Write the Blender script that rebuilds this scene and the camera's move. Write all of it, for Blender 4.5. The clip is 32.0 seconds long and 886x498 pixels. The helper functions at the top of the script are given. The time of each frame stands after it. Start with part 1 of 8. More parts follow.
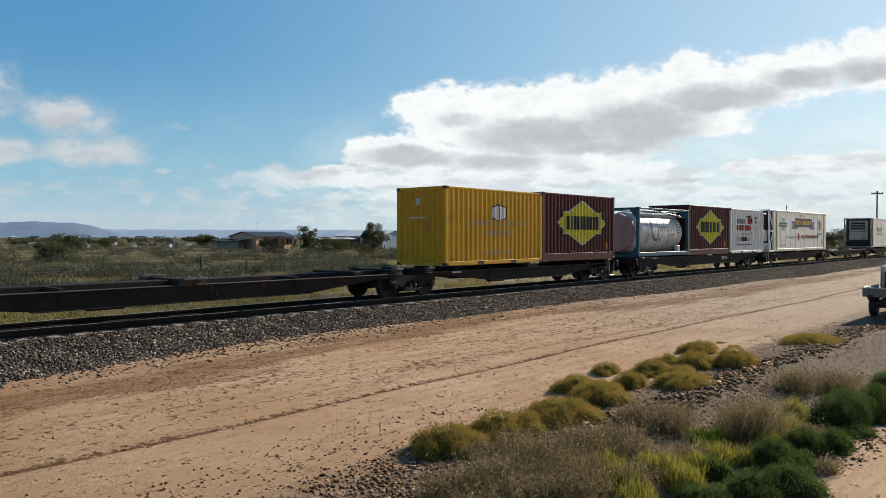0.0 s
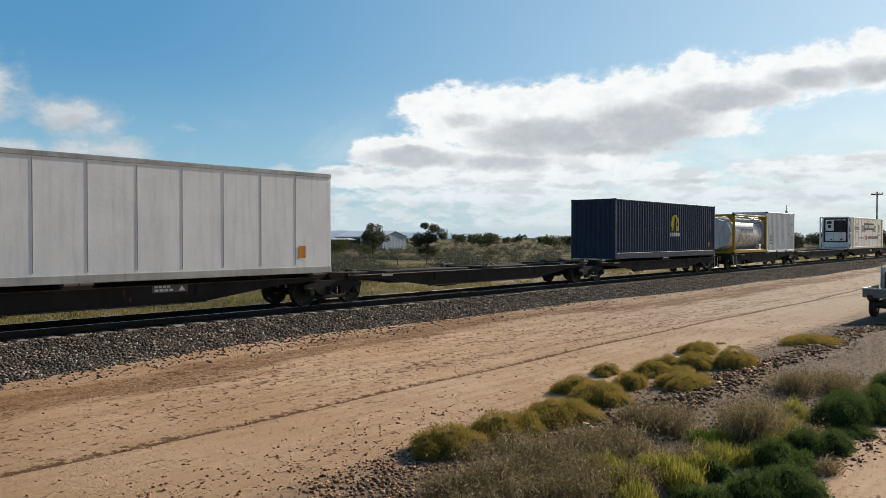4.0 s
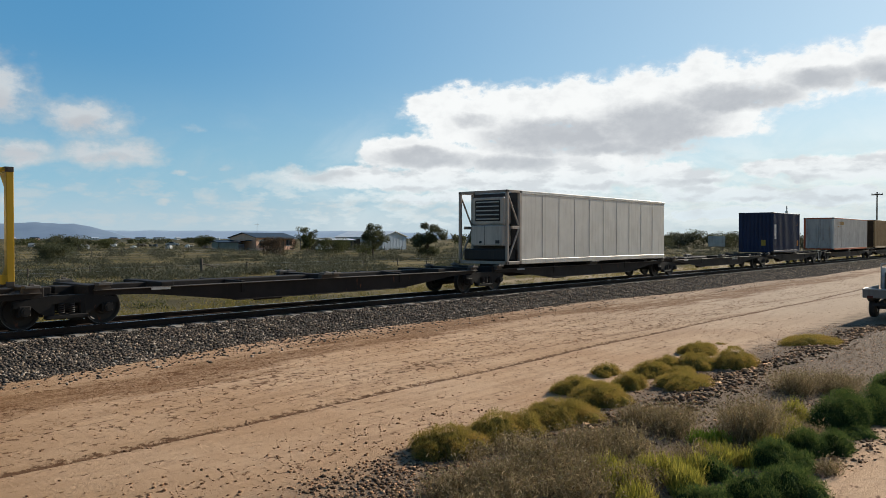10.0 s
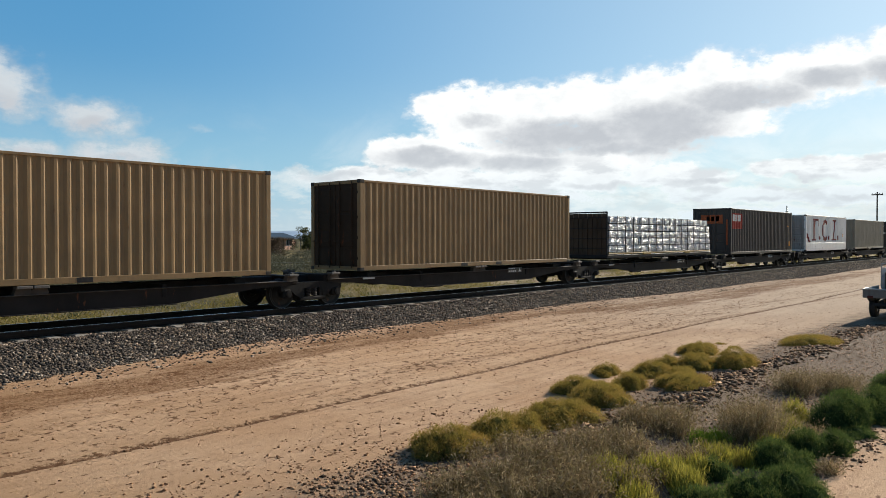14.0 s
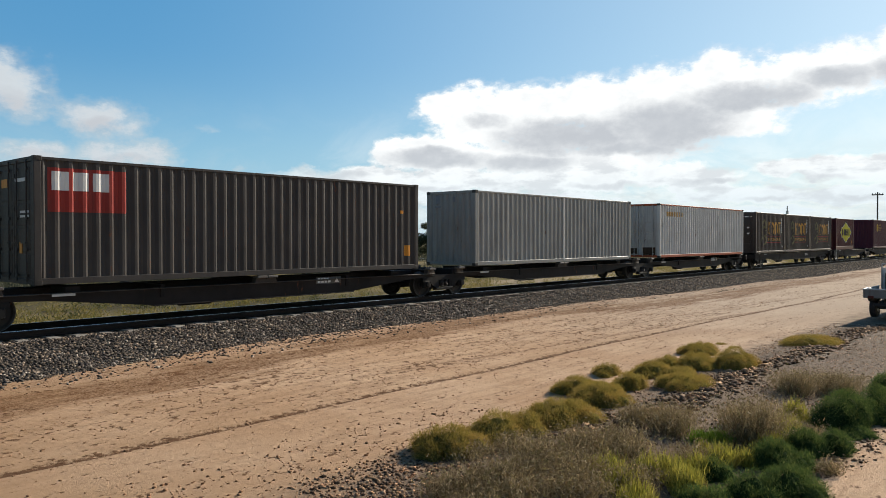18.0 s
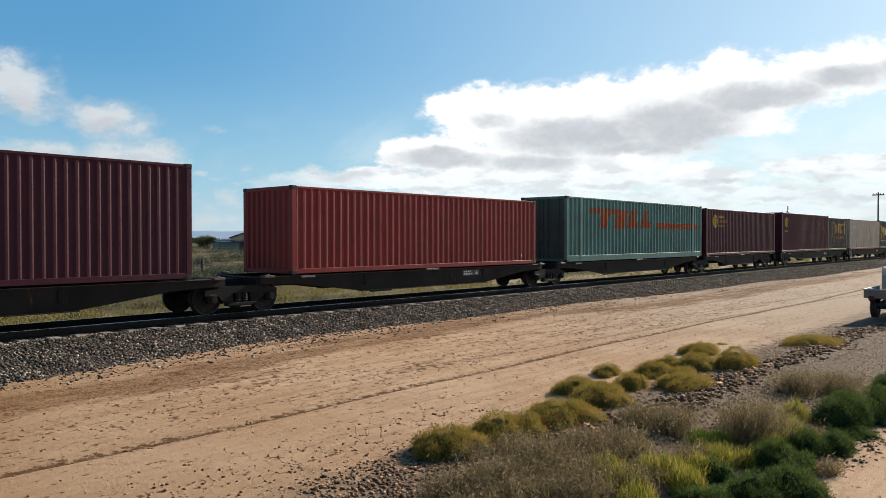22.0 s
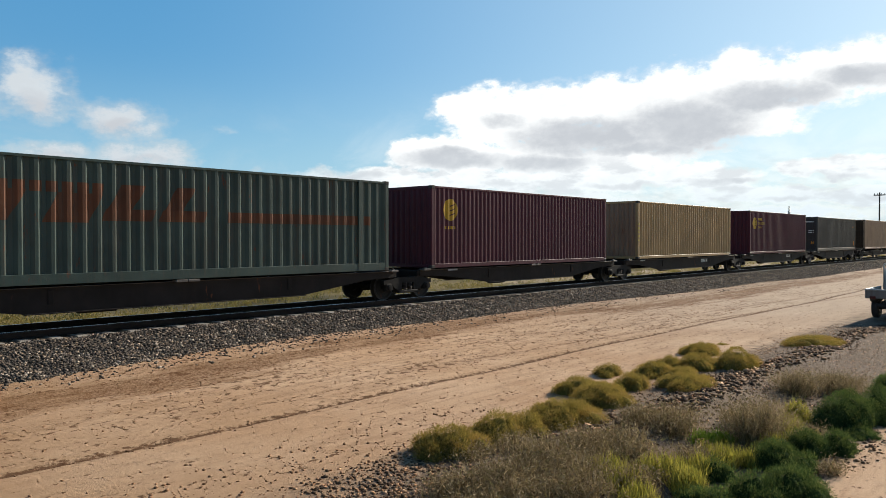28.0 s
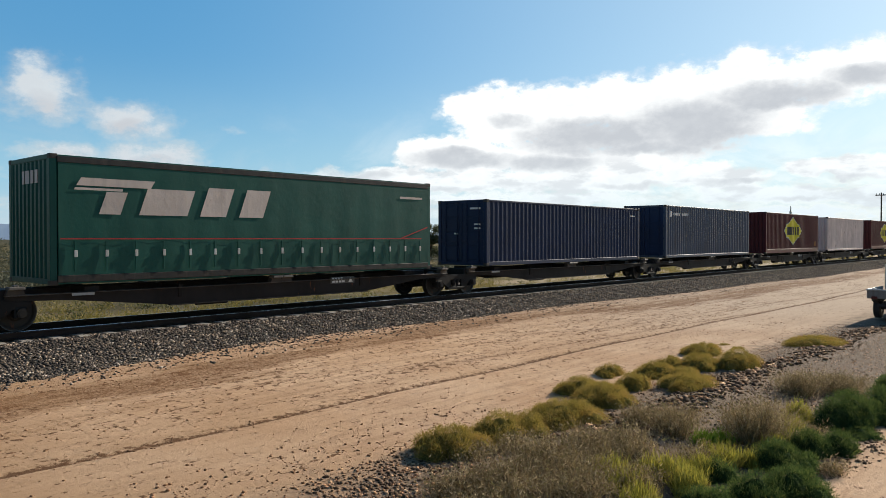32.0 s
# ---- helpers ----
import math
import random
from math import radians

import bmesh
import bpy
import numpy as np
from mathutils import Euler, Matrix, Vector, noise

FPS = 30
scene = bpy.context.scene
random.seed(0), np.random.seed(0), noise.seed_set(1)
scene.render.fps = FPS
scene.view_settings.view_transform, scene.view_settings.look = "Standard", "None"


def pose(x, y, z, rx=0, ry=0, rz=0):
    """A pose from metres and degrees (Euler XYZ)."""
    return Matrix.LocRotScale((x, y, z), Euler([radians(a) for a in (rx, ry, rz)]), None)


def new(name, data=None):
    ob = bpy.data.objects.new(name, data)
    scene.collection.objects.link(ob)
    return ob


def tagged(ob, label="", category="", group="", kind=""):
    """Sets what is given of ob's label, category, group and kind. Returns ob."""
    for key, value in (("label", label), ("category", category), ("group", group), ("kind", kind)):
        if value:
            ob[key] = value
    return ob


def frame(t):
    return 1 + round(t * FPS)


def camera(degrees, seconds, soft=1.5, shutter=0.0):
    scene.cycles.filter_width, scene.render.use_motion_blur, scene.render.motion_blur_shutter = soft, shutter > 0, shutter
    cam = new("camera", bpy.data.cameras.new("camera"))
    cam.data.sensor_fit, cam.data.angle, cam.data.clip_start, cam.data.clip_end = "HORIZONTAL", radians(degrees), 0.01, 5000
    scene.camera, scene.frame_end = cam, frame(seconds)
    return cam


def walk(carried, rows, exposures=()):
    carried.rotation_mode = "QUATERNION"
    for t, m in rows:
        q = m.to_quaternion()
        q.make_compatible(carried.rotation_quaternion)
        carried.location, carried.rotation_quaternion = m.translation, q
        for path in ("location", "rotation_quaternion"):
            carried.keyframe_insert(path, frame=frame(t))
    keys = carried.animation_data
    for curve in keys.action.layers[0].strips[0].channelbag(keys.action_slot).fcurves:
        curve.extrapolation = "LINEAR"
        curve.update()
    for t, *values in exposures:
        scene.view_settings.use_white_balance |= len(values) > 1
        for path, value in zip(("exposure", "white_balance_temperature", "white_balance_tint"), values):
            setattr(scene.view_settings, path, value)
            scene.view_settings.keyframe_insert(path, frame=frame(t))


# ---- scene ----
# ---- camera ----
# x runs along the railway, y across it, z up; the dirt road lies at z = 0
cam = camera(61.55, 32.0, soft=0.5)
YAW, DIP, EYE_Z = 48.494, 0.848, 2.8


def aim(turn, lift):
    return pose(0, 0, EYE_Z, 90 - DIP + lift, 0, -YAW + turn)


walk(cam, [(0.0, aim(0.0, -0.08)), (2.0, aim(0.0, -0.045)), (6.0, aim(0.0, -0.02)), (10.0, aim(0.0, 0.0)),
           (14.0, aim(0.01, 0.0)), (19.0, aim(0.04, 0.01)), (23.0, aim(0.08, 0.02)), (27.0, aim(0.13, 0.03)),
           (30.0, aim(0.19, 0.04)), (32.0, aim(0.25, 0.04))], exposures=[(0.0, -0.10), (1.0, 0.03), (2.0, -0.02), (3.0, -0.13), (6.0, -0.12), (8.0, -0.12), (9.0, -0.03), (10.0, -0.14),
                       (12.0, -0.13), (14.0, 0.0), (20.0, 0.02), (23.0, 0.07), (32.0, 0.07)])

# ---- world and sun ----
SUN_EL, SUN_AZ = 27.0, 95.8
world = bpy.data.worlds.new("world")
scene.world = world
world.use_nodes = True
wt = world.node_tree
wt.nodes.clear()
sky = wt.nodes.new("ShaderNodeTexSky")
sky.sky_type = "NISHITA"
sky.sun_disc = False
sky.sun_elevation, sky.sun_rotation = radians(SUN_EL), radians(SUN_AZ)
sky.air_density, sky.dust_density, sky.ozone_density = 1.0, 0.35, 1.6
wb = wt.nodes.new("ShaderNodeBackground")
wb.inputs["Strength"].default_value = 0.080
wo_ = wt.nodes.new("ShaderNodeOutputWorld")
hue = wt.nodes.new("ShaderNodeHueSaturation")
hue.inputs["Hue"].default_value, hue.inputs["Saturation"].default_value, hue.inputs["Value"].default_value = 0.495, 1.32, 1.2
wt.links.new(sky.outputs[0], hue.inputs["Color"])
wt.links.new(hue.outputs[0], wb.inputs[0])
wt.links.new(wb.outputs[0], wo_.inputs[0])

sun = new("sun", bpy.data.lights.new("sun", "SUN"))
sun.data.energy, sun.data.angle, sun.data.color = 5.9, radians(0.55), (1.0, 0.91, 0.765)
sd = Vector((math.sin(radians(SUN_AZ)) * math.cos(radians(SUN_EL)), math.cos(radians(SUN_AZ)) * math.cos(radians(SUN_EL)), math.sin(radians(SUN_EL))))
sun.matrix_world = Matrix.Translation((0, 0, 60)) @ sd.to_track_quat("Z", "Y").to_matrix().to_4x4()

# ---- materials ----
class Nodes:
    def __init__(self, name):
        self.m = bpy.data.materials.new(name)
        self.m.use_nodes = True
        self.t = self.m.node_tree
        self.t.nodes.clear()
        self.out = self.t.nodes.new("ShaderNodeOutputMaterial")

    def n(self, kind, **sets):
        node = self.t.nodes.new("ShaderNode" + kind)
        for k, v in sets.items():
            if k == "op":
                node.operation = v
            elif k == "blend":
                node.blend_type = v
        return node

    def put(self, socket, v):
        if hasattr(v, "is_output"):
            self.t.links.new(v, socket)
        elif v is not None:
            socket.default_value = (*v, 1.0) if isinstance(v, tuple) and len(v) == 3 and socket.type == "RGBA" else v

    def math(self, op, a, b=None, c=None, clamp=False):
        node = self.n("Math", op=op)
        node.use_clamp = clamp
        for i, v in enumerate((a, b, c)):
            if v is not None:
                self.put(node.inputs[i], v)
        return node.outputs[0]

    def mix(self, f, a, b, blend="MIX"):
        node = self.n("MixRGB", blend=blend)
        for i, v in enumerate((f, a, b)):
            self.put(node.inputs[i], v)
        return node.outputs[0]

    def coords(self, scale=(1, 1, 1), kind="Object"):
        c = self.n("TexCoord")
        mp = self.n("Mapping")
        mp.inputs["Scale"].default_value = scale
        self.put(mp.inputs["Vector"], c.outputs[kind])
        return mp.outputs[0]

    def noise(self, vec, scale, detail=4.0, rough=0.55, distort=0.0):
        node = self.n("TexNoise")
        self.put(node.inputs["Vector"], vec)
        node.inputs["Scale"].default_value = scale
        node.inputs["Detail"].default_value = detail
        node.inputs["Roughness"].default_value = rough
        node.inputs["Distortion"].default_value = distort
        return node.outputs[0]

    def step(self, v, lo, hi):
        node = self.n("MapRange")
        node.interpolation_type = "SMOOTHSTEP"
        self.put(node.inputs[0], v)
        node.inputs[1].default_value, node.inputs[2].default_value = lo, hi
        return node.outputs[0]

    def shader(self, col, rough=0.6, metal=0.0, bump=None, bump_d=0.01, spec=0.5):
        p = self.n("BsdfPrincipled")
        self.put(p.inputs["Base Color"], col)
        self.put(p.inputs["Roughness"], rough)
        p.inputs["Metallic"].default_value = metal
        p.inputs["Specular IOR Level"].default_value = spec
        if bump is not None:
            b = self.n("Bump")
            b.inputs["Strength"].default_value = 1.0
            b.inputs["Distance"].default_value = bump_d
            self.put(b.inputs["Height"], bump)
            self.put(p.inputs["Normal"], b.outputs[0])
        self.t.links.new(p.outputs[0], self.out.inputs[0])
        return self.m


def tint(c, k):
    return tuple(min(1.0, x * k) for x in c)


MATS = {}


def paint(name, col, rough=0.55, var=0.12, dirt=0.35, dirt_col=(0.10, 0.075, 0.055), rust=0.0, metal=0.0, bump=0.004, fade=0.0, rand=0.06, spec=0.28):
    """Painted or bare steel with faded patches, run-down streaks of dirt and spots of rust."""
    if name in MATS:
        return MATS[name]
    N = Nodes(name)
    v = N.coords()
    big = N.noise(v, 0.9, 3.0)
    fine = N.noise(v, 14.0, 5.0, 0.65)
    col1 = N.mix(N.step(big, 0.3, 0.7), tint(col, 1 - var), tint(col, 1 + var))
    if fade:
        pale = tuple(x * (1 - fade) + 0.5 * fade for x in col)
        col1 = N.mix(N.step(N.noise(v, 2.3, 4.0), 0.48, 0.75), col1, pale)
    streak = N.noise(N.coords((7.0, 7.0, 0.45)), 1.0, 5.0, 0.6)
    grime = N.math("MULTIPLY", N.step(streak, 0.46, 0.78), dirt, clamp=True)
    col1 = N.mix(grime, col1, dirt_col)
    col1 = N.mix(N.math("MULTIPLY", N.step(fine, 0.55, 0.85), dirt * 0.5), col1, dirt_col)
    stain = N.noise(N.coords((1.5, 1.5, 0.5)), 1.0, 6.0, 0.68)
    col1 = N.mix(N.math("MULTIPLY", N.step(stain, 0.54, 0.72), dirt * 0.55), col1, dirt_col)
    if rust:
        spots = N.step(N.math("ADD", N.noise(N.coords((5.0, 5.0, 1.5)), 1.0, 7.0, 0.72), N.math("MULTIPLY", streak, 0.25)), 0.78 - rust * 0.2, 0.86 - rust * 0.18)
        col1 = N.mix(spots, col1, (0.13, 0.045, 0.02))
    if rand:
        oi = N.n("ObjectInfo")
        k = N.math("MULTIPLY_ADD", oi.outputs["Random"], rand * 2, 1 - rand)
        col1 = N.mix(1.0, col1, k, "MULTIPLY")
    r = N.math("MULTIPLY_ADD", fine, 0.30, rough - 0.18, clamp=True)
    dent = N.math("MULTIPLY_ADD", N.noise(v, 2.6, 2.0, 0.5), 2.6, fine)
    MATS[name] = N.shader(col1, r, metal, dent, bump, spec)
    return MATS[name]


WAGON = paint("wagon steel", (0.021, 0.017, 0.0155), 0.75, 0.3, 0.4, (0.03, 0.022, 0.017), 0.12, spec=0.2)
BOGIE = paint("bogie cast steel", (0.017, 0.0155, 0.0145), 0.75, 0.3, 0.4, (0.024, 0.02, 0.016), 0.05, spec=0.2)
WHEEL = paint("wheel steel", (0.018, 0.0165, 0.015), 0.6, 0.2, 0.4, (0.015, 0.013, 0.011), 0.05, spec=0.25)
TREAD = paint("polished wheel rim", (0.07, 0.067, 0.064), 0.4, 0.1, 0.3, metal=0.6)
CAST = paint("corner casting steel", (0.05, 0.045, 0.04), 0.65, 0.25, 0.4, rust=0.4)
GALV = paint("galvanised steel", (0.42, 0.43, 0.43), 0.45, 0.12, 0.25, metal=0.6)
BLACK = paint("black paint", (0.018, 0.018, 0.02), 0.6, 0.2, 0.3)
WHITE_MARK = paint("white marking", (0.72, 0.71, 0.68), 0.6, 0.08, 0.25)
DARK_MARK = paint("dark marking", (0.03, 0.03, 0.035), 0.6, 0.1, 0.2)
ORANGE_MARK = paint("orange sticker", (0.62, 0.24, 0.02), 0.5, 0.06, 0.3)
YELLOW_MARK = paint("yellow marking", (0.62, 0.55, 0.03), 0.55, 0.1, 0.3)
RED_MARK = paint("red marking", (0.35, 0.03, 0.03), 0.55, 0.1, 0.3)
BLUE_MARK = paint("blue marking", (0.03, 0.14, 0.32), 0.5, 0.1, 0.2)
GREY_MARK = paint("grey marking", (0.22, 0.23, 0.25), 0.6, 0.1, 0.2)
GOLD_MARK = paint("gold lettering paint", (0.55, 0.29, 0.05), 0.5, 0.2, 0.4)
PLATE = paint("dusty identification plate", (0.12, 0.11, 0.10), 0.7, 0.15, 0.5)


# ---- mesh tools ----
class Mesh:
    def __init__(self):
        self.v, self.f = [], []

    def add(self, vs, fs):
        o = len(self.v)
        self.v.extend(vs)
        self.f.extend([tuple(i + o for i in f) for f in fs])
        return self

    def box(self, a, b, c=0.0):
        (x0, y0, z0), (x1, y1, z1) = a, b
        if c <= 0:
            return self.add([(x, y, z) for x in (x0, x1) for y in (y0, y1) for z in (z0, z1)],
                            [(0, 1, 3, 2), (4, 6, 7, 5), (0, 4, 5, 1), (2, 3, 7, 6), (0, 2, 6, 4), (1, 5, 7, 3)])
        c = min(c, 0.45 * min(abs(x1 - x0), abs(y1 - y0), abs(z1 - z0)))
        vs, idx = [], {}
        for sx in (0, 1):
            for sy in (0, 1):
                for sz in (0, 1):
                    X, Y, Z = (x0, x1)[sx], (y0, y1)[sy], (z0, z1)[sz]
                    dx, dy, dz = (c, -c)[sx], (c, -c)[sy], (c, -c)[sz]
                    for ax, p in (("x", (X, Y + dy, Z + dz)), ("y", (X + dx, Y, Z + dz)), ("z", (X + dx, Y + dy, Z))):
                        idx[sx, sy, sz, ax] = len(vs)
                        vs.append(p)
        g = lambda x, y, z, a: idx[x, y, z, a]
        fs = []
        for s in (0, 1):
            q = [(0, 0), (1, 0), (1, 1), (0, 1)]
            fs.append([g(s, *p, "x") for p in (q if s else q[::-1])])
            fs.append([g(p[0], s, p[1], "y") for p in (q[::-1] if s else q)])
            fs.append([g(*p, s, "z") for p in (q if s else q[::-1])])
        for s in (0, 1):
            for r in (0, 1):
                fs.append([g(0, s, r, "y"), g(1, s, r, "y"), g(1, s, r, "z"), g(0, s, r, "z")])
                fs.append([g(s, 0, r, "x"), g(s, 1, r, "x"), g(s, 1, r, "z"), g(s, 0, r, "z")])
                fs.append([g(s, r, 0, "x"), g(s, r, 1, "x"), g(s, r, 1, "y"), g(s, r, 0, "y")])
                for k in (0, 1):
                    fs.append([g(s, r, k, "x"), g(s, r, k, "y"), g(s, r, k, "z")])
        return self.add(vs, [tuple(f) for f in fs])

    def cyl(self, p, q, r, n=12, r2=None, cap=True):
        p, q = Vector(p), Vector(q)
        w = (q - p).normalized()
        u = w.orthogonal().normalized()
        t = w.cross(u)
        r2 = r if r2 is None else r2
        vs = [tuple(c + (u * math.cos(a) + t * math.sin(a)) * k) for c, k in ((p, r), (q, r2)) for a in [2 * math.pi * i / n for i in range(n)]]
        fs = [(i, (i + 1) % n, n + (i + 1) % n, n + i) for i in range(n)]
        if cap:
            fs += [tuple(range(n))[::-1], tuple(range(n, 2 * n))]
        return self.add(vs, fs)

    def ring(self, c, axis, R, r, n=20, k=6):
        c, w = Vector(c), Vector(axis).normalized()
        u = w.orthogonal().normalized()
        t = w.cross(u)
        vs = []
        for i in range(n):
            a = 2 * math.pi * i / n
            d = u * math.cos(a) + t * math.sin(a)
            for j in range(k):
                b = 2 * math.pi * j / k
                vs.append(tuple(c + d * (R + r * math.cos(b)) + w * (r * math.sin(b))))
        fs = [(i * k + j, ((i + 1) % n) * k + j, ((i + 1) % n) * k + (j + 1) % k, i * k + (j + 1) % k) for i in range(n) for j in range(k)]
        return self.add(vs, fs)

    def lathe(self, c, axis, prof, n=28):
        """prof: (distance along the axis, radius)."""
        c, w = Vector(c), Vector(axis).normalized()
        u = w.orthogonal().normalized()
        t = w.cross(u)
        vs = [tuple(c + w * h + (u * math.cos(2 * math.pi * i / n) + t * math.sin(2 * math.pi * i / n)) * r) for h, r in prof for i in range(n)]
        fs = [(j * n + i, j * n + (i + 1) % n, (j + 1) * n + (i + 1) % n, (j + 1) * n + i) for j in range(len(prof) - 1) for i in range(n)]
        return self.add(vs, fs)

    def slab(self, pts, axis, lo, hi):
        """A flat outline extruded along an axis: pts are pairs in the other two axes, in order."""
        n = len(pts)
        place = {"y": lambda p, d: (p[0], d, p[1]), "x": lambda p, d: (d, p[0], p[1]), "z": lambda p, d: (p[0], p[1], d)}[axis]
        vs = [place(p, d) for d in (lo, hi) for p in pts]
        return self.add(vs, [tuple(range(n)), tuple(range(2 * n - 1, n - 1, -1))] + [(i, n + i, n + (i + 1) % n, (i + 1) % n) for i in range(n)])

    def mesh(self, name, mat, smooth=None):
        me = bpy.data.meshes.new(name)
        me.from_pydata(self.v, [], self.f)
        if smooth:
            me.polygons.foreach_set("use_smooth", [True] * len(me.polygons))
            me.set_sharp_from_angle(angle=radians(smooth))
        me.materials.append(mat)
        return me


def quick_mesh(name, verts, faces, mat):
    """A big mesh from arrays; all faces have the same number of corners."""
    me = bpy.data.meshes.new(name)
    k = faces.shape[1]
    me.vertices.add(len(verts))
    me.vertices.foreach_set("co", verts.astype(np.float32).ravel())
    me.loops.add(faces.size)
    me.loops.foreach_set("vertex_index", faces.astype(np.int32).ravel())
    me.polygons.add(len(faces))
    me.polygons.foreach_set("loop_start", np.arange(0, faces.size, k, dtype=np.int32))
    me.polygons.foreach_set("loop_total", np.full(len(faces), k, dtype=np.int32))
    me.update(calc_edges=True)
    me.materials.append(mat)
    return me


def part(name, m, mat, parent=None, label="", smooth=None, at=None):
    me = m.mesh(name, mat, smooth) if isinstance(m, Mesh) else m
    ob = new(name, me)
    if parent is not None:
        ob.parent = parent
    if at is not None:
        ob.matrix_basis = at
    if label:
        tagged(ob, label)
    return ob


def thing(name, label, category, group="", at=None):
    ob = new(name)
    ob.empty_display_size = 0.3
    if at is not None:
        ob.matrix_basis = at
    return tagged(ob, label, category, group)

# ---- ground, road and railway ----
TRACK_Y, NEAR_Y, RAIL_Z, DECK_Z = 18.53, 17.31, 0.76, 1.76


def smooth_step(t):
    t = np.clip(t, 0.0, 1.0)
    return t * t * (3 - 2 * t)


def ground_z(x, y):
    x, y = np.asarray(x, float), np.asarray(y, float)
    z = 0.17 * smooth_step((y - 12.6) / 3.0) - 0.10 * smooth_step((y - 22.0) / 8.0)
    z = z + 0.025 * np.sin(x * 0.37 + 1.3 * np.sin(y * 0.21)) * np.sin(y * 0.29 + 0.5)
    for yc, wd, dp in ((9.8, 0.13, 0.040), (11.55, 0.12, 0.030), (11.9, 0.08, 0.02), (8.35, 0.16, 0.014), (12.75, 0.12, 0.035), (13.3, 0.10, 0.03), (10.7, 0.1, 0.015)):
        wob = yc + 0.10 * np.sin(x * 0.21 + yc) + 0.04 * np.sin(x * 0.83)
        z = z - dp * np.exp(-((y - wob) / wd) ** 2) + 0.4 * dp * np.exp(-((y - wob + 2.2 * wd) / (wd * 1.2)) ** 2)
    far = smooth_step((np.abs(y - 18) - 40) / 80)
    z = z + 0.35 * far * np.sin(x * 0.021 + 0.7) * np.sin(y * 0.017)
    z = z + 0.14 * np.exp(-((y - 5.0) / 0.9) ** 2) * smooth_step((x - 5) / 3) * (0.7 + 0.3 * np.sin(x * 1.1))
    return z


def ground_material():
    N = Nodes("dirt gravel and scrub ground")
    tc = N.n("TexCoord").outputs["Object"]
    sep = N.n("SeparateXYZ")
    N.put(sep.inputs[0], tc)
    X, Y = sep.outputs[0], sep.outputs[1]
    v = N.coords()
    lane = N.coords((0.16, 1.0, 1.0))
    n_big = N.noise(v, 0.35, 4.0)
    n_mid = N.noise(v, 2.2, 5.0, 0.6)
    n_fine = N.noise(v, 22.0, 6.0, 0.7)
    n_lane = N.noise(lane, 1.6, 5.0, 0.65)
    n_grit = N.noise(v, 75.0, 3.0, 0.7)
    dirt = N.mix(N.step(n_big, 0.3, 0.7), (0.53, 0.332, 0.195), (0.63, 0.422, 0.268))
    dirt = N.mix(N.math("MULTIPLY", N.step(n_lane, 0.5, 0.72), 0.28), dirt, (0.30, 0.165, 0.085))
    dirt = N.mix(N.math("MULTIPLY", N.step(n_mid, 0.56, 0.75), 0.35), dirt, (0.27, 0.165, 0.10))
    dirt = N.mix(N.math("MULTIPLY", N.step(n_fine, 0.6, 0.78), 0.45), dirt, (0.22, 0.15, 0.10))
    scar = N.noise(N.coords((0.10, 1.6, 1.0)), 2.6, 6.0, 0.7, 0.4)
    crumb = N.math("MULTIPLY", N.step(N.noise(N.coords((0.7, 1.0, 1.0)), 16.0, 4.0, 0.8), 0.50, 0.60), N.math("MULTIPLY_ADD", N.step(Y, 9.5, 13.0), 0.45, 0.25))
    dirt = N.mix(N.math("MULTIPLY", N.math("MULTIPLY_ADD", crumb, 1.0, 0.15), N.step(scar, 0.47, 0.60)), dirt, (0.20, 0.10, 0.045))
    dirt = N.mix(N.math("MULTIPLY", N.step(N.noise(v, 130.0, 2.0, 0.6), 0.58, 0.68), 0.30), dirt, (0.20, 0.125, 0.075))
    fleck = N.noise(N.coords((0.5, 1.0, 1.0)), 9.0, 5.0, 0.75)
    dirt = N.mix(N.math("MULTIPLY", N.step(fleck, 0.60, 0.67), 0.6), dirt, (0.17, 0.105, 0.065))
    dirt = N.mix(N.math("MULTIPLY", N.step(N.noise(v, 5.0, 4.0), 0.6, 0.72), 0.35), dirt, (0.56, 0.42, 0.30))
    dirt = N.mix(N.math("MULTIPLY", N.math("SUBTRACT", 1.0, N.step(N.math("ADD", X, N.math("MULTIPLY", n_big, 4.0)), 4.0, 11.0)), 0.6), dirt, (0.36, 0.215, 0.112))
    dirt = N.mix(N.math("MULTIPLY", N.step(X, 12.0, 34.0), 0.75), dirt, (0.465, 0.365, 0.275))
    # broken crumbs of earth, thicker between the wheel tracks than along them
    clod = N.noise(N.coords((0.75, 1.0, 1.0)), 6.5, 4.0, 0.62)
    busy = N.noise(N.coords((0.22, 0.9, 1.0)), 1.3, 3.0, 0.6)
    thick = N.math("MULTIPLY_ADD", N.step(Y, 9.4, 11.0), 0.045, N.math("MULTIPLY", N.math("SUBTRACT", busy, 0.5), 0.36))
    crumbs = N.step(N.math("ADD", clod, thick), 0.625, 0.665)
    dirt = N.mix(N.math("MULTIPLY", crumbs, 0.85), dirt, (0.125, 0.060, 0.028))
    # reddish spill at the foot of the ballast
    yb = N.math("SUBTRACT", Y, N.math("MULTIPLY", N.step(X, 5.0, 19.0), N.math("MULTIPLY_ADD", N.step(X, 21.0, 29.0), -1.25, 1.5)))
    yw = N.math("ADD", yb, N.math("MULTIPLY", N.math("SUBTRACT", n_lane, 0.5), 2.4))
    red = N.math("MULTIPLY", N.step(yw, 12.55, 13.15), N.math("SUBTRACT", 1.0, N.math("MULTIPLY", N.step(yw, 13.7, 14.3), 0.75)))
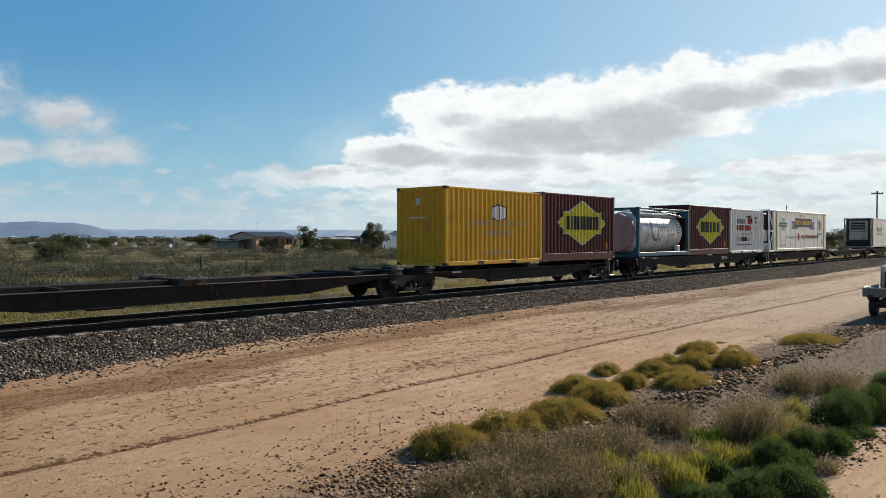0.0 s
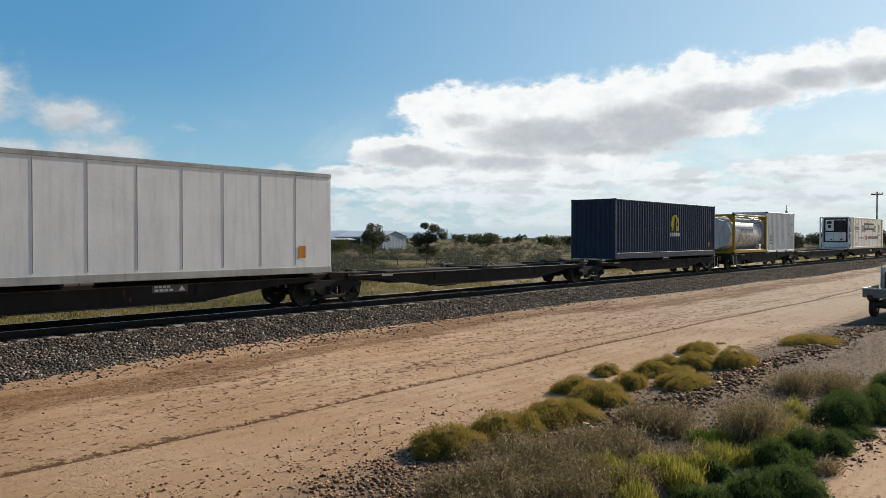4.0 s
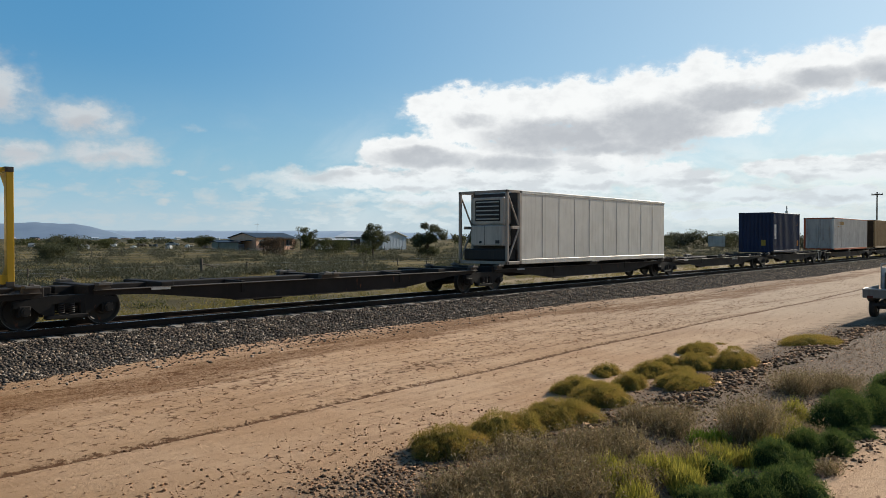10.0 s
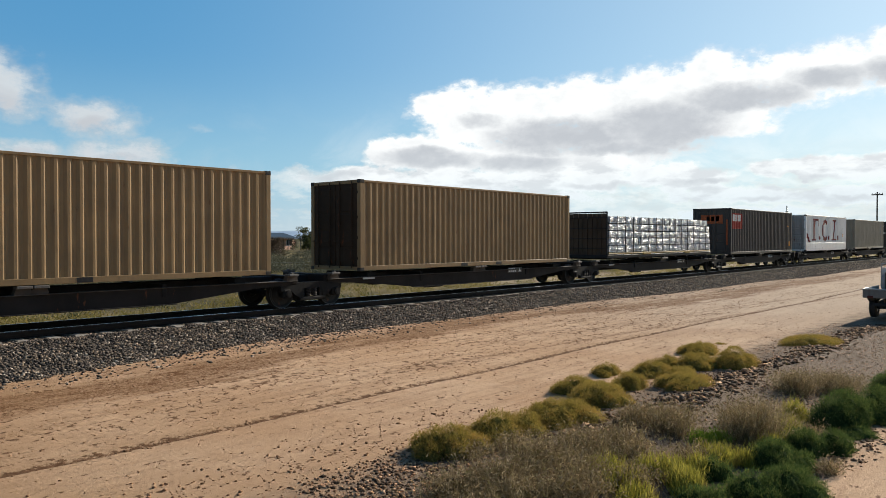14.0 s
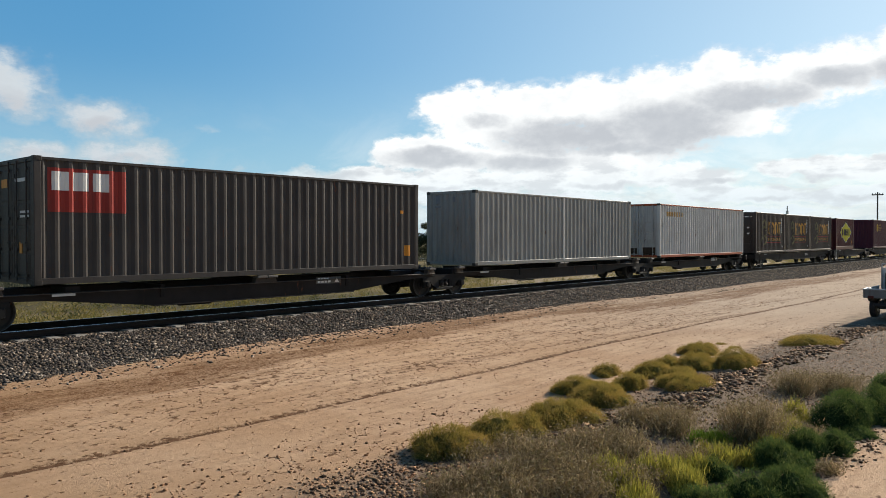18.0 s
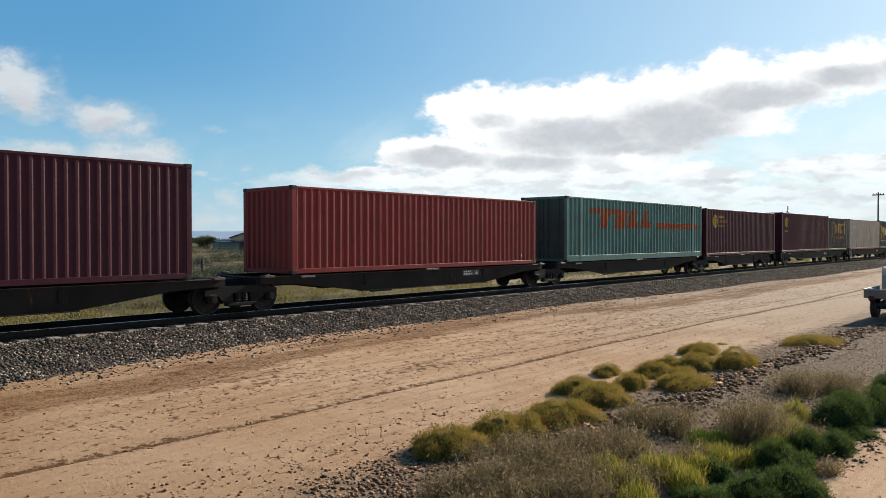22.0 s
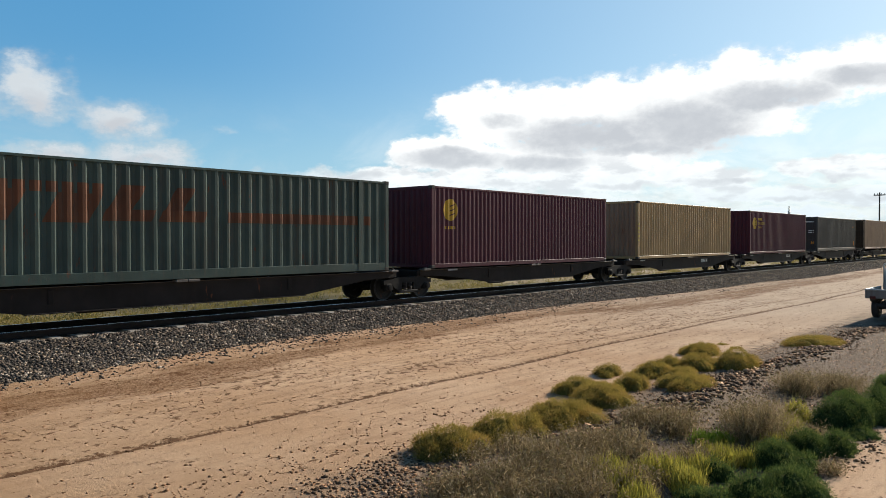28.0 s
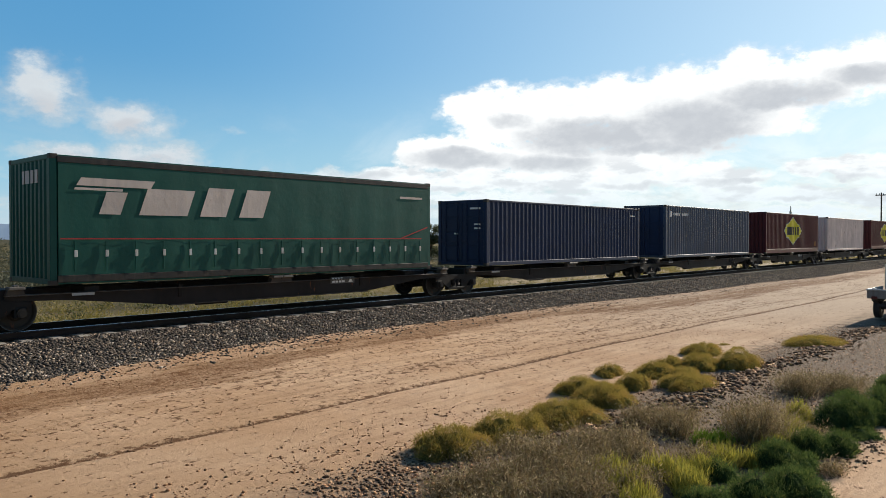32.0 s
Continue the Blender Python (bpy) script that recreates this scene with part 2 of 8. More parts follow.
    red = N.math("MULTIPLY", red, N.step(N.noise(N.coords((0.13, 1.0, 1.0)), 2.8, 6.0, 0.72), 0.30, 0.50))
    grain = N.step(N.noise(v, 17.0, 4.0, 0.8), 0.40, 0.60)
    col = N.mix(N.math("MULTIPLY", red, N.math("MULTIPLY_ADD", grain, 0.50, 0.42)), dirt, (0.165, 0.076, 0.031))
    # crumbled earth along the wheel ruts
    rut_y = N.math("ADD", N.math("MULTIPLY", N.math("SINE", N.math("MULTIPLY_ADD", X, 0.21, 9.8)), 0.10),
                   N.math("MULTIPLY_ADD", N.math("SINE", N.math("MULTIPLY", X, 0.83)), 0.04, 9.8))
    rag = N.math("MULTIPLY", N.math("SUBTRACT", N.noise(v, 7.0, 5.0, 0.7), 0.5), 0.65)
    rut = N.math("SUBTRACT", 1.0, N.step(N.math("SUBTRACT", N.math("ABSOLUTE", N.math("SUBTRACT", Y, rut_y)), rag), 0.02, 0.13))
    col = N.mix(N.math("MULTIPLY", rut, 0.9), col, (0.115, 0.055, 0.026))
    thin_y = N.math("MULTIPLY_ADD", X, -0.068, 11.82)
    rut2 = N.math("SUBTRACT", 1.0, N.step(N.math("SUBTRACT", N.math("ABSOLUTE", N.math("SUBTRACT", Y, thin_y)), rag), 0.0, 0.09))
    far_y = N.math("MULTIPLY_ADD", X, -0.060, 12.88)
    rut3 = N.math("SUBTRACT", 1.0, N.step(N.math("SUBTRACT", N.math("ABSOLUTE", N.math("SUBTRACT", Y, far_y)), rag), 0.0, 0.10))
    col = N.mix(N.math("MULTIPLY", rut3, N.math("MULTIPLY", N.step(X, 20.0, 26.0), 0.7)), col, (0.20, 0.115, 0.07))
    col = N.mix(N.math("MULTIPLY", rut2, N.math("MULTIPLY", N.step(X, 8.0, 13.0), 0.7)), col, (0.185, 0.098, 0.055))
    # grey crushed rock in the foreground verge
    verge = N.math("SUBTRACT", 1.0, N.step(N.math("ADD", Y, N.math("MULTIPLY", n_mid, 2.4)), 7.0, 8.4))
    sandy = N.math("MULTIPLY", N.step(N.math("SUBTRACT", X, N.math("MULTIPLY", Y, 1.0)), 5.2, 6.4), N.math("SUBTRACT", 1.0, N.step(Y, 2.2, 2.9)))
    verge = N.math("MULTIPLY", verge, N.math("SUBTRACT", 1.0, sandy))
    rock = N.mix(N.step(N.noise(v, 34.0, 6.0, 0.8), 0.42, 0.58), (0.115, 0.085, 0.062), (0.26, 0.19, 0.135))
    col = N.mix(N.math("MULTIPLY", verge, 0.9), col, rock)
    # scrub country behind the line
    scrub = N.step(N.math("ADD", Y, N.math("MULTIPLY", n_mid, 2.0)), 22.5, 24.5)
    s1 = N.mix(N.step(N.noise(N.coords((0.4, 1.0, 1.0)), 0.11, 5.0, 0.65), 0.4, 0.62), (0.085, 0.072, 0.038), (0.225, 0.172, 0.076))
    s2 = N.mix(N.math("MULTIPLY", N.step(n_mid, 0.5, 0.72), 0.6), s1, (0.06, 0.06, 0.032))
    s3 = N.mix(N.math("MULTIPLY", N.step(N.noise(N.coords((0.3, 1.0, 1.0)), 0.05, 3.0), 0.62, 0.7), 0.8), s2, (0.43, 0.31, 0.21))
    col = N.mix(scrub, col, s3)
    # pale service track beyond the rails
    pale = N.math("MULTIPLY", N.math("MULTIPLY", N.step(N.math("ADD", Y, n_mid), 21.5, 22.5), N.math("SUBTRACT", 1.0, N.step(N.math("ADD", Y, N.math("MULTIPLY", n_big, 5.0)), 30.0, 33.0))), N.step(N.math("ADD", X, N.math("MULTIPLY", n_big, 14.0)), 34.0, 52.0))
    col = N.mix(N.math("MULTIPLY", pale, 0.85), col, (0.50, 0.385, 0.27))
    shoulder = N.math("MULTIPLY", N.step(Y, 20.5, 21.5), N.math("SUBTRACT", 1.0, N.step(N.math("ADD", Y, N.math("MULTIPLY", n_mid, 1.5)), 23.2, 24.2)))
    col = N.mix(N.math("MULTIPLY", shoulder, 0.8), col, N.mix(N.step(n_fine, 0.35, 0.65), (0.16, 0.13, 0.10), (0.46, 0.38, 0.28)))
    h = N.math("ADD", N.math("MULTIPLY", n_fine, 0.6), N.math("ADD", N.math("MULTIPLY", n_grit, 0.22), N.math("MULTIPLY", scar, -0.6)))
    h = N.math("ADD", h, N.math("MULTIPLY", N.math("MAXIMUM", crumbs, rut), 0.18))
    return N.shader(col, 0.9, 0.0, h, 0.03, 0.08)


def grid_sheet(name, xs, ys, zf, mat):
    gx, gy = np.meshgrid(xs, ys, indexing="ij")
    vs = np.stack([gx, gy, zf(gx, gy)], -1).reshape(-1, 3)
    n, m = len(xs), len(ys)
    i = np.arange(n - 1)[:, None] * m + np.arange(m - 1)[None, :]
    fs = np.stack([i, i + m, i + m + 1, i + 1], -1).reshape(-1, 4)
    me = quick_mesh(name, vs, fs, mat)
    me.polygons.foreach_set("use_smooth", [True] * len(me.polygons))
    return me


GROUND_MAT = ground_material()
gxs = np.unique(np.concatenate([np.linspace(-4900, -60, 25), np.linspace(-60, -6, 28), np.arange(-6, 32, 0.19), np.arange(32, 90, 0.6), np.linspace(90, 400, 120), np.linspace(400, 4900, 30)]))
gys = np.unique(np.concatenate([np.linspace(-4900, -40, 20), np.linspace(-40, 1, 24), np.arange(1, 16.4, 0.11), np.arange(16.4, 40, 0.5), np.linspace(40, 400, 70), np.linspace(400, 4900, 30)]))
ground = part("ground", grid_sheet("ground", gxs, gys, ground_z, GROUND_MAT), GROUND_MAT)
tagged(ground, "tan dirt road verge and dry scrub plain", "ground", kind="structure")


def stone_material(name="crushed ballast stone", tone=None):
    N = Nodes(name)
    v = N.coords()
    g = N.n("NewGeometry").outputs["Random Per Island"]
    ramp = N.n("ValToRGB")
    N.put(ramp.inputs[0], g)
    e = ramp.color_ramp.elements
    e[0].color, e[1].color = (0.040, 0.033, 0.028, 1), (0.60, 0.50, 0.40, 1)
    for p, c in ((0.3, (0.085, 0.070, 0.058, 1)), (0.65, (0.15, 0.12, 0.095, 1)), (0.85, (0.29, 0.205, 0.135, 1))):
        q = ramp.color_ramp.elements.new(p)
        q.color = c
    col = N.mix(N.math("MULTIPLY", N.step(N.noise(v, 30.0, 4.0), 0.4, 0.7), 0.5), ramp.outputs[0], (0.09, 0.075, 0.065))
    if tone:
        col = N.mix(1.0, col, tone, "MULTIPLY")
    return N.shader(col, 0.85, 0.0, N.noise(v, 90.0, 3.0), 0.004, 0.12)


def bed_material():
    N = Nodes("ballast bed with painted gap shade")
    v = N.coords()
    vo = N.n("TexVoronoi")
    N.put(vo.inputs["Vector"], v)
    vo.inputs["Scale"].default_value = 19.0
    # dark cell edges put the shade between stones into the bed's colour
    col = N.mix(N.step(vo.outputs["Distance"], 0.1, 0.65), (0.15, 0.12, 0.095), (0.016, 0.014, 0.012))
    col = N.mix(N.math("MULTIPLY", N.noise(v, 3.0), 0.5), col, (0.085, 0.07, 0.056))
    return N.shader(col, 0.9, 0.0, N.math("SUBTRACT", 1.0, vo.outputs["Distance"]), 0.05, 0.3)


STONE, BED = stone_material(), bed_material()
ROCK_V = np.array([(-1, -1, -1), (1, -1, -1), (1, 1, -1), (-1, 1, -1), (-1, -1, 1), (1, -1, 1), (1, 1, 1), (-1, 1, 1)], float) * 0.62
ROCK_F = np.array([(0, 2, 1), (0, 3, 2), (4, 5, 6), (4, 6, 7), (0, 1, 5), (0, 5, 4), (1, 2, 6), (1, 6, 5), (2, 3, 7), (2, 7, 6), (3, 0, 4), (3, 4, 7)])
rng = np.random.default_rng(7)


def stones(name, centres, sizes, mat, flat=0.7):
    n = len(centres)
    v = ROCK_V[None] * (0.7 + 0.6 * rng.random((n, 1, 3))) + 0.62 * (rng.random((n, 8, 3)) - 0.5)
    q = rng.normal(size=(n, 4))
    q /= np.linalg.norm(q, axis=1, keepdims=True)
    w, a, b, c = q.T
    rot = np.stack([1 - 2 * (b * b + c * c), 2 * (a * b - c * w), 2 * (a * c + b * w), 2 * (a * b + c * w), 1 - 2 * (a * a + c * c), 2 * (b * c - a * w), 2 * (a * c - b * w), 2 * (b * c + a * w), 1 - 2 * (a * a + b * b)], -1).reshape(n, 3, 3)
    v = np.einsum("nij,nkj->nki", rot, v) * np.array([1, 1, flat]) * sizes[:, None, None] + centres[:, None, :]
    f = ROCK_F[None] + (np.arange(n) * 8)[:, None, None]
    return quick_mesh(name, v.reshape(-1, 3), f.reshape(-1, 3), mat)


TOP_Z = 0.565


def bed_z(x, y):
    """The ballast's cross section: shoulders each side of the sleepers, then slopes to the ground."""
    x, y = np.asarray(x, float), np.asarray(y, float)
    d = np.abs(y - TRACK_Y)
    wander = 0.22 * np.sin(x * 0.13) + 0.12 * np.sin(x * 0.41 + 1) + 0.75 * smooth_step((13 - x) / 8) + 0.95 * smooth_step((x - 23) / 9)
    toe = 2.70 + wander
    z = TOP_Z - (TOP_Z - 0.10) * np.clip((d - 1.5) / (toe - 1.5), 0, 1.25)
    return z + 0.012 * np.sin(x * 5.1 + y * 3.7)


track = tagged(new("railway_track"), "straight single railway track on grey crushed stone ballast", "railway track", kind="structure")
bxs = np.unique(np.concatenate([np.arange(-800, -8, 24.0), np.arange(-8, 130, 0.5), np.arange(130, 420, 2.0), np.arange(420, 1000, 24.0)]))
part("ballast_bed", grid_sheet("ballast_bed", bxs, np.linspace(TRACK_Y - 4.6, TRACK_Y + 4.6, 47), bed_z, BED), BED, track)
count = 66000
sx = 2.5 + 92 * rng.random(count) ** 1.6
sy = NEAR_Y + 0.25 - 3.2 * rng.random(count) ** 0.95
sz = np.maximum(bed_z(sx, sy), ground_z(sx, sy) - 0.0)
thin = (bed_z(sx, sy) > ground_z(sx, sy) - 0.01) | (rng.random(count) < 0.03)
loose = np.stack([sx, sy, sz + 0.006], -1)[thin]
tagged(part("ballast_stones", stones("ballast_stones", loose, 0.017 + 0.028 * rng.random(len(loose)), STONE), STONE, track), kind="stuff")
fx = 3 + 95 * rng.random(9000)
fy = TRACK_Y + 1.0 + 2.6 * rng.random(9000)
back = np.stack([fx, fy, bed_z(fx, fy) + 0.006], -1)
tagged(part("ballast_stones", stones("ballast_stones", back, 0.022 + 0.026 * rng.random(len(back)), STONE), STONE, track), kind="stuff")

CONCRETE = paint("weathered concrete", (0.30, 0.27, 0.235), 0.85, 0.15, 0.5, (0.12, 0.09, 0.07))
RAIL = paint("rusty rail web", (0.034, 0.022, 0.017), 0.75, 0.3, 0.5, (0.035, 0.026, 0.02), spec=0.15)
HEAD = paint("polished rail head", (0.45, 0.44, 0.42), 0.3, 0.1, 0.1, metal=0.9)
for gy in (TRACK_Y - 0.753, TRACK_Y + 0.753):
    w = Mesh().slab([(gy - 0.07, 0.60), (gy + 0.07, 0.60), (gy + 0.07, 0.612), (gy + 0.012, 0.632), (gy + 0.012, 0.715), (gy + 0.034, 0.722), (gy + 0.034, 0.752), (gy - 0.034, 0.752), (gy - 0.034, 0.722), (gy - 0.012, 0.715), (gy - 0.012, 0.632), (gy - 0.07, 0.612)], "x", -800, 1000)
    rail = part("rail", w, RAIL, track, "rust-brown steel rail")
    part("rail_head", Mesh().slab([(gy - 0.026, 0.7525), (gy + 0.026, 0.7525), (gy + 0.022, RAIL_Z), (gy - 0.022, RAIL_Z)], "x", -800, 1000), HEAD, rail, "polished running surface")
sl = Mesh().slab([(-1.25, 0.40), (1.25, 0.40), (1.25, 0.57), (1.21, 0.597), (0.35, 0.585), (-0.35, 0.585), (-1.21, 0.597), (-1.25, 0.57)], "x", -0.125, 0.125)
sleeper_mesh = sl.mesh("sleeper", CONCRETE)
clip = Mesh()
for gy in (-0.753, 0.753):
    for s in (-1, 1):
        clip.box((-0.05, gy + s * 0.075 - 0.03, 0.598), (0.05, gy + s * 0.075 + 0.03, 0.632), 0.008)
clip_mesh = clip.mesh("rail_clips", RAIL)
for i in range(235):
    so = new("sleeper", sleeper_mesh)
    so.parent = track
    so.matrix_basis = pose(1.2 + i * 0.6 + random.uniform(-0.02, 0.02), TRACK_Y + random.uniform(-0.02, 0.02), random.uniform(-0.006, 0.006), 0, 0, random.uniform(-0.7, 0.7))
    if i < 110:
        co = new("rail_clips", clip_mesh)
        co.parent = so

# ---- the train ----
TRAIN = []


def ride(ob, u):
    """A thing that rolls with the train; u: its place along the train, in metres."""
    TRAIN.append((ob, u))
    return ob


# wheelset and bogie meshes
WB, WR = 0.90, 0.43
wheel_m = Mesh().lathe((0, 0, 0), (0, 1, 0), [(0.0, 0.10), (0.0, 0.16), (0.03, 0.20), (0.03, 0.33), (0.0, 0.37), (0.0, WR - 0.01), (0.015, WR), (0.12, WR + 0.005), (0.13, WR + 0.028), (0.155, WR + 0.02), (0.16, 0.36), (0.10, 0.32), (0.10, 0.18), (0.16, 0.13), (0.16, 0.08)], 24).mesh("wheel", WHEEL, 35)
rim_m = Mesh().ring((0, 0.004, 0), (0, 1, 0), WR - 0.018, 0.012, 24, 5).mesh("rim", TREAD, 60)
axle_m = Mesh().cyl((0, -1.0, 0), (0, 1.0, 0), 0.075, 14).mesh("axle", BOGIE, 35)
box_m = Mesh().box((-0.13, -0.10, -0.12), (0.13, 0.10, 0.14), 0.03).cyl((0, -0.10, 0), (0, -0.17, 0), 0.10, 14).cyl((0, -0.17, 0), (0, -0.185, 0), 0.06, 10)
box_m = box_m.mesh("axle_box", BOGIE, 35)
sf = Mesh().slab([(-1.12, 0.03), (-1.12, 0.17), (-0.82, 0.20), (-0.45, 0.26), (0.45, 0.26), (0.82, 0.20), (1.12, 0.17), (1.12, 0.03), (0.74, 0.02), (0.62, -0.10), (0.40, -0.20), (0.36, 0.08), (-0.36, 0.08), (-0.40, -0.20), (-0.62, -0.10), (-0.74, 0.02)], "y", -0.08, 0.08)
sf.box((-0.46, -0.10, -0.27), (0.46, 0.10, -0.17), 0.02)
sf.box((-0.42, -0.07, -0.18), (-0.27, 0.07, 0.10), 0.02).box((0.27, -0.07, -0.18), (0.42, 0.07, 0.10), 0.02)
side_m = sf.mesh("side_frame", BOGIE, 35)
sp = Mesh()
coil = []
for k in range(41):
    a = k * math.pi / 4
    for j in range(5):
        b = j * 2 * math.pi / 5
        q = 0.065 + 0.014 * math.cos(b)
        coil.append((q * math.cos(a), q * math.sin(a) - 0.03, -0.16 + k * 0.0058 + 0.014 * math.sin(b)))
sp.add(coil, [(k * 5 + j, k * 5 + (j + 1) % 5, k * 5 + 5 + (j + 1) % 5, k * 5 + 5 + j) for k in range(40) for j in range(5)])
spring_m = sp.mesh("spring", paint("spring steel", (0.035, 0.03, 0.027), 0.6, 0.2, 0.4), 60)
bolster_m = Mesh().box((-0.20, -1.02, -0.10), (0.20, 1.02, 0.14), 0.04).cyl((0, 0, 0.14), (0, 0, 0.26), 0.28, 18).mesh("bogie", BOGIE, 35)
rig_m = Mesh().cyl((-0.55, -0.8, -0.14), (0.55, -0.8, -0.14), 0.025, 8).box((-0.52, -0.86, -0.22), (-0.44, -0.62, 0.06), 0.01).box((0.44, -0.86, -0.22), (0.52, -0.62, 0.06), 0.01).mesh("brake_gear", BOGIE, 35)


def bogie(parent, x):
    """x in the wagon's space, whose origin is at the rail's height on the track's middle."""
    b = part("bogie", bolster_m, BOGIE, parent, at=pose(x, 0, WR + 0.06))
    for s in (-1, 1):
        fm = part("side_frame", side_m, BOGIE, b, at=pose(0, s * 0.99, 0, 0, 0, 0 if s < 0 else 180))
        for dx in (-0.12, 0.10):
            part("spring", spring_m, BOGIE, b, at=pose(dx, s * 1.0, 0, 0, 0, 0 if s < 0 else 180))
    part("brake_gear", rig_m, BOGIE, b)
    for dx in (-WB, WB):
        part("axle", axle_m, BOGIE, b, at=pose(dx, 0, -0.06))
        for s in (-1, 1):
            part("wheel", wheel_m, WHEEL, b, at=pose(dx, s * 0.80, -0.06, 0, 0, 0 if s < 0 else 180))
            part("wheel_rim", rim_m, TREAD, b, at=pose(dx, s * 0.80, -0.06, 0, 0, 0 if s < 0 else 180))
            part("axle_box", box_m, BOGIE, b, at=pose(dx, s * 0.99, -0.06, 0, 0, 0 if s < 0 else 180))
    return b


hand_wheel_m = Mesh().ring((0, 0, 0), (0, 1, 0), 0.26, 0.018, 22, 6)
for k in range(5):
    a = 2 * math.pi * k / 5
    hand_wheel_m.cyl((0, 0, 0), (0.26 * math.cos(a), 0, 0.26 * math.sin(a)), 0.013, 6)
hand_wheel_m = hand_wheel_m.cyl((0, -0.02, 0), (0, 0.05, 0), 0.04, 10).mesh("hand_wheel", BOGIE, 50)
FLANGE = paint("rubbed sill edge steel", (0.085, 0.070, 0.058), 0.7, 0.35, 0.6, (0.03, 0.024, 0.02), rust=0.2, spec=0.3)
PAD = paint("worn brown pad steel", (0.06, 0.048, 0.04), 0.7, 0.25, 0.5, rust=0.3, spec=0.2)
pad_m = Mesh().box((-0.16, -0.10, -0.03), (0.16, 0.16, 0.035), 0.012).box((-0.05, -0.04, 0.03), (0.05, 0.06, 0.075), 0.01).mesh("locking_pad", PLATE)
bearer_m = Mesh().box((-0.17, -1.02, -0.26), (0.17, 1.02, -0.024), 0.015).mesh("cross_bearer", WAGON)
tie_m = Mesh().box((-0.06, -1.1, -0.4), (0.06, 1.1, -0.08), 0.01).mesh("cross_tie", WAGON)
hose_m = Mesh()
hp = [(0, 0, 0), (0.10, -0.02, -0.18), (0.24, -0.02, -0.36), (0.42, 0, -0.40), (0.58, 0.02, -0.28), (0.66, 0.02, -0.10), (0.70, 0, 0)]
for p, q in zip(hp, hp[1:]):
    hose_m.cyl(p, q, 0.024, 8)
hose_m = hose_m.mesh("brake_hose", BLACK, 60)


def wagon(x0, x1, left=None, right=None, coupled_l=False, coupled_r=False, empty=False, u=0.0, kind="skeletal", gap=0.0):
    """A platform from x0 to x1 along the train; left, right: its bogies' places."""
    L = x1 - x0
    lab = "empty dark brown skeletal container wagon on bogies" if empty else "dark brown skeletal container wagon under its load"
    w = thing("container_wagon", lab, "wagon", "wagons of the train")
    top = DECK_Z - RAIL_Z - 0.03
    a, b = 1.9, L - 1.9
    deep = 0.58 if kind == "skeletal" else 0.50
    st = top - gap
    for y, s in ((-1.05, -1), (1.05, 1)):
        pts = [(0.55, st), (L - 0.55, st), (L - 0.55, top - max(0.20, gap + 0.12)), (b, top - max(0.26, gap + 0.17)), (b - 2.4, top - deep), (a + 2.4, top - deep), (a, top - max(0.26, gap + 0.17)), (0.55, top - max(0.20, gap + 0.12))]
        sill = Mesh().slab(pts, "y", y - 0.02, y + 0.02)
        sill.slab([(a + 2.4, top - deep - 0.02), (b - 2.4, top - deep - 0.02), (b - 2.4, top - deep), (a + 2.4, top - deep)], "y", y - 0.10, y + 0.10)
        part("side_sill", sill, WAGON, w)
        part("top_flange", Mesh().box((0.55, y - 0.11, st - 0.02), (L - 0.55, y + 0.11, st), 0.006), FLANGE, w, "worn top edge of the sill")
        if gap:
            for xx in (0.75, L / 2 - 0.17, L / 2 + 0.17, L - 0.75):
                part("pad_riser", Mesh().slab([(xx - 0.19, st), (xx + 0.19, st), (xx + 0.15, top - 0.03), (xx - 0.15, top - 0.03)], "y", y - 0.09, y + 0.09), PAD, w)
    mid = Mesh().box((0.0, -0.24, top - 0.34), (L, 0.24, top - 0.06), 0.02)
    part("centre_sill", mid, WAGON, w)
    for xx in (0.62, 2.4, L / 2, L - 2.4, L - 0.62):
        part("cross_bearer", bearer_m, WAGON, w, at=pose(xx, 0, top))
    for xx in (L * 0.3, L * 0.7):
        part("cross_tie", tie_m, WAGON, w, at=pose(xx, 0, top))
    for xx in (0.75, L / 2 - 0.17, L / 2 + 0.17, L - 0.75):
        for s in (-1, 1):
            part("locking_pad", pad_m, PLATE, w, "dusty grey container locking pad", at=pose(xx, s * 1.14, top + 0.0, 0, 0, 0 if s < 0 else 180))
    part("brake_cylinder", Mesh().cyl((L * 0.55, 0.45, top - 0.52), (L * 0.55 + 0.6, 0.45, top - 0.52), 0.16, 14), WAGON, w, smooth=40)
    part("air_tank", Mesh().cyl((L * 0.35, -0.5, top - 0.55), (L * 0.35 + 0.9, -0.5, top - 0.55), 0.15, 14), WAGON, w, smooth=40)
    if int(u) % 5 == 0:
        part("hand_wheel", hand_wheel_m, BOGIE, w, "spoked dark hand brake wheel", at=pose(L * (0.34 if int(u) % 2 else 0.72), -1.19, top - 0.42))
    if int(u) % 2 or kind == "flat":
        part("number_plate", Mesh().box((L * 0.62, -1.075, top - 0.30), (L * 0.62 + 0.95, -1.070, top - 0.10)), PLATE, w, "dusty plate with unreadable marks")
        bars = Mesh()
        for k in range(4):
            bars.box((L * 0.62 + 0.06 + 0.11 * k, -1.079, top - 0.18), (L * 0.62 + 0.14 + 0.11 * k, -1.0755, top - 0.12)).box((L * 0.62 + 0.06 + 0.13 * k, -1.079, top - 0.27), (L * 0.62 + 0.16 + 0.13 * k, -1.0755, top - 0.21))
        tagged(part("plate_marks", bars.slab([(L * 0.62 + 0.70, top - 0.27), (L * 0.62 + 0.88, top - 0.27), (L * 0.62 + 0.79, top - 0.13)], "y", -1.079, -1.0755), WHITE_MARK, w), kind="stuff")
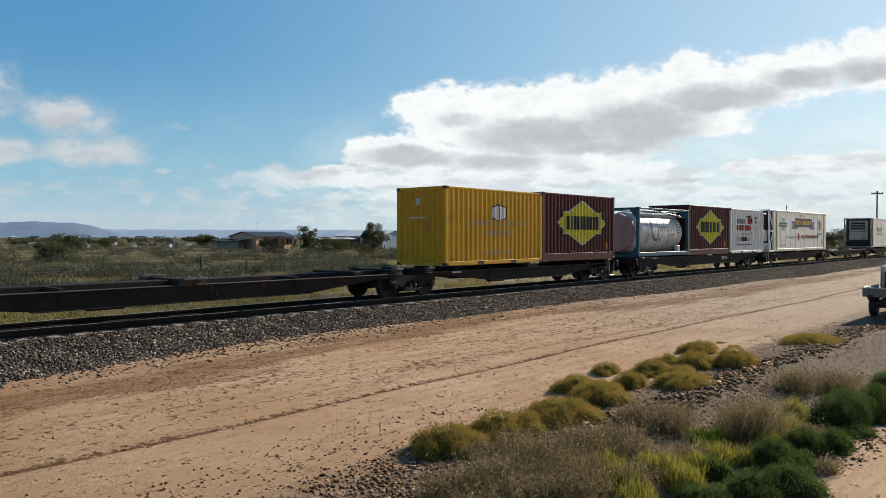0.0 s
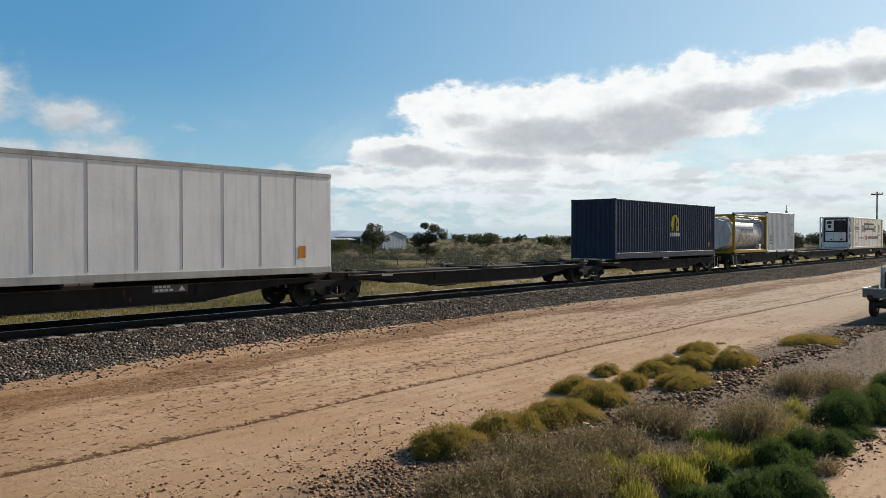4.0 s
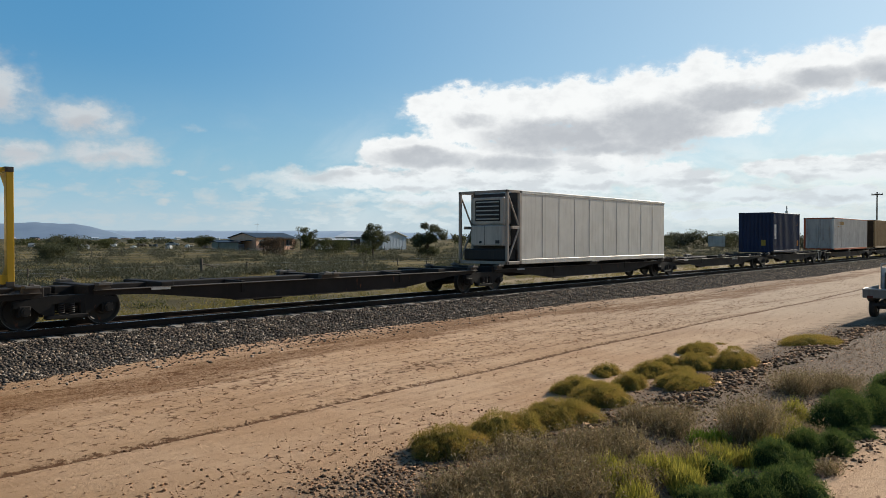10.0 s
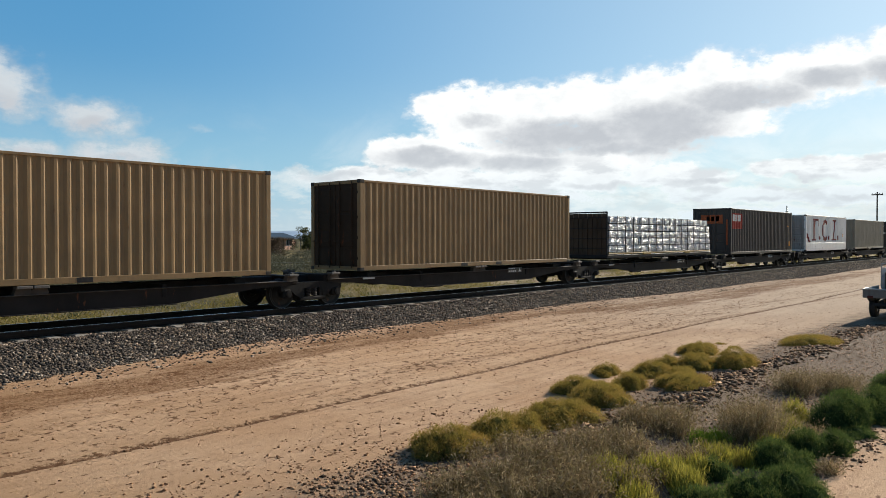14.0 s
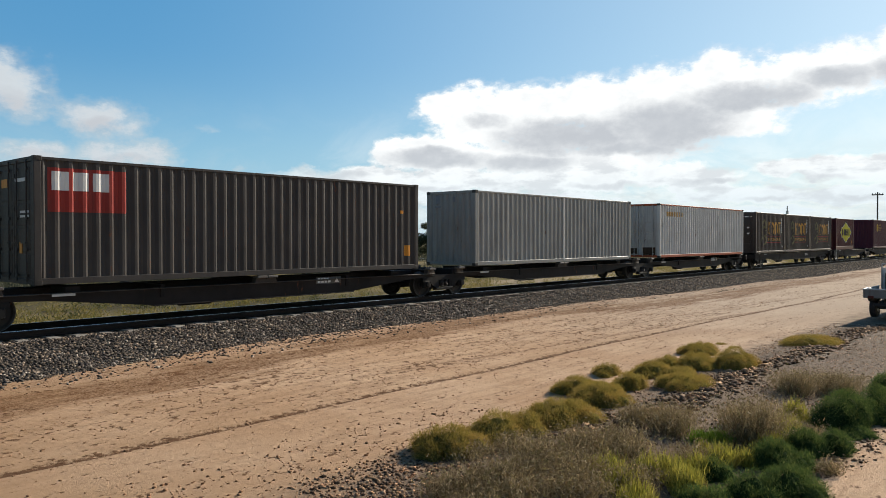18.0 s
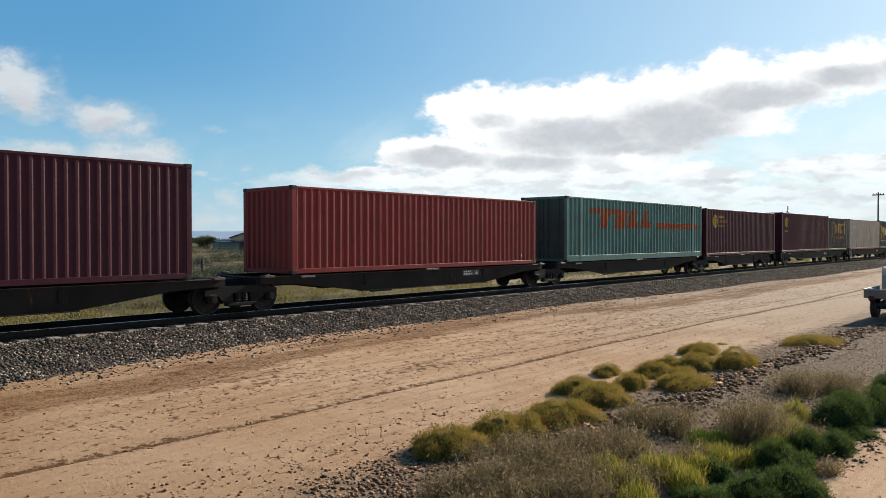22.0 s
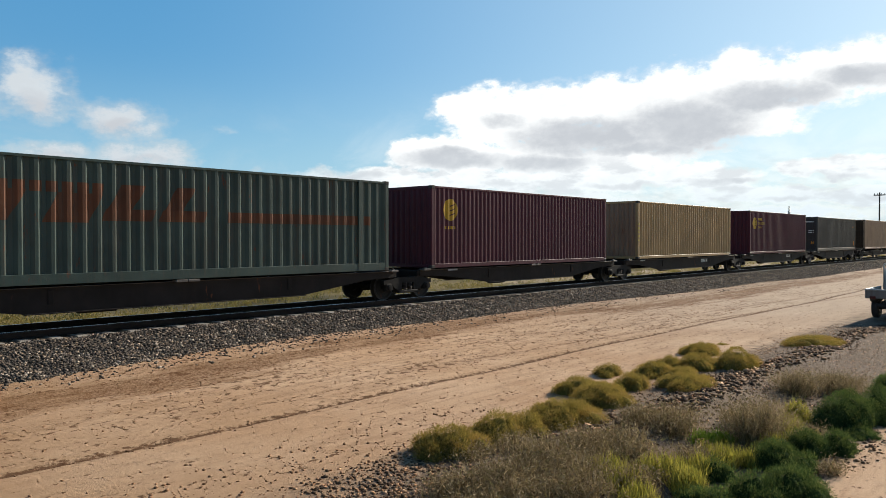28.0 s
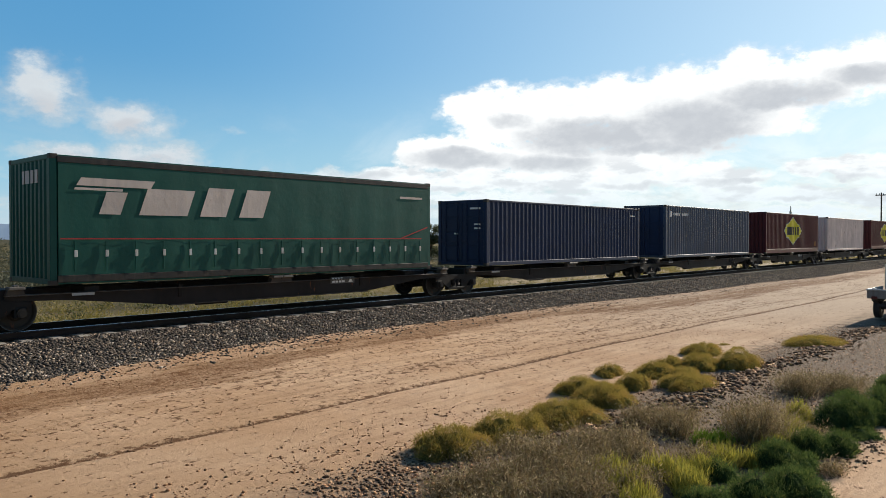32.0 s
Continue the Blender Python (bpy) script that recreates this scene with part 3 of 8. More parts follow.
    part("small_plate", Mesh().box((1.9, -1.166, st - 0.07), (2.4, -1.161, st - 0.012)), paint("dull white plate", (0.40, 0.39, 0.37), 0.6, 0.15, 0.5), w, "pale narrow plate with unreadable marks")
    for place, near in ((left, coupled_l), (right, coupled_r)):
        if place is not None:
            bogie(w, place - x0)
    for flag, xe, s in ((coupled_l, 0.0, -1), (coupled_r, L, 1)):
        if flag:
            part("end_beam", Mesh().box((xe - 0.06, -1.25, top - 0.34), (xe + 0.10, 1.25, top - 0.04), 0.02), WAGON, w)
            part("coupler", Mesh().box((min(xe, xe + s * 0.55), -0.11, top - 0.42), (max(xe, xe + s * 0.55), 0.11, top - 0.2), 0.03).box((xe + s * 0.35 - 0.12, -0.17, top - 0.45), (xe + s * 0.35 + 0.12, 0.17, top - 0.17), 0.04), BOGIE, w)
            part("step_ladder", Mesh().cyl((xe - s * 0.3, -1.22, top - 0.1), (xe - s * 0.3, -1.22, top - 0.75), 0.018, 6).cyl((xe - s * 0.75, -1.22, top - 0.1), (xe - s * 0.75, -1.22, top - 0.75), 0.018, 6).cyl((xe - s * 0.3, -1.22, top - 0.72), (xe - s * 0.75, -1.22, top - 0.72), 0.018, 6), GALV if int(u) % 3 == 0 else WAGON, w)
            if s > 0:
                part("brake_hose", hose_m, BLACK, w, "hanging black rubber brake hose", at=pose(xe, -0.45, top - 0.25, 0, 0, 4))
    w.matrix_basis = pose(x0, TRACK_Y, RAIL_Z)
    return ride(w, x0)


# packs of platforms that share bogies, and single wagons: the bogies' places along the train
PACKS = [[2.9, 18.2, 30.8], [35.6, 50.3], [54.5, 68.5, 83.7, 98.9, 114.2, 127.7], [132.5, 144.0, 159.3, 174.6, 189.4, 201.3],
         [205.4, 218.8, 234.0, 249.8, 264.9, 277.2], [280.9, 296.35, 311.8, 327.4, 343.0, 356.0], [359.8, 374.15, 389.35, 404.5, 419.75, 432.6],
         [437.2, 452.1], [456.7, 468.1, 483.75, 498.75, 514.5, 525.7], [529.95, 544.7], [549.15, 563.9], [568.7, 584.0], [588.6, 603.8],
         [608.2, 622.9, 637.5, 653.0, 668.4, 681.6], [685.3, 699.45, 714.75, 730.0, 745.4, 758.6], [761.3, 775.6, 791.0, 805.2]]
RAISED = {2.9: 0.15, 54.5: 0.10, 205.4: 0.13, 280.9: 0.16, 359.8: 0.16, 685.3: 0.15, 761.3: 0.15}
EMPTY = {2.9, 68.5, 98.9, 144.0, 174.6, 218.8, 249.8}
for p in PACKS:
    for k in range(len(p) - 1):
        a, b = p[k], p[k + 1]
        first, last = k == 0, k == len(p) - 2
        single = len(p) == 2
        x0 = a - (1.5 if first else -0.03)
        x1 = b + (2.2 if single else 1.3 if last else -0.03)
        if p[0] == 2.9 and first:
            x0 = a - 1.0
        wagon(x0, x1, a, b if last else None, first and a > 5, last, a in EMPTY, a, "flat" if single else "skeletal", RAISED.get(p[0], 0.0))


# ---- containers ----
def corrugation(x0, x1, pitch, depth, outer=0.22):
    """Breakpoints (along, inward) of a pressed steel wall between its posts."""
    depth *= 1.25
    n = max(1, round((x1 - x0) / pitch))
    p = (x1 - x0) / n
    sl_ = p * 0.27
    o = p * outer
    pts = [(x0, 0.0)]
    for i in range(n):
        a = x0 + i * p
        pts += [(a + o / 2, 0.0), (a + o / 2 + sl_, depth), (a + p - o / 2 - sl_, depth), (a + p - o / 2, 0.0)]
    pts.append((x1, 0.0))
    return pts


def depth_at(pts, x):
    for (a, d), (b, e) in zip(pts, pts[1:]):
        if a <= x <= b and b > a:
            return d + (e - d) * (x - a) / (b - a)
    return 0.0


def clip_strip(poly, lo, hi):
    for bound, keep in ((lo, lambda p: p[0] >= lo), (hi, lambda p: p[0] <= hi)):
        res = []
        for i, p in enumerate(poly):
            q = poly[(i + 1) % len(poly)]
            if keep(p):
                res.append(p)
            if keep(p) != keep(q):
                t = (bound - p[0]) / (q[0] - p[0])
                res.append((bound, p[1] + t * (q[1] - p[1])))
        poly = res
        if len(poly) < 3:
            return []
    return poly


def on_wall(polys, pts, lift=0.004, base=0.012):
    """Paint as thin sheets that follow the pressed wall: convex outlines (along, up)."""
    m = Mesh()
    flat_lift = lift
    for k, poly in enumerate(polys):
        lift = flat_lift + (0.0005 * (k % 12) if len(polys) < 60 else 0.0)
        lo, hi = min(p[0] for p in poly), max(p[0] for p in poly)
        cuts = [c for c, _ in pts if lo < c < hi]
        edges = [lo] + cuts + [hi]
        for a, b in zip(edges, edges[1:]):
            if b - a < 1e-5:
                continue
            q = clip_strip(list(poly), a, b)
            if len(q) >= 3:
                ya, yb = depth_at(pts, a + 1e-6), depth_at(pts, b - 1e-6)
                m.add([(x, base + ya + (yb - ya) * (x - a) / (b - a) - lift, z) for x, z in q], [tuple(range(len(q)))])
    return m


def rect(x0, z0, x1, z1):
    return [(x0, z0), (x1, z0), (x1, z1), (x0, z1)]


def disc(x, z, rx, rz, n=22):
    return [(x + rx * math.cos(2 * math.pi * i / n), z + rz * math.sin(2 * math.pi * i / n)) for i in range(n)]


def arc(x, z, r0, r1, a0, a1, n=14, sx=1.0):
    res = []
    for i in range(n):
        a, b = radians(a0 + (a1 - a0) * i / n), radians(a0 + (a1 - a0) * (i + 1) / n)
        res.append([(x + sx * r0 * math.cos(a), z + r0 * math.sin(a)), (x + sx * r1 * math.cos(a), z + r1 * math.sin(a)), (x + sx * r1 * math.cos(b), z + r1 * math.sin(b)), (x + sx * r0 * math.cos(b), z + r0 * math.sin(b))])
    return res


def slant(x0, z0, x1, z1, k=0.25):
    h = z1 - z0
    return [(x0, z0), (x1, z0), (x1 + k * h, z1), (x0 + k * h, z1)]


def words(text, x, z, size, width=None):
    """Triangles of plain lettering that starts at (x, z)."""
    cu = bpy.data.curves.new("letters", "FONT")
    cu.body, cu.size, cu.resolution_u = text, size, 2
    ob = bpy.data.objects.new("letters", cu)
    scene.collection.objects.link(ob)
    bpy.context.view_layer.update()
    me = bpy.data.meshes.new_from_object(ob.evaluated_get(bpy.context.evaluated_depsgraph_get()))
    bpy.data.objects.remove(ob)
    me.calc_loop_triangles()
    co = [v.co.copy() for v in me.vertices]
    tris = [[(co[i].x, co[i].y) for i in t.vertices] for t in me.loop_triangles]
    bpy.data.meshes.remove(me)
    k = 1.0
    if width and tris:
        k = width / max(p[0] for t in tris for p in t)
    return [[(x + a * k, z + b) for a, b in t] for t in tris]


CACHE = {}


def cached(key, make):
    if key not in CACHE:
        CACHE[key] = make()
    return CACHE[key]


def container(name, label, u, L, H, mat, end="plain", pitch=0.278, depth=0.036, rail_mat=None, end_mat=None, low=0.16, base=DECK_Z, pockets=False, group="containers on the train", W=2.44):
    """A freight container whose near long side faces the road; its own space starts at the near lower corner."""
    c = thing(name, label, "container", group)
    c.matrix_basis = pose(u, NEAR_Y, base)
    rail_mat, end_mat = rail_mat or mat, end_mat or mat
    key = (L, H, pitch, depth, low, W)
    pts = corrugation(0.17, L - 0.17, pitch, depth)

    def frame_mesh():
        m = Mesh()
        for x in (0.0, L - 0.16):
            for y in (0.0, W - 0.16):
                m.box((x, y, 0.10), (x + 0.16, y + 0.16, H - 0.10), 0.015)
        for y in (0.004, W - 0.064):
            m.box((0.15, y, 0.02), (L - 0.15, y + 0.06, low), 0.008)
            m.box((0.15, y, H - 0.085), (L - 0.15, y + 0.06, H - 0.02), 0.008)
        for x in (0.004, L - 0.064):
            m.box((x, 0.15, 0.02), (x + 0.06, W - 0.15, 0.14), 0.008)
            m.box((x, 0.15, H - 0.12), (x + 0.06, W - 0.15, H - 0.01), 0.008)
        return m.mesh("frame", rail_mat)

    def post_mesh():
        return Mesh().box((-0.003, -0.003, 0.10), (0.163, 0.163, H - 0.10), 0.015).mesh("corner_post", mat)

    def side_mesh():
        m = Mesh()
        for (x0, d0), (x1, d1) in zip(pts, pts[1:]):
            if x1 - x0 > 1e-5:
                m.add([(x0, 0.012 + d0, low - 0.01), (x1, 0.012 + d1, low - 0.01), (x1, 0.012 + d1, H - 0.075), (x0, 0.012 + d0, H - 0.075)], [(0, 1, 2, 3)])
        m.add([(0.16, 0.07, low), (L - 0.16, 0.07, low), (L - 0.16, 0.07, H - 0.08), (0.16, 0.07, H - 0.08)], [(3, 2, 1, 0)])
        return m.mesh("side_panel", mat)

    def end_mesh():
        m = Mesh()
        ep = corrugation(0.16, W - 0.16, 0.25, 0.045, 0.4)
        for (y0, d0), (y1, d1) in zip(ep, ep[1:]):
            if y1 - y0 > 1e-5:
                m.add([(0.012 + d0, y0, 0.13), (0.012 + d1, y1, 0.13), (0.012 + d1, y1, H - 0.11), (0.012 + d0, y0, H - 0.11)], [(3, 2, 1, 0)])
        return m.mesh("end_panel", end_mat)

    def door_mesh():
        m = Mesh().box((0.02, 0.0, 0.14), (0.06, 1.045, H - 0.12), 0.01)
        for z0, z1 in ((0.24, 0.68), (0.76, 1.24), (1.32, 1.80), (1.88, H - 0.24)):
            m.box((0.008, 0.10, z0), (0.03, 0.94, z1), 0.01)
        for z in (0.35, 1.0, 1.65, H - 0.45):
            m.box((-0.002, -0.06, z), (0.03, 0.05, z + 0.10), 0.01)
        return m.mesh("door", end_mat)

    def rod_mesh():
        m = Mesh().cyl((-0.02, 0, 0.08), (-0.02, 0, H - 0.06), 0.017, 8)
        for z in (0.18, 0.75, 1.45, H - 0.3):
            m.box((-0.035, -0.04, z), (0.01, 0.04, z + 0.07), 0.006)
        m.box((-0.05, 0.0, 0.92), (-0.025, 0.28, 0.955), 0.006)
        return m.mesh("lock_rod", end_mat, 40)

    def cast_mesh():
        return Mesh().box((0, 0, 0), (0.178, 0.162, 0.118), 0.012).box((0.05, -0.003, 0.03), (0.13, 0.002, 0.09), 0).mesh("corner_casting", CAST)

    rk, ek = rail_mat.name, end_mat.name
    part("frame", cached(("frame", key, rk), frame_mesh), rail_mat, c)
    if rail_mat is not mat:
        for x in (0.0, L - 0.16):
            part("corner_post", cached(("post", H, mat.name), post_mesh), mat, c, at=pose(x, 0, 0))
    part("side_panel", cached(("side", key, mat.name), side_mesh), mat, c)
    part("side_panel", cached(("side", key, mat.name), side_mesh), mat, c, at=pose(L, W, 0, 0, 0, 180))
    part("end_panel", cached(("end", H, W, ek), end_mesh), end_mat, c, at=pose(L, W, 0, 0, 0, 180))
    if end == "doors":
        for y in (0.165, 1.23):
            d = part("door", cached(("door", H, ek), door_mesh), end_mat, c, at=pose(0, y, 0))
            for dy in (0.22, 0.80):
                part("lock_rod", cached(("rod", H, ek), rod_mesh), end_mat, d, "upright door lock rod", at=pose(0, dy, 0))
    else:
        part("end_panel", cached(("end", H, W, ek), end_mesh), end_mat, c)
    part("roof", cached(("roof", L, H, W, mat.name), lambda: Mesh().box((0.06, 0.05, H - 0.05), (L - 0.06, W - 0.05, H - 0.025)).mesh("roof", mat)), mat, c)
    part("floor", cached(("floor", L, W), lambda: Mesh().box((0.06, 0.05, 0.06), (L - 0.06, W - 0.05, 0.14)).mesh("floor", WAGON)), WAGON, c)
    cm = cached(("cast",), cast_mesh)
    for x, y, z, t in ((-0.004, -0.004, 0, 0), (L + 0.004, W + 0.004, 0, 180), (-0.004, -0.004, H - 0.118, 0), (L + 0.004, W + 0.004, H - 0.118, 180)):
        part("corner_casting", cm, CAST, c, at=pose(x, y, z, 0, 0, t))
    for x, y, z, t in ((L - 0.174, -0.004, 0, 0), (0.174, W + 0.004, 0, 180), (L - 0.174, -0.004, H - 0.118, 0), (0.174, W + 0.004, H - 0.118, 180)):
        part("corner_casting", cm, CAST, c, at=pose(x, y, z, 0, 0, t))
    if pockets:
        for x in (L / 2 - 1.2, L / 2 + 0.85):
            # a flat black patch paints the shade inside the pocket's opening
            part("forklift_pocket", Mesh().box((x, -0.001, 0.03), (x + 0.36, 0.01, 0.145)), BLACK, c, "dark forklift pocket")
    ride(c, u)
    return c, pts


def mark(c, pts, polys, mat, name="marking", label="", lift=0.004):
    if name.endswith("_blocks"):
        big = [q for q in polys if max(v[1] for v in q) - min(v[1] for v in q) > 0.22]
        for q in big:
            part("letter_block", on_wall([q], pts, lift + 0.0006 * (polys.index(q) % 10)), mat, c, label)
        polys = [q for q in polys if q not in big]
        name = "small_lettering"
        if not polys:
            return None
    if name.endswith("s") and name != "letters" and len(polys) <= 20:
        for q in polys:
            part(name[:-1], on_wall([q], pts, lift + 0.0006 * (polys.index(q) % 10)), mat, c, label)
        return None
    return part(name, on_wall(polys, pts, lift), mat, c, label)


def end_bars(c, mat, spots):
    m = Mesh()
    for y0, z0, y1, z1 in spots:
        m.box((-0.004, y0, z0), (0.006, y1, z1))
    part("end_marking", m, mat, c)


def code_marks(c, pts, L, H, mat):
    """The small upright code near the far end of the wall."""
    polys = [rect(L - 0.62, H - 0.42 - 0.12 * i, L - 0.54, H - 0.34 - 0.12 * i) for i in range(9)]
    mark(c, pts, polys, mat, "code_marking")

# ---- the loads, from the head of the view backwards ----
YEL = paint("yellow container paint", (0.62, 0.33, 0.012), 0.5, 0.08, 0.25, rust=0.12)
MAROON = paint("maroon container paint", (0.070, 0.0085, 0.012), 0.6, 0.12, 0.25, (0.05, 0.03, 0.028), rust=0.05)
WHITE_C = paint("white container paint", (0.78, 0.77, 0.75), 0.5, 0.05, 0.24, rust=0.2)
WHITE_R = paint("white insulated panel", (0.83, 0.83, 0.82), 0.42, 0.04, 0.16, rust=0.0, bump=0.002)
DUSTY_R = paint("dusty white insulated panel", (0.60, 0.58, 0.53), 0.5, 0.06, 0.3, (0.22, 0.18, 0.14), bump=0.002)
PINKW = paint("faded off-white container paint", (0.62, 0.52, 0.49), 0.55, 0.08, 0.35, rust=0.2)
SILVERW = paint("grey-white container paint", (0.55, 0.54, 0.51), 0.5, 0.08, 0.4, rust=0.2)
NAVY = paint("navy container paint", (0.008, 0.020, 0.060), 0.6, 0.12, 0.2, (0.02, 0.022, 0.026))
DKBLUE = paint("dark blue container paint", (0.010, 0.030, 0.068), 0.6, 0.12, 0.25, (0.03, 0.03, 0.03))
BLUE = paint("blue container paint", (0.010, 0.082, 0.21), 0.6, 0.12, 0.25, (0.03, 0.04, 0.05))
GOLD = paint("mustard container paint", (0.37, 0.25, 0.12), 0.55, 0.10, 0.40, rust=0.08)
PINKTAN = paint("pinkish tan container paint", (0.30, 0.205, 0.135), 0.55, 0.10, 0.4, rust=0.1)
OCHRE = paint("dull ochre container paint", (0.28, 0.182, 0.088), 0.55, 0.10, 0.40, rust=0.08)
TAN = paint("tan container paint", (0.27, 0.18, 0.12), 0.6, 0.10, 0.45, rust=0.1)
# grime plus the shade of ends facing away from the sun, in one colour
BROWNEND = paint("grimy shade-darkened brown door paint", (0.050, 0.034, 0.023), 0.75, 0.2, 0.5, (0.03, 0.022, 0.016), rust=0.3, spec=0.12)
DARKC = paint("dark charcoal container paint", (0.052, 0.046, 0.043), 0.6, 0.15, 0.35, rust=0.15)
GREYC = paint("weathered grey container paint", (0.27, 0.245, 0.195), 0.55, 0.08, 0.4, rust=0.15)
BLACKBROWN = paint("black-brown container paint", (0.056, 0.042, 0.036), 0.55, 0.15, 0.35, (0.03, 0.022, 0.018))
WINE = paint("wine red container paint", (0.064, 0.010, 0.023), 0.6, 0.10, 0.25, (0.05, 0.03, 0.035), rust=0.04)
REDC = paint("brick red container paint", (0.245, 0.028, 0.028), 0.5, 0.08, 0.3, rust=0.1)
TEAL = paint("faded teal container paint", (0.088, 0.205, 0.188), 0.6, 0.12, 0.4, rust=0.15)
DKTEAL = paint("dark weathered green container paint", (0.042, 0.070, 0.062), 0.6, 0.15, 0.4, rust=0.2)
GREEN = paint("green container paint", (0.014, 0.060, 0.020), 0.5, 0.12, 0.3)
LIME = paint("bright green container paint", (0.045, 0.14, 0.025), 0.55, 0.12, 0.3)
BEIGE = paint("beige-white container paint", (0.54, 0.47, 0.385), 0.55, 0.08, 0.5, (0.16, 0.115, 0.08), rust=0.3)
ORANGE_R = paint("orange-red container rail", (0.36, 0.075, 0.025), 0.6, 0.15, 0.35, rust=0.3)
CURTAIN = paint("green curtain tarpaulin", (0.003, 0.066, 0.052), 0.5, 0.08, 0.10, (0.03, 0.05, 0.04), bump=0.003, spec=0.25)
FADED_RED = paint("faded orange-red lettering paint", (0.34, 0.075, 0.02), 0.6, 0.15, 0.3)
GHOST = paint("faded ghost lettering", (0.48, 0.30, 0.10), 0.6, 0.1, 0.3)
TANKW = paint("white tank shell", (0.72, 0.71, 0.69), 0.38, 0.06, 0.6, (0.20, 0.17, 0.14), bump=0.002)
TANKPINK = paint("pinkish tank end paint", (0.50, 0.36, 0.36), 0.5, 0.08, 0.4)
TEALFRAME = paint("blue-green tank frame", (0.035, 0.13, 0.19), 0.5, 0.1, 0.3)
YELFRAME = paint("yellow tank frame", (0.42, 0.26, 0.012), 0.55, 0.12, 0.4, rust=0.2)


def star_sign(c, pts, x, z, s=1.0):
    """The yellow star-shaped sign with dark blocks."""
    def shape(k):
        w, h = 1.58 * s, 0.46 * s
        g = k
        return [rect(x - w - g, z - h - g, x + w + g, z + h + g),
                [(x - 1.16 * s - g, z + h + g), (x + 1.16 * s + g, z + h + g), (x, z + 0.97 * s + g * 1.3)],
                [(x - 1.16 * s - g, z - h - g), (x, z - 0.97 * s - g * 1.3), (x + 1.16 * s + g, z - h - g)],
                [(x - w - g, z - 0.26 * s - g), (x - w - g, z + 0.26 * s + g), (x - 2.0 * s - g * 2, z)],
                [(x + w + g, z - 0.26 * s - g), (x + 2.0 * s + g * 2, z), (x + w + g, z + 0.26 * s + g)]]
    mark(c, pts, shape(0.08), DARK_MARK, "sign_border", "dark edge of the sign", 0.004)
    mark(c, pts, shape(0.03), WHITE_MARK, "sign_outline", "thin white outline of the sign", 0.0055)
    mark(c, pts, shape(0.0), YELLOW_MARK, "sign", "yellow star-shaped sign", 0.0085)
    blocks = []
    wx = [0.36, 0.16, 0.46, 0.38, 0.46, 0.46]
    px = x - 1.38 * s
    for w in wx:
        blocks.append(rect(px, z - 0.30 * s, px + w * s, z + 0.30 * s))
        px += w * s * 1.13 + 0.045 * s
    mark(c, pts, blocks, DARK_MARK, "sign_blocks", "dark blocks on the sign", 0.0115)
    end = max(p[0] for p in pts)
    mark(c, pts, [rect(end - 0.62, 0.45, end - 0.42, 0.80)], ORANGE_MARK, "stickers")


def crest(c, pts, x, z):
    """Row of gold shapes over a lettered line, beside a worn curling emblem."""
    w = 0.0
    polys = []
    for k, bw in enumerate((0.66, 0.58, 0.66, 0.46)):
        polys.append(rect(x + w, z, x + w + bw * 0.30, z + 0.88))
        if k == 0:
            polys.append(slant(x + w + bw * 0.34, z + 0.42, x + w + bw * 0.58, z + 0.86, 0.35))
            polys.append(slant(x + w + bw * 0.52, z, x + w + bw * 0.78, z + 0.42, -0.4))
        elif k < 3:
            polys += arc(x + w + bw * 0.50, z + 0.42, 0.27, 0.44, -70, 120, 9, 0.72)
        else:
            polys.append(rect(x + w - 0.20, z + 0.77, x + w + 0.46, z + 0.88))
        w += bw + 0.16
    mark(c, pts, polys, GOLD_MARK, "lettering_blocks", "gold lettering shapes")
    mark(c, pts, [rect(x - 0.35, z - 0.14, x + 2.9, z - 0.11), rect(x - 0.35, z - 0.58, x + 2.9, z - 0.55)], RED_MARK, "red_lines")
    mark(c, pts, words("MOVING & STORAGE", x + 0.02, z - 0.45, 0.30, 2.7), GOLD_MARK, "lettering", "gold lettering")
    olive = paint("worn olive drawing", (0.17, 0.155, 0.075), 0.6, 0.3, 0.6, (0.04, 0.03, 0.025))
    curl = arc(x - 0.62, z + 0.62, 0.26, 0.40, -40, 200, 9) + arc(x - 0.70, z + 0.10, 0.34, 0.50, 60, 270, 9, 0.85) + arc(x - 0.55, z - 0.38, 0.22, 0.36, -120, 110, 9)
    curl += arc(x - 0.95, z - 0.45, 0.20, 0.30, 0, 190, 7) + arc(x - 0.35, z + 0.12, 0.12, 0.20, -90, 180, 7)
    mark(c, pts, curl, olive, "crest", "worn olive curling emblem", 0.005)
    end = max(p[0] for p in pts)
    mark(c, pts, words("A", 0.42, 0.38, 0.2) + words("B", end - 0.42, 0.38, 0.2), WHITE_MARK, "letters")
    code_marks(c, pts, end, 2.80, WHITE_MARK)


def moon(c, pts, x, z):
    mark(c, pts, [disc(x, z, 0.52, 0.52)], YELLOW_MARK, "round_sign", "yellow disc", 0.004)
    mark(c, pts, [[(x - 0.30, z - 0.5), (x + 0.12, z - 0.5), (x + 0.02, z + 0.42), (x - 0.10, z + 0.46), (x - 0.16, z + 0.1)], [(x + 0.05, z + 0.38), (x + 0.36, z + 0.02), (x + 0.3, z - 0.1), (x + 0.02, z + 0.2)]], DARK_MARK, "silhouette", "dark shape on the disc", 0.007)
    mark(c, pts, [rect(x - 0.68, z - 0.72, x + 0.68, z - 0.36)], DKBLUE, "band", "", 0.009)
    mark(c, pts, [rect(x - 0.60 + i * 0.135, z - 0.64, x - 0.51 + i * 0.135, z - 0.44) for i in range(9)], WHITE_MARK, "lettering_blocks", "white blocks", 0.012)


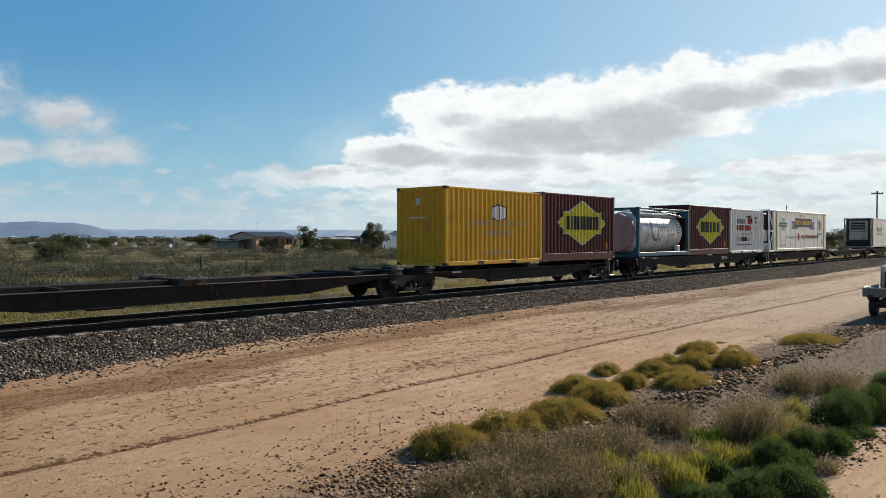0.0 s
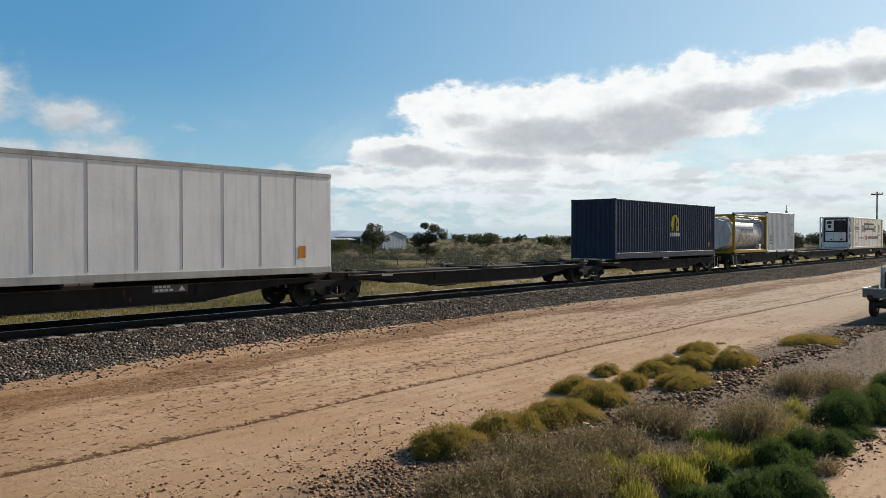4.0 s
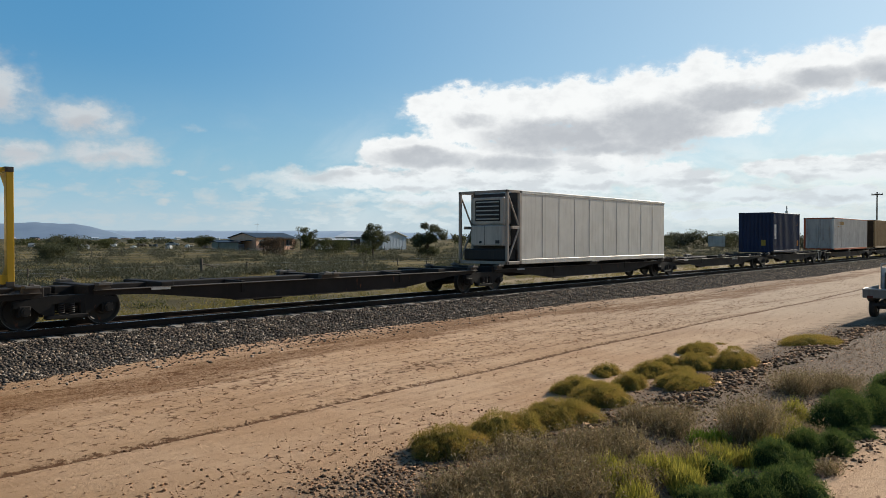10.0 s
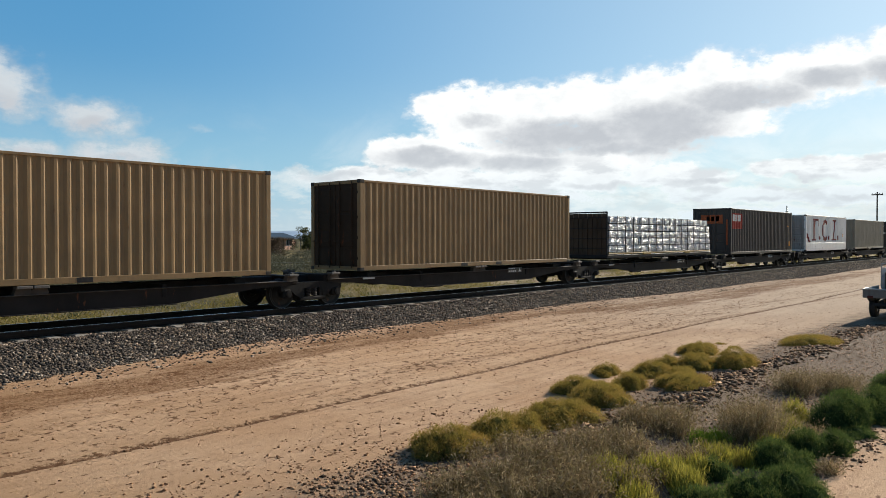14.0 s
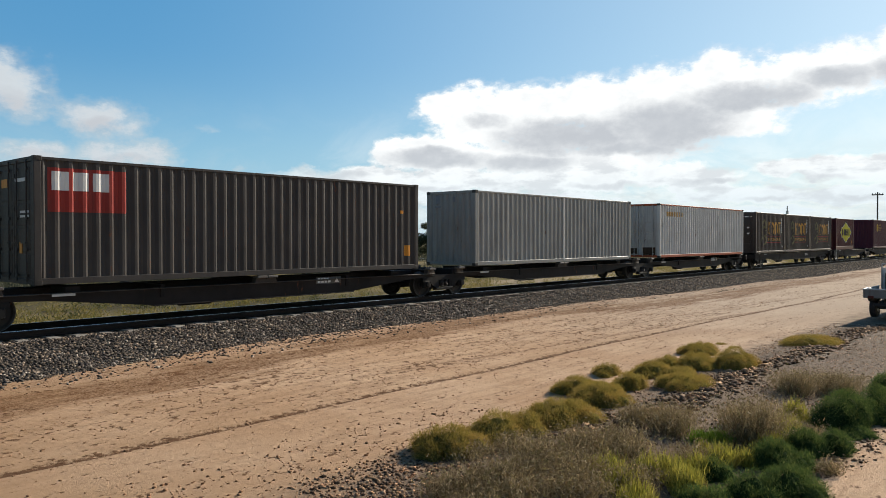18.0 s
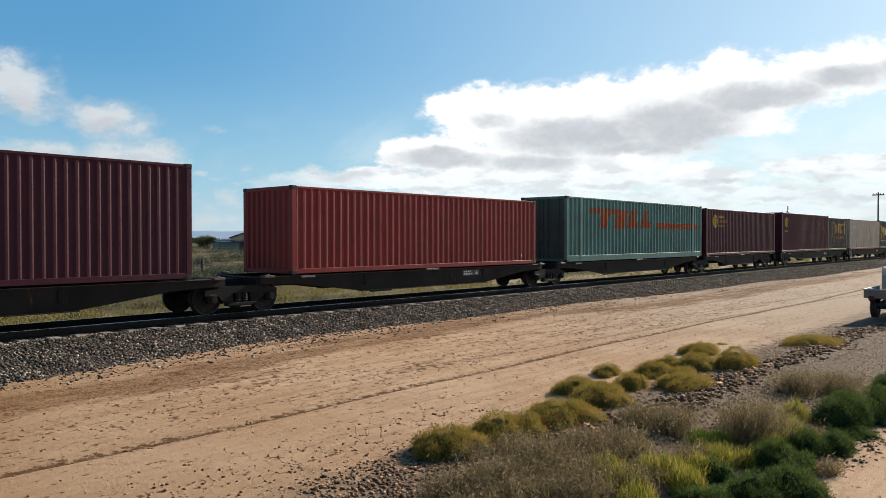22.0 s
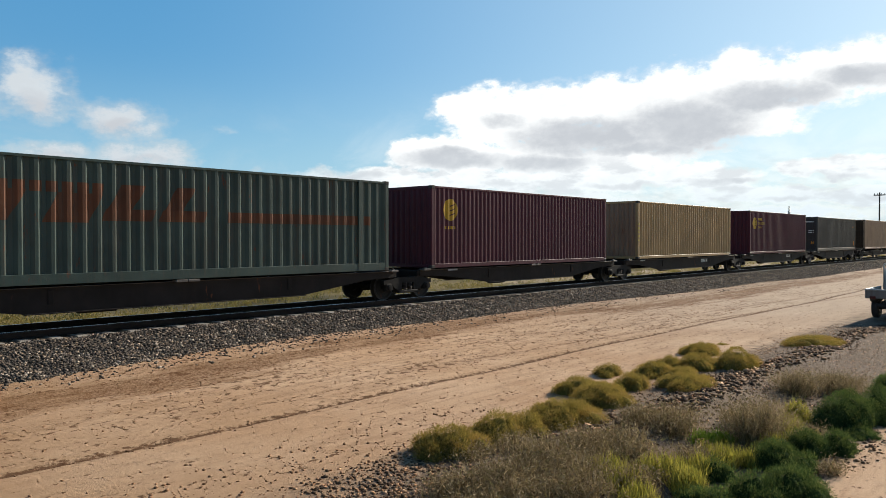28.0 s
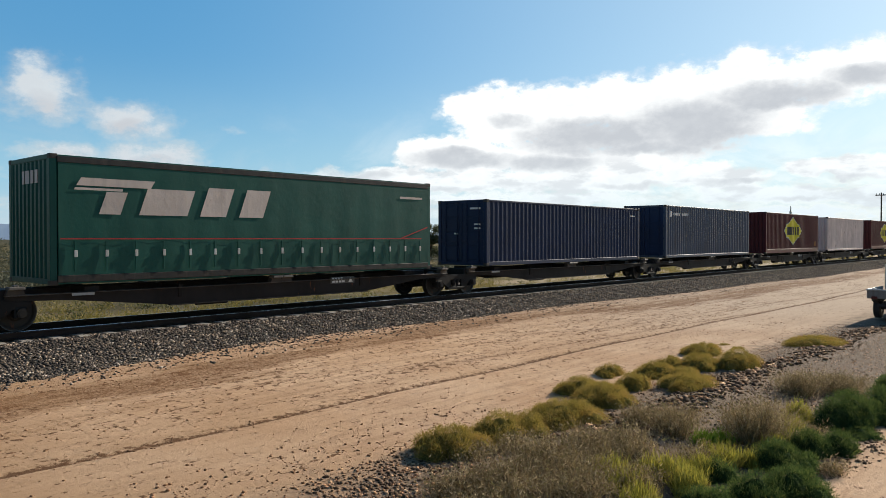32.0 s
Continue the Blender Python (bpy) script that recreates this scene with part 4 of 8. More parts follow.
DULL_GOLD = paint("dull gold lettering paint", (0.44, 0.27, 0.02), 0.6, 0.1, 0.3)


def gold_disc(c, pts, x, z, long=True):
    mark(c, pts, [disc(x, z, 0.39, 0.39)], DULL_GOLD, "round_sign", "dull gold disc")
    mark(c, pts, [[(x - 0.02, z + 0.10 - 0.16 * k), (x + 0.26, z + 0.19 - 0.16 * k), (x + 0.26, z + 0.23 - 0.16 * k), (x - 0.02, z + 0.14 - 0.16 * k)] for k in range(3)], WINE, "disc_bars", "", 0.007)
    if long:
        mark(c, pts, [rect(x + 0.62 + 0.2 * i, z + 0.20, x + 0.75 + 0.2 * i, z + 0.35) for i in range(4)] + words("SPECIALIZED", x + 0.6, z - 0.07, 0.22, 1.25) + words("LEASING", x + 0.6, z - 0.34, 0.22, 0.85), DULL_GOLD, "lettering", "yellow lettering")
    else:
        mark(c, pts, [rect(x - 0.3 + 0.16 * i, z - 0.68, x - 0.2 + 0.16 * i, z - 0.58) for i in range(4)], DULL_GOLD, "lettering_blocks")


def tank(u, frame_mat, label, rings=True, blue=True, base=DECK_Z, H=2.55, L=6.06, W=2.44):
    c = thing("tank_container", label, "tank container", "containers on the train")
    c.matrix_basis = pose(u, NEAR_Y, base)
    for x in (0.0, L - 0.15):
        fr = Mesh()
        for y in (0.0, W - 0.15):
            fr.box((x, y, 0.1), (x + 0.15, y + 0.15, H - 0.1), 0.012)
        fr.box((x + 0.02, 0.15, 0.03), (x + 0.13, W - 0.15, 0.17), 0.01).box((x + 0.02, 0.15, H - 0.14), (x + 0.13, W - 0.15, H - 0.02), 0.01)
        for y0, y1 in ((0.12, 0.55), (W - 0.12, W - 0.55)):
            for z0, z1 in ((0.62, 0.15), (H - 0.62, H - 0.12)):
                fr.slab([(y0, z0), (y0, z1), (y1, z1)], "x", x + 0.05, x + 0.09)
        part("end_frame", fr, frame_mat, c)
    for y in (0.01, W - 0.09):
        part("bottom_rail", Mesh().box((0.14, y, 0.06), (L - 0.14, y + 0.08, 0.26), 0.012), frame_mat, c)
        part("top_rail", Mesh().box((0.14, y, H - 0.11), (L - 0.14, y + 0.08, H - 0.02), 0.01), frame_mat, c)
    R, zc, yc = 1.08, 0.16 + 1.12, W / 2
    prof = [(0.16, 0.02), (0.18, 0.35), (0.26, 0.70), (0.40, 0.95), (0.58, 1.05), (0.72, R), (L - 0.72, R), (L - 0.58, 1.05), (L - 0.40, 0.95), (L - 0.26, 0.70), (L - 0.18, 0.35), (L - 0.16, 0.02)]
    part("tank_shell", Mesh().lathe((0, yc, zc), (1, 0, 0), prof, 48), TANKW, c, "dirty white cylindrical tank shell", smooth=40)
    part("end_cladding", Mesh().lathe((0, yc, zc), (1, 0, 0), [(0.13, 0.0), (0.13, 0.90), (0.16, 0.99), (0.34, 1.0)], 8), TANKPINK if blue else TANKW, c, "flat painted tank end")
    bands = Mesh()
    for x in (1.35, 2.55, 3.75, 4.9):
        bands.lathe((x, yc, zc), (1, 0, 0), [(-0.03, R + 0.002), (-0.03, R + 0.010), (0.03, R + 0.010), (0.03, R + 0.002)], 48)
    part("strap", bands, paint("stained strap steel", (0.36, 0.33, 0.30), 0.5, 0.2, 0.4, metal=0.3), c, "stained steel straps", smooth=40)
    wk = Mesh().box((0.6, 0.35, H - 0.17), (L - 0.6, 0.75, H - 0.13), 0.006)
    for k in range(3):
        x = 1.2 + k * 1.6
        wk.cyl((x, 0.30, H - 0.13), (x + 0.12, 0.02, H - 0.30), 0.018, 6).cyl((x + 0.12, 0.02, H - 0.30), (x + 0.45, 0.04, H - 0.36), 0.018, 6)
    wk.cyl((0.5, 0.10, H - 0.42), (L - 0.5, 0.10, H - 0.42), 0.022, 6).cyl((2.5, 0.06, H - 0.2), (5.0, 0.05, H - 0.38), 0.03, 6)
    part("walkway", wk, GALV, c, "galvanised top walkway and rails")
    part("manhole", Mesh().cyl((L / 2, yc, zc + R - 0.05), (L / 2, yc, zc + R + 0.12), 0.28, 16), GALV, c, smooth=40)
    part("outlet_valve", Mesh().box((L - 1.35, 0.06, 0.26), (L - 1.05, 0.26, 0.58), 0.02), WHITE_MARK, c)

    def shell_marks(polys, mat, name, label=""):
        m = Mesh()
        for poly in polys:
            vs = []
            for x, z in poly:
                a = math.asin(max(-1, min(1, (z - zc) / (R + 0.006))))
                vs.append((x, yc - (R + 0.006) * math.cos(a), z))
            m.add(vs, [tuple(range(len(vs)))])
        part(name, m, mat, c, label)

    def cols(x0, z0, x1, z1, n=1):
        k = max(1, int((z1 - z0) / 0.08))
        return [rect(x0, z0 + (z1 - z0) * i / k, x1, z0 + (z1 - z0) * (i + 1) / k) for i in range(k)]

    if blue:
        shell_marks(arc(2.35, 1.45, 0.50, 0.64, 60, 290, 24), BLUE_MARK, "round_arrow", "blue curved arrow")
        shell_marks([[(2.75, 0.75), (2.95, 0.90), (2.60, 1.02)]], BLUE_MARK, "round_arrow")
        xs = 2.5
        pl = []
        for w in (0.16, 0.17, 0.18, 0.18, 0.16, 0.20, 0.15, 0.18, 0.16):
            pl += cols(xs, 1.33, xs + w * 0.75, 1.60)
            xs += w + 0.05
        shell_marks(pl, GREY_MARK, "tank_lettering", "dark grey lettering blocks")
        shell_marks(sum([cols(3.9 + i * 0.1, 1.10, 3.97 + i * 0.1, 1.24) for i in range(6)], []), GREY_MARK, "tank_lettering")
    else:
        xs = 1.55
        pl = []
        for w in (0.17, 0.18, 0.18, 0.2, 0.16, 0.2, 0.08, 0.2, 0.17, 0.18):
            pl += [slant(xs, 1.36 + 0.085 * i, xs + w * 0.8, 1.36 + 0.085 * (i + 1), 0.15) for i in range(3)]
            xs += w + 0.05
        shell_marks(pl, paint("faded brown-gold lettering", (0.20, 0.15, 0.11), 0.6, 0.1, 0.3), "tank_lettering", "faded brown lettering blocks")
        pl = []
        for i in range(8):
            pl += [[(1.35 + 0.1 * i, 1.22 - 0.06 * i), (1.55 + 0.1 * i, 1.22 - 0.06 * i), (1.65 + 0.1 * i, 1.16 - 0.06 * i), (1.45 + 0.1 * i, 1.16 - 0.06 * i)],
                   [(2.85 - 0.1 * i, 1.16 - 0.06 * i), (3.05 - 0.1 * i, 1.16 - 0.06 * i), (3.15 - 0.1 * i, 1.22 - 0.06 * i), (2.95 - 0.1 * i, 1.22 - 0.06 * i)]]
        shell_marks(pl, YELLOW_MARK, "chevron", "yellow chevron")
        shell_marks([[(4.95, 0.72), (5.2, 0.72), (5.075, 0.92)]], ORANGE_MARK, "warning_triangle")
    shell_marks(sum([cols(4.75, 1.95 - 0.14 * i, 5.35 - 0.1 * (i % 3), 2.02 - 0.14 * i) for i in range(6)], []), GREY_MARK, "code_marking")
    shell_marks(arc(4.0 if blue else 3.15, 0.75, 0.13, 0.165, 0, 360, 18), RED_MARK if not blue else GREY_MARK, "round_notice")
    cm = cached(("cast",), None)
    for x in (-0.004, L - 0.174):
        for z in (0, H - 0.118):
            part("corner_casting", cm, CAST, c, at=pose(x, -0.004, z))
    ride(c, u)
    return c


def reefer(u, L, H, skin, label, dark_unit=False, straps=False, skirt_white=False, base=DECK_Z, W=2.5):
    """An insulated box with its cooling machine in an open frame at the leading end."""
    c = thing("refrigerated_container", label, "container", "containers on the train")
    c.matrix_basis = pose(u, NEAR_Y, base)
    o = 1.05 if not dark_unit else 0.95
    body = Mesh().box((o, 0.02, 0.16), (L, W - 0.02, H - 0.03), 0.02)
    part("insulated_body", body, skin, c)
    n = round((L - o - 0.3) / 1.22)
    seams = Mesh()
    for i in range(1, n):
        x = o + 0.25 + (L - o - 0.4) * i / n
        seams.box((x - 0.012, 0.012, 0.26), (x + 0.012, 0.03, H - 0.16), 0.004)
    part("panel_joint", seams, paint("grey panel joint", (0.42, 0.41, 0.38), 0.5, 0.1, 0.3), c, "grey panel joints")
    rl = Mesh().box((o, 0.0, 0.0), (L, 0.07, 0.19), 0.01).box((o, 0.0, H - 0.12), (L, 0.06, H), 0.01).box((o, W - 0.07, 0.0), (L, W, 0.19), 0.01).box((o, W - 0.06, H - 0.12), (L, W, H), 0.01)
    for i in range(14):
        rl.box((o + 0.3 + i * 0.9, -0.004, H - 0.055), (o + 0.75 + i * 0.9, 0.004, H - 0.035))
    part("rail_frame", rl, paint("scuffed aluminium rail", (0.46, 0.45, 0.43), 0.45, 0.15, 0.4, metal=0.35), c, "scuffed aluminium rails")
    fr = Mesh()
    fm = skin if not dark_unit else paint("grubby frame paint", (0.33, 0.29, 0.25), 0.6, 0.15, 0.4, rust=0.3)
    for y in (0.0, W - 0.11):
        fr.box((0.0, y, 0.0), (0.11, y + 0.11, H), 0.012).box((0.0, y, 0.0), (o, y + 0.11, 0.12), 0.01).box((0.0, y, H - 0.10), (o, y + 0.11, H), 0.01)
        fr.box((o - 0.14, y, 0.0), (o, y + 0.11, H), 0.012)
    fr.box((0.0, 0.1, 0.0), (0.11, W - 0.1, 0.12), 0.01).box((0.0, 0.1, H - 0.10), (0.11, W - 0.1, H), 0.01)
    for y in (0.05, W - 0.05):
        fr.cyl((0.07, y, H - 0.15), (o - 0.1, y, H * 0.5), 0.035, 8).cyl((o - 0.1, y, H * 0.5), (0.07, y, 0.12), 0.035, 8)
        fr.box((o * 0.35, y - 0.045, H * 0.5 - 0.07), (o, y + 0.045, H * 0.5 + 0.05), 0.01)
    part("end_frame", fr, fm, c, "open steel end frame with braces")
    back = Mesh().box((o - 0.10, 0.12, 0.1), (o - 0.002, W - 0.12, H - 0.08))
    # charcoal here paints the shade of the recess behind the open frame
    part("end_wall", back, DARKC, c)
    um = paint("white machine casing", (0.80, 0.80, 0.79), 0.4, 0.05, 0.2) if not dark_unit else paint("grubby machine casing", (0.46, 0.43, 0.39), 0.5, 0.1, 0.4)
    unit = Mesh().box((0.28, 0.45, 0.72), (o - 0.08, W - 0.42, 1.55), 0.05).box((0.36, 0.45, 1.57), (o - 0.08, W - 0.42, H - 0.25), 0.06)
    unit = part("cooling_machine", unit, um, c, "boxy transport cooling machine")
    grille = Mesh()
    if dark_unit:
        grille.box((0.335, 0.62, 1.72), (0.37, W - 0.6, H - 0.36), 0.02)
    else:
        grille.box((0.335, 0.43, 1.56), (o - 0.09, 1.38, H - 0.30), 0.03).box((0.34, 1.30, 1.57), (0.37, W - 0.44, 1.68), 0.01)
    part("grille", grille, BLACK, unit, "black grille")
    sl = Mesh()
    for k in range(5):
        z = 1.78 + k * 0.17
        if not dark_unit:
            sl.box((0.325, 1.44, 1.70), (0.37, W - 0.46, H - 0.30), 0.02)
            break
        sl.box((0.315, 0.66, z), (0.345, W - 0.66, z + 0.05), 0.012)
    part("grille_slat" if dark_unit else "fan_cover", sl, GALV if dark_unit else um, unit)
    for a_, b_ in (((0.265, 0.60, 0.82), (0.29, 0.80, 0.95)), ((0.265, 1.5, 0.82), (0.29, 1.62, 0.92)), ((0.268, 1.35, 0.76), (0.285, 1.36, 1.52))) + (() if dark_unit else (((0.318, 1.55, 2.32), (0.335, 1.95, 2.58)), ((0.318, 1.60, 1.95), (0.335, 1.86, 2.22)))):
        part("machine_panel", Mesh().box(a_, b_), DARK_MARK, unit)
    tankm = BLACK if dark_unit else um
    part("fuel_tank", Mesh().box((0.14, 0.16, 0.14), (o - 0.15, W - 0.16, 0.60), 0.05), tankm, c)
    if straps:
        for x in (o + 0.42, L - 0.72):
            part("yellow_post", Mesh().box((x, -0.012, 0.02), (x + 0.17, 0.02, H + 0.01), 0.006), paint("yellow lifting post", (0.60, 0.34, 0.01), 0.5, 0.08, 0.25), c, "yellow lifting post")
    flat = [(o, 0.0), (L, 0.0)]
    ride(c, u)
    return c, flat


def hauler_marks(c, flat, grey=False):
    """Banner and lines of the white insulated boxes."""
    ba = GREY_MARK if grey else BLUE_MARK
    x = 5.8
    fl = [(0, 0.0), (15, 0.0)]
    mark(c, fl, [rect(x, 1.80, x + 4.3, 2.46)], DARK_MARK, "banner", "dark banner", 0.004)
    mark(c, fl, [[(x - 0.85, 1.62), (x + 0.35, 1.62), (x + 0.35, 2.22), (x - 0.85, 2.22), (x - 0.6, 1.92)], [(x + 3.9, 1.62), (x + 5.1, 1.62), (x + 4.85, 1.92), (x + 5.1, 2.22), (x + 3.9, 2.22)]], ba, "banner_tails", "banner tails", 0.0025)
    mark(c, fl, [[(x + 0.35, 1.62), (x + 0.9, 1.80), (x + 0.35, 1.80)], [(x + 3.9, 1.62), (x + 3.9, 1.80), (x + 3.35, 1.80)]], RED_MARK, "banner_folds", "", 0.006)
    bl, px = [], x + 0.22
    for w in (0.24, 0.1, 0.26, 0.26, 0.24, 0.26, 0.26, 0.12, 0.24, 0.26, 0.26, 0.26, 0.24, 0.24, 0.26, 0.26, 0.22):
        if w != 0.12:
            bl.append(rect(px, 1.98, px + w * 0.78, 2.30))
        px += w * 0.98
    mark(c, fl, bl, WHITE_MARK if grey else GOLD_MARK, "banner_blocks", "banner lettering blocks", 0.007)
    mark(c, fl, arc(3.0, 1.95, 0.40, 0.45, 0, 360, 26) + arc(3.0, 1.95, 0.40, 0.44, 0, 360, 20, 0.45) + [rect(2.98, 1.52, 3.02, 2.38)], GREY_MARK if grey else paint("pale green line", (0.12, 0.32, 0.22), 0.5), "globe", "globe outline", 0.003)
    mark(c, fl, [rect(2.1, 1.80, 3.9, 2.08)], DARK_MARK if grey else DKBLUE, "ribbon", "dark ribbon", 0.005)
    mark(c, fl, [rect(2.25 + 0.11 * i, 1.88, 2.32 + 0.11 * i, 2.0) for i in range(14)], WHITE_MARK, "ribbon_blocks", "", 0.008)
    mark(c, fl, words("All Divisions of", 3.65, 0.95, 0.30, 2.35), DARK_MARK, "lettering", "dark lettering")
    mark(c, fl, [disc(6.65, 1.05, 0.26, 0.30)], RED_MARK, "red_swirl", "red round mark")
    mark(c, fl, [rect(7.35 + 0.29 * i, 0.92, 7.56 + 0.29 * i, 1.18) for i in range(7)], RED_MARK, "lettering_blocks", "red lettering blocks")
    mark(c, fl, [rect(9.5 + 0.28 * i, 0.92, 9.70 + 0.28 * i, 1.18) for i in range(9)], DARK_MARK, "lettering_blocks", "dark lettering blocks")
    mark(c, fl, [disc(12.2, 1.95, 0.42, 0.46)], BLUE_MARK, "round_sign", "", 0.003)
    mark(c, fl, [[(12.2, 2.38), (11.86, 1.8), (12.0, 1.58), (12.2, 1.52)]], YELLOW_MARK, "leaf", "", 0.006)
    mark(c, fl, [[(12.2, 2.38), (12.2, 1.52), (12.42, 1.6), (12.52, 1.85)]], LIME, "leaf", "", 0.006)
    mark(c, fl, [rect(11.6 + 0.11 * i, 1.24, 11.67 + 0.11 * i, 1.36) for i in range(12)], DARK_MARK, "lettering_blocks")
    mark(c, fl, words("46'6\" x 9'10\"", 2.35, 0.36, 0.26, 1.1), RED_MARK, "lettering", "red lettering")
    mark(c, fl, [rect(12.75, 0.5, 13.0, 0.85)], ORANGE_MARK, "stickers")
    mark(c, fl, [rect(6.8, 2.62, 8.2, 2.70)], ORANGE_MARK, "top_notice")


# 1: yellow box and maroon box
c, p = container("container", "bright yellow corrugated steel container", 19.70, 6.06, 2.86, YEL, pockets=True)
mark(c, p, [[(2.65, 1.75), (3.15, 1.62), (3.65, 1.75), (3.65, 2.18), (3.15, 2.3), (2.65, 2.18)]], DARK_MARK, "shield_border", "", 0.004)
mark(c, p, [[(2.69, 1.79), (3.13, 1.67), (3.13, 2.25), (2.69, 2.14)], [(3.17, 1.67), (3.61, 1.79), (3.61, 2.14), (3.17, 2.25)]], WHITE_MARK, "shield", "pale shield sign", 0.007)
GH = paint("scratched-out lettering", (0.46, 0.30, 0.14), 0.6, 0.1, 0.2)
mark(c, p, [rect(1.4 + 0.29 * i, 1.45, 1.6 + 0.29 * i, 1.68) for i in range(12)] + [rect(2.3 + 0.22 * i, 1.1, 2.45 + 0.22 * i, 1.32) for i in range(8)] + [rect(2.1 + 0.22 * i, 0.36, 2.26 + 0.22 * i, 0.55) for i in range(9)], GH, "faded_shapes", "scratched-out lettering")
end_bars(c, WHITE_MARK, [(1.25, 2.22, 1.33, 2.45), (1.36, 2.22, 1.44, 2.45), (0.95, 1.72, 1.75, 1.76)])
c, p = container("container", "maroon corrugated container with yellow star sign", 25.79, 6.06, 2.92, MAROON, low=0.34)
star_sign(c, p, 3.2, 1.66)
mark(c, p, [rect(2.1, 0.30, 2.6, 0.45), rect(4.25, 0.30, 4.75, 0.45)], paint("dusty red pocket", (0.25, 0.07, 0.06), 0.6), "forklift_pocket", "", 0.012)
# 2: tank, maroon box, white removals box
tank(34.31, TEALFRAME, "white tank container in a blue-green steel frame")
c, p = container("container", "maroon corrugated container with yellow star sign", 40.38, 6.06, 2.86, MAROON, low=0.34)
star_sign(c, p, 3.1, 1.62)
c, p = container("container", "white corrugated removals container with red markings", 46.62, 6.0, 2.84, WHITE_C, pockets=True)
mark(c, p, [rect(1.10 + 0.31 * i, 1.90, 1.33 + 0.31 * i, 2.2) for i in range(5)], GREY_MARK, "lettering_blocks", "grey lettering blocks")
mark(c, p, [rect(1.05 + 0.46 * i, 1.46, 1.43 + 0.46 * i, 1.80) for i in range(6)], RED_MARK, "lettering_blocks", "red lettering blocks")
mark(c, p, words("pack, move, live!", 2.05, 1.16, 0.28, 1.75), RED_MARK, "lettering", "red lettering")
mark(c, p, [rect(1.05 + 0.25 * i, 0.76, 1.20 + 0.25 * i, 1.04) for i in range(11)], DARK_MARK, "number_bars", "dark number bars")
mark(c, p, [rect(1.05, 0.50, 3.8, 0.60)], GREY_MARK, "address_bar", "grey bar")
mark(c, p, [[(2.98, 1.9), (3.6, 1.85), (3.6, 2.25), (2.98, 2.28)]], RED_MARK, "box_drawing", "red box drawing")
mark(c, p, [[(2.75, 2.38), (3.5, 2.46), (3.75, 2.28), (3.0, 2.28)], rect(3.22, 2.0, 3.36, 2.2), [(3.6, 1.85), (3.85, 1.95), (3.85, 2.3), (3.6, 2.25)]], DARK_MARK, "box_side", "", 0.008)
mark(c, p, [rect(4.35, 2.24, 4.75, 2.36)], DKBLUE, "member_plate")
mark(c, p, [[(4.38, 2.03), (4.56, 1.86), (4.74, 2.03), (4.56, 2.2)]], RED_MARK, "member_sign")
mark(c, p, [rect(4.36, 1.76 - 0.07 * i, 4.74, 1.79 - 0.07 * i) for i in range(5)], GREY_MARK, "small_notice")
code_marks(c, p, 6.0, 2.84, GREY_MARK)
# 3: insulated boxes with empty platforms between
c, p = reefer(53.9, 14.22, 2.96, WHITE_R, "long white refrigerated container with yellow posts", straps=True)
hauler_marks(c, p)
c, p = reefer(84.47, 14.22, 2.94, WHITE_R, "long dusty white refrigerated container", dark_unit=True)
fl = [(0, 0.0), (15, 0.0)]
mark(c, fl, [slant(2.6 + 0.55 * i, 1.62, 2.98 + 0.55 * i, 1.98 + (0.12 if i in (0, 3) else -0.06), 0.2) for i in range(4)], paint("purple-blue lettering", (0.035, 0.025, 0.17), 0.5), "lettering_blocks", "purple-blue lettering blocks")
mark(c, fl, [disc(4.0 + 0.2 * i, 2.2 + 0.18 * ((i * 2) % 3), 0.06, 0.06, 10) for i in range(4)], paint("light blue dots", (0.08, 0.32, 0.45), 0.5), "dots")
mark(c, fl, [rect(2.6, 1.44, 4.95, 1.48)] + [rect(2.6 + 0.115 * i, 1.25, 2.68 + 0.115 * i, 1.37) for i in range(20)], GREY_MARK, "lettering_blocks")
mark(c, fl, [rect(13.0, 0.45, 13.25, 0.8)], ORANGE_MARK, "stickers")
c, p = container("container", "dark blue corrugated container with a yellow disc", 116.1, 12.19, 2.92, DKBLUE, low=0.30)
moon(c, p, 6.7, 1.75)
mark(c, p, [rect(11.2, 0.5, 11.42, 0.78)], ORANGE_MARK, "stickers")
mark(c, p, [rect(8.2, 0.20, 8.9, 0.27), rect(9.0, 0.05, 9.5, 0.2)], ORANGE_MARK, "low_stickers")
code_marks(c, p, 12.19, 2.92, GREY_MARK)
# 4
tank(131.47, YELFRAME, "dirty white tank container in a yellow frame", blue=False)
c, p = container("container", "white corrugated steel container with small stencils", 137.6, 6.06, 2.84, WHITE_C, pockets=True)
mark(c, p, [rect(0.62, 1.2 - 0.1 * i, 1.02 - 0.08 * (i % 2), 1.25 - 0.1 * i) for i in range(7)], GREY_MARK, "stencils")
mark(c, p, [rect(5.35, 1.0, 5.6, 1.12), rect(5.45, 1.95, 5.62, 2.1)], GREY_MARK, "stencils")
c, p = reefer(159.85, 14.22, 2.96, WHITE_R, "long white refrigerated container with yellow posts", straps=True)
hauler_marks(c, p, grey=True)


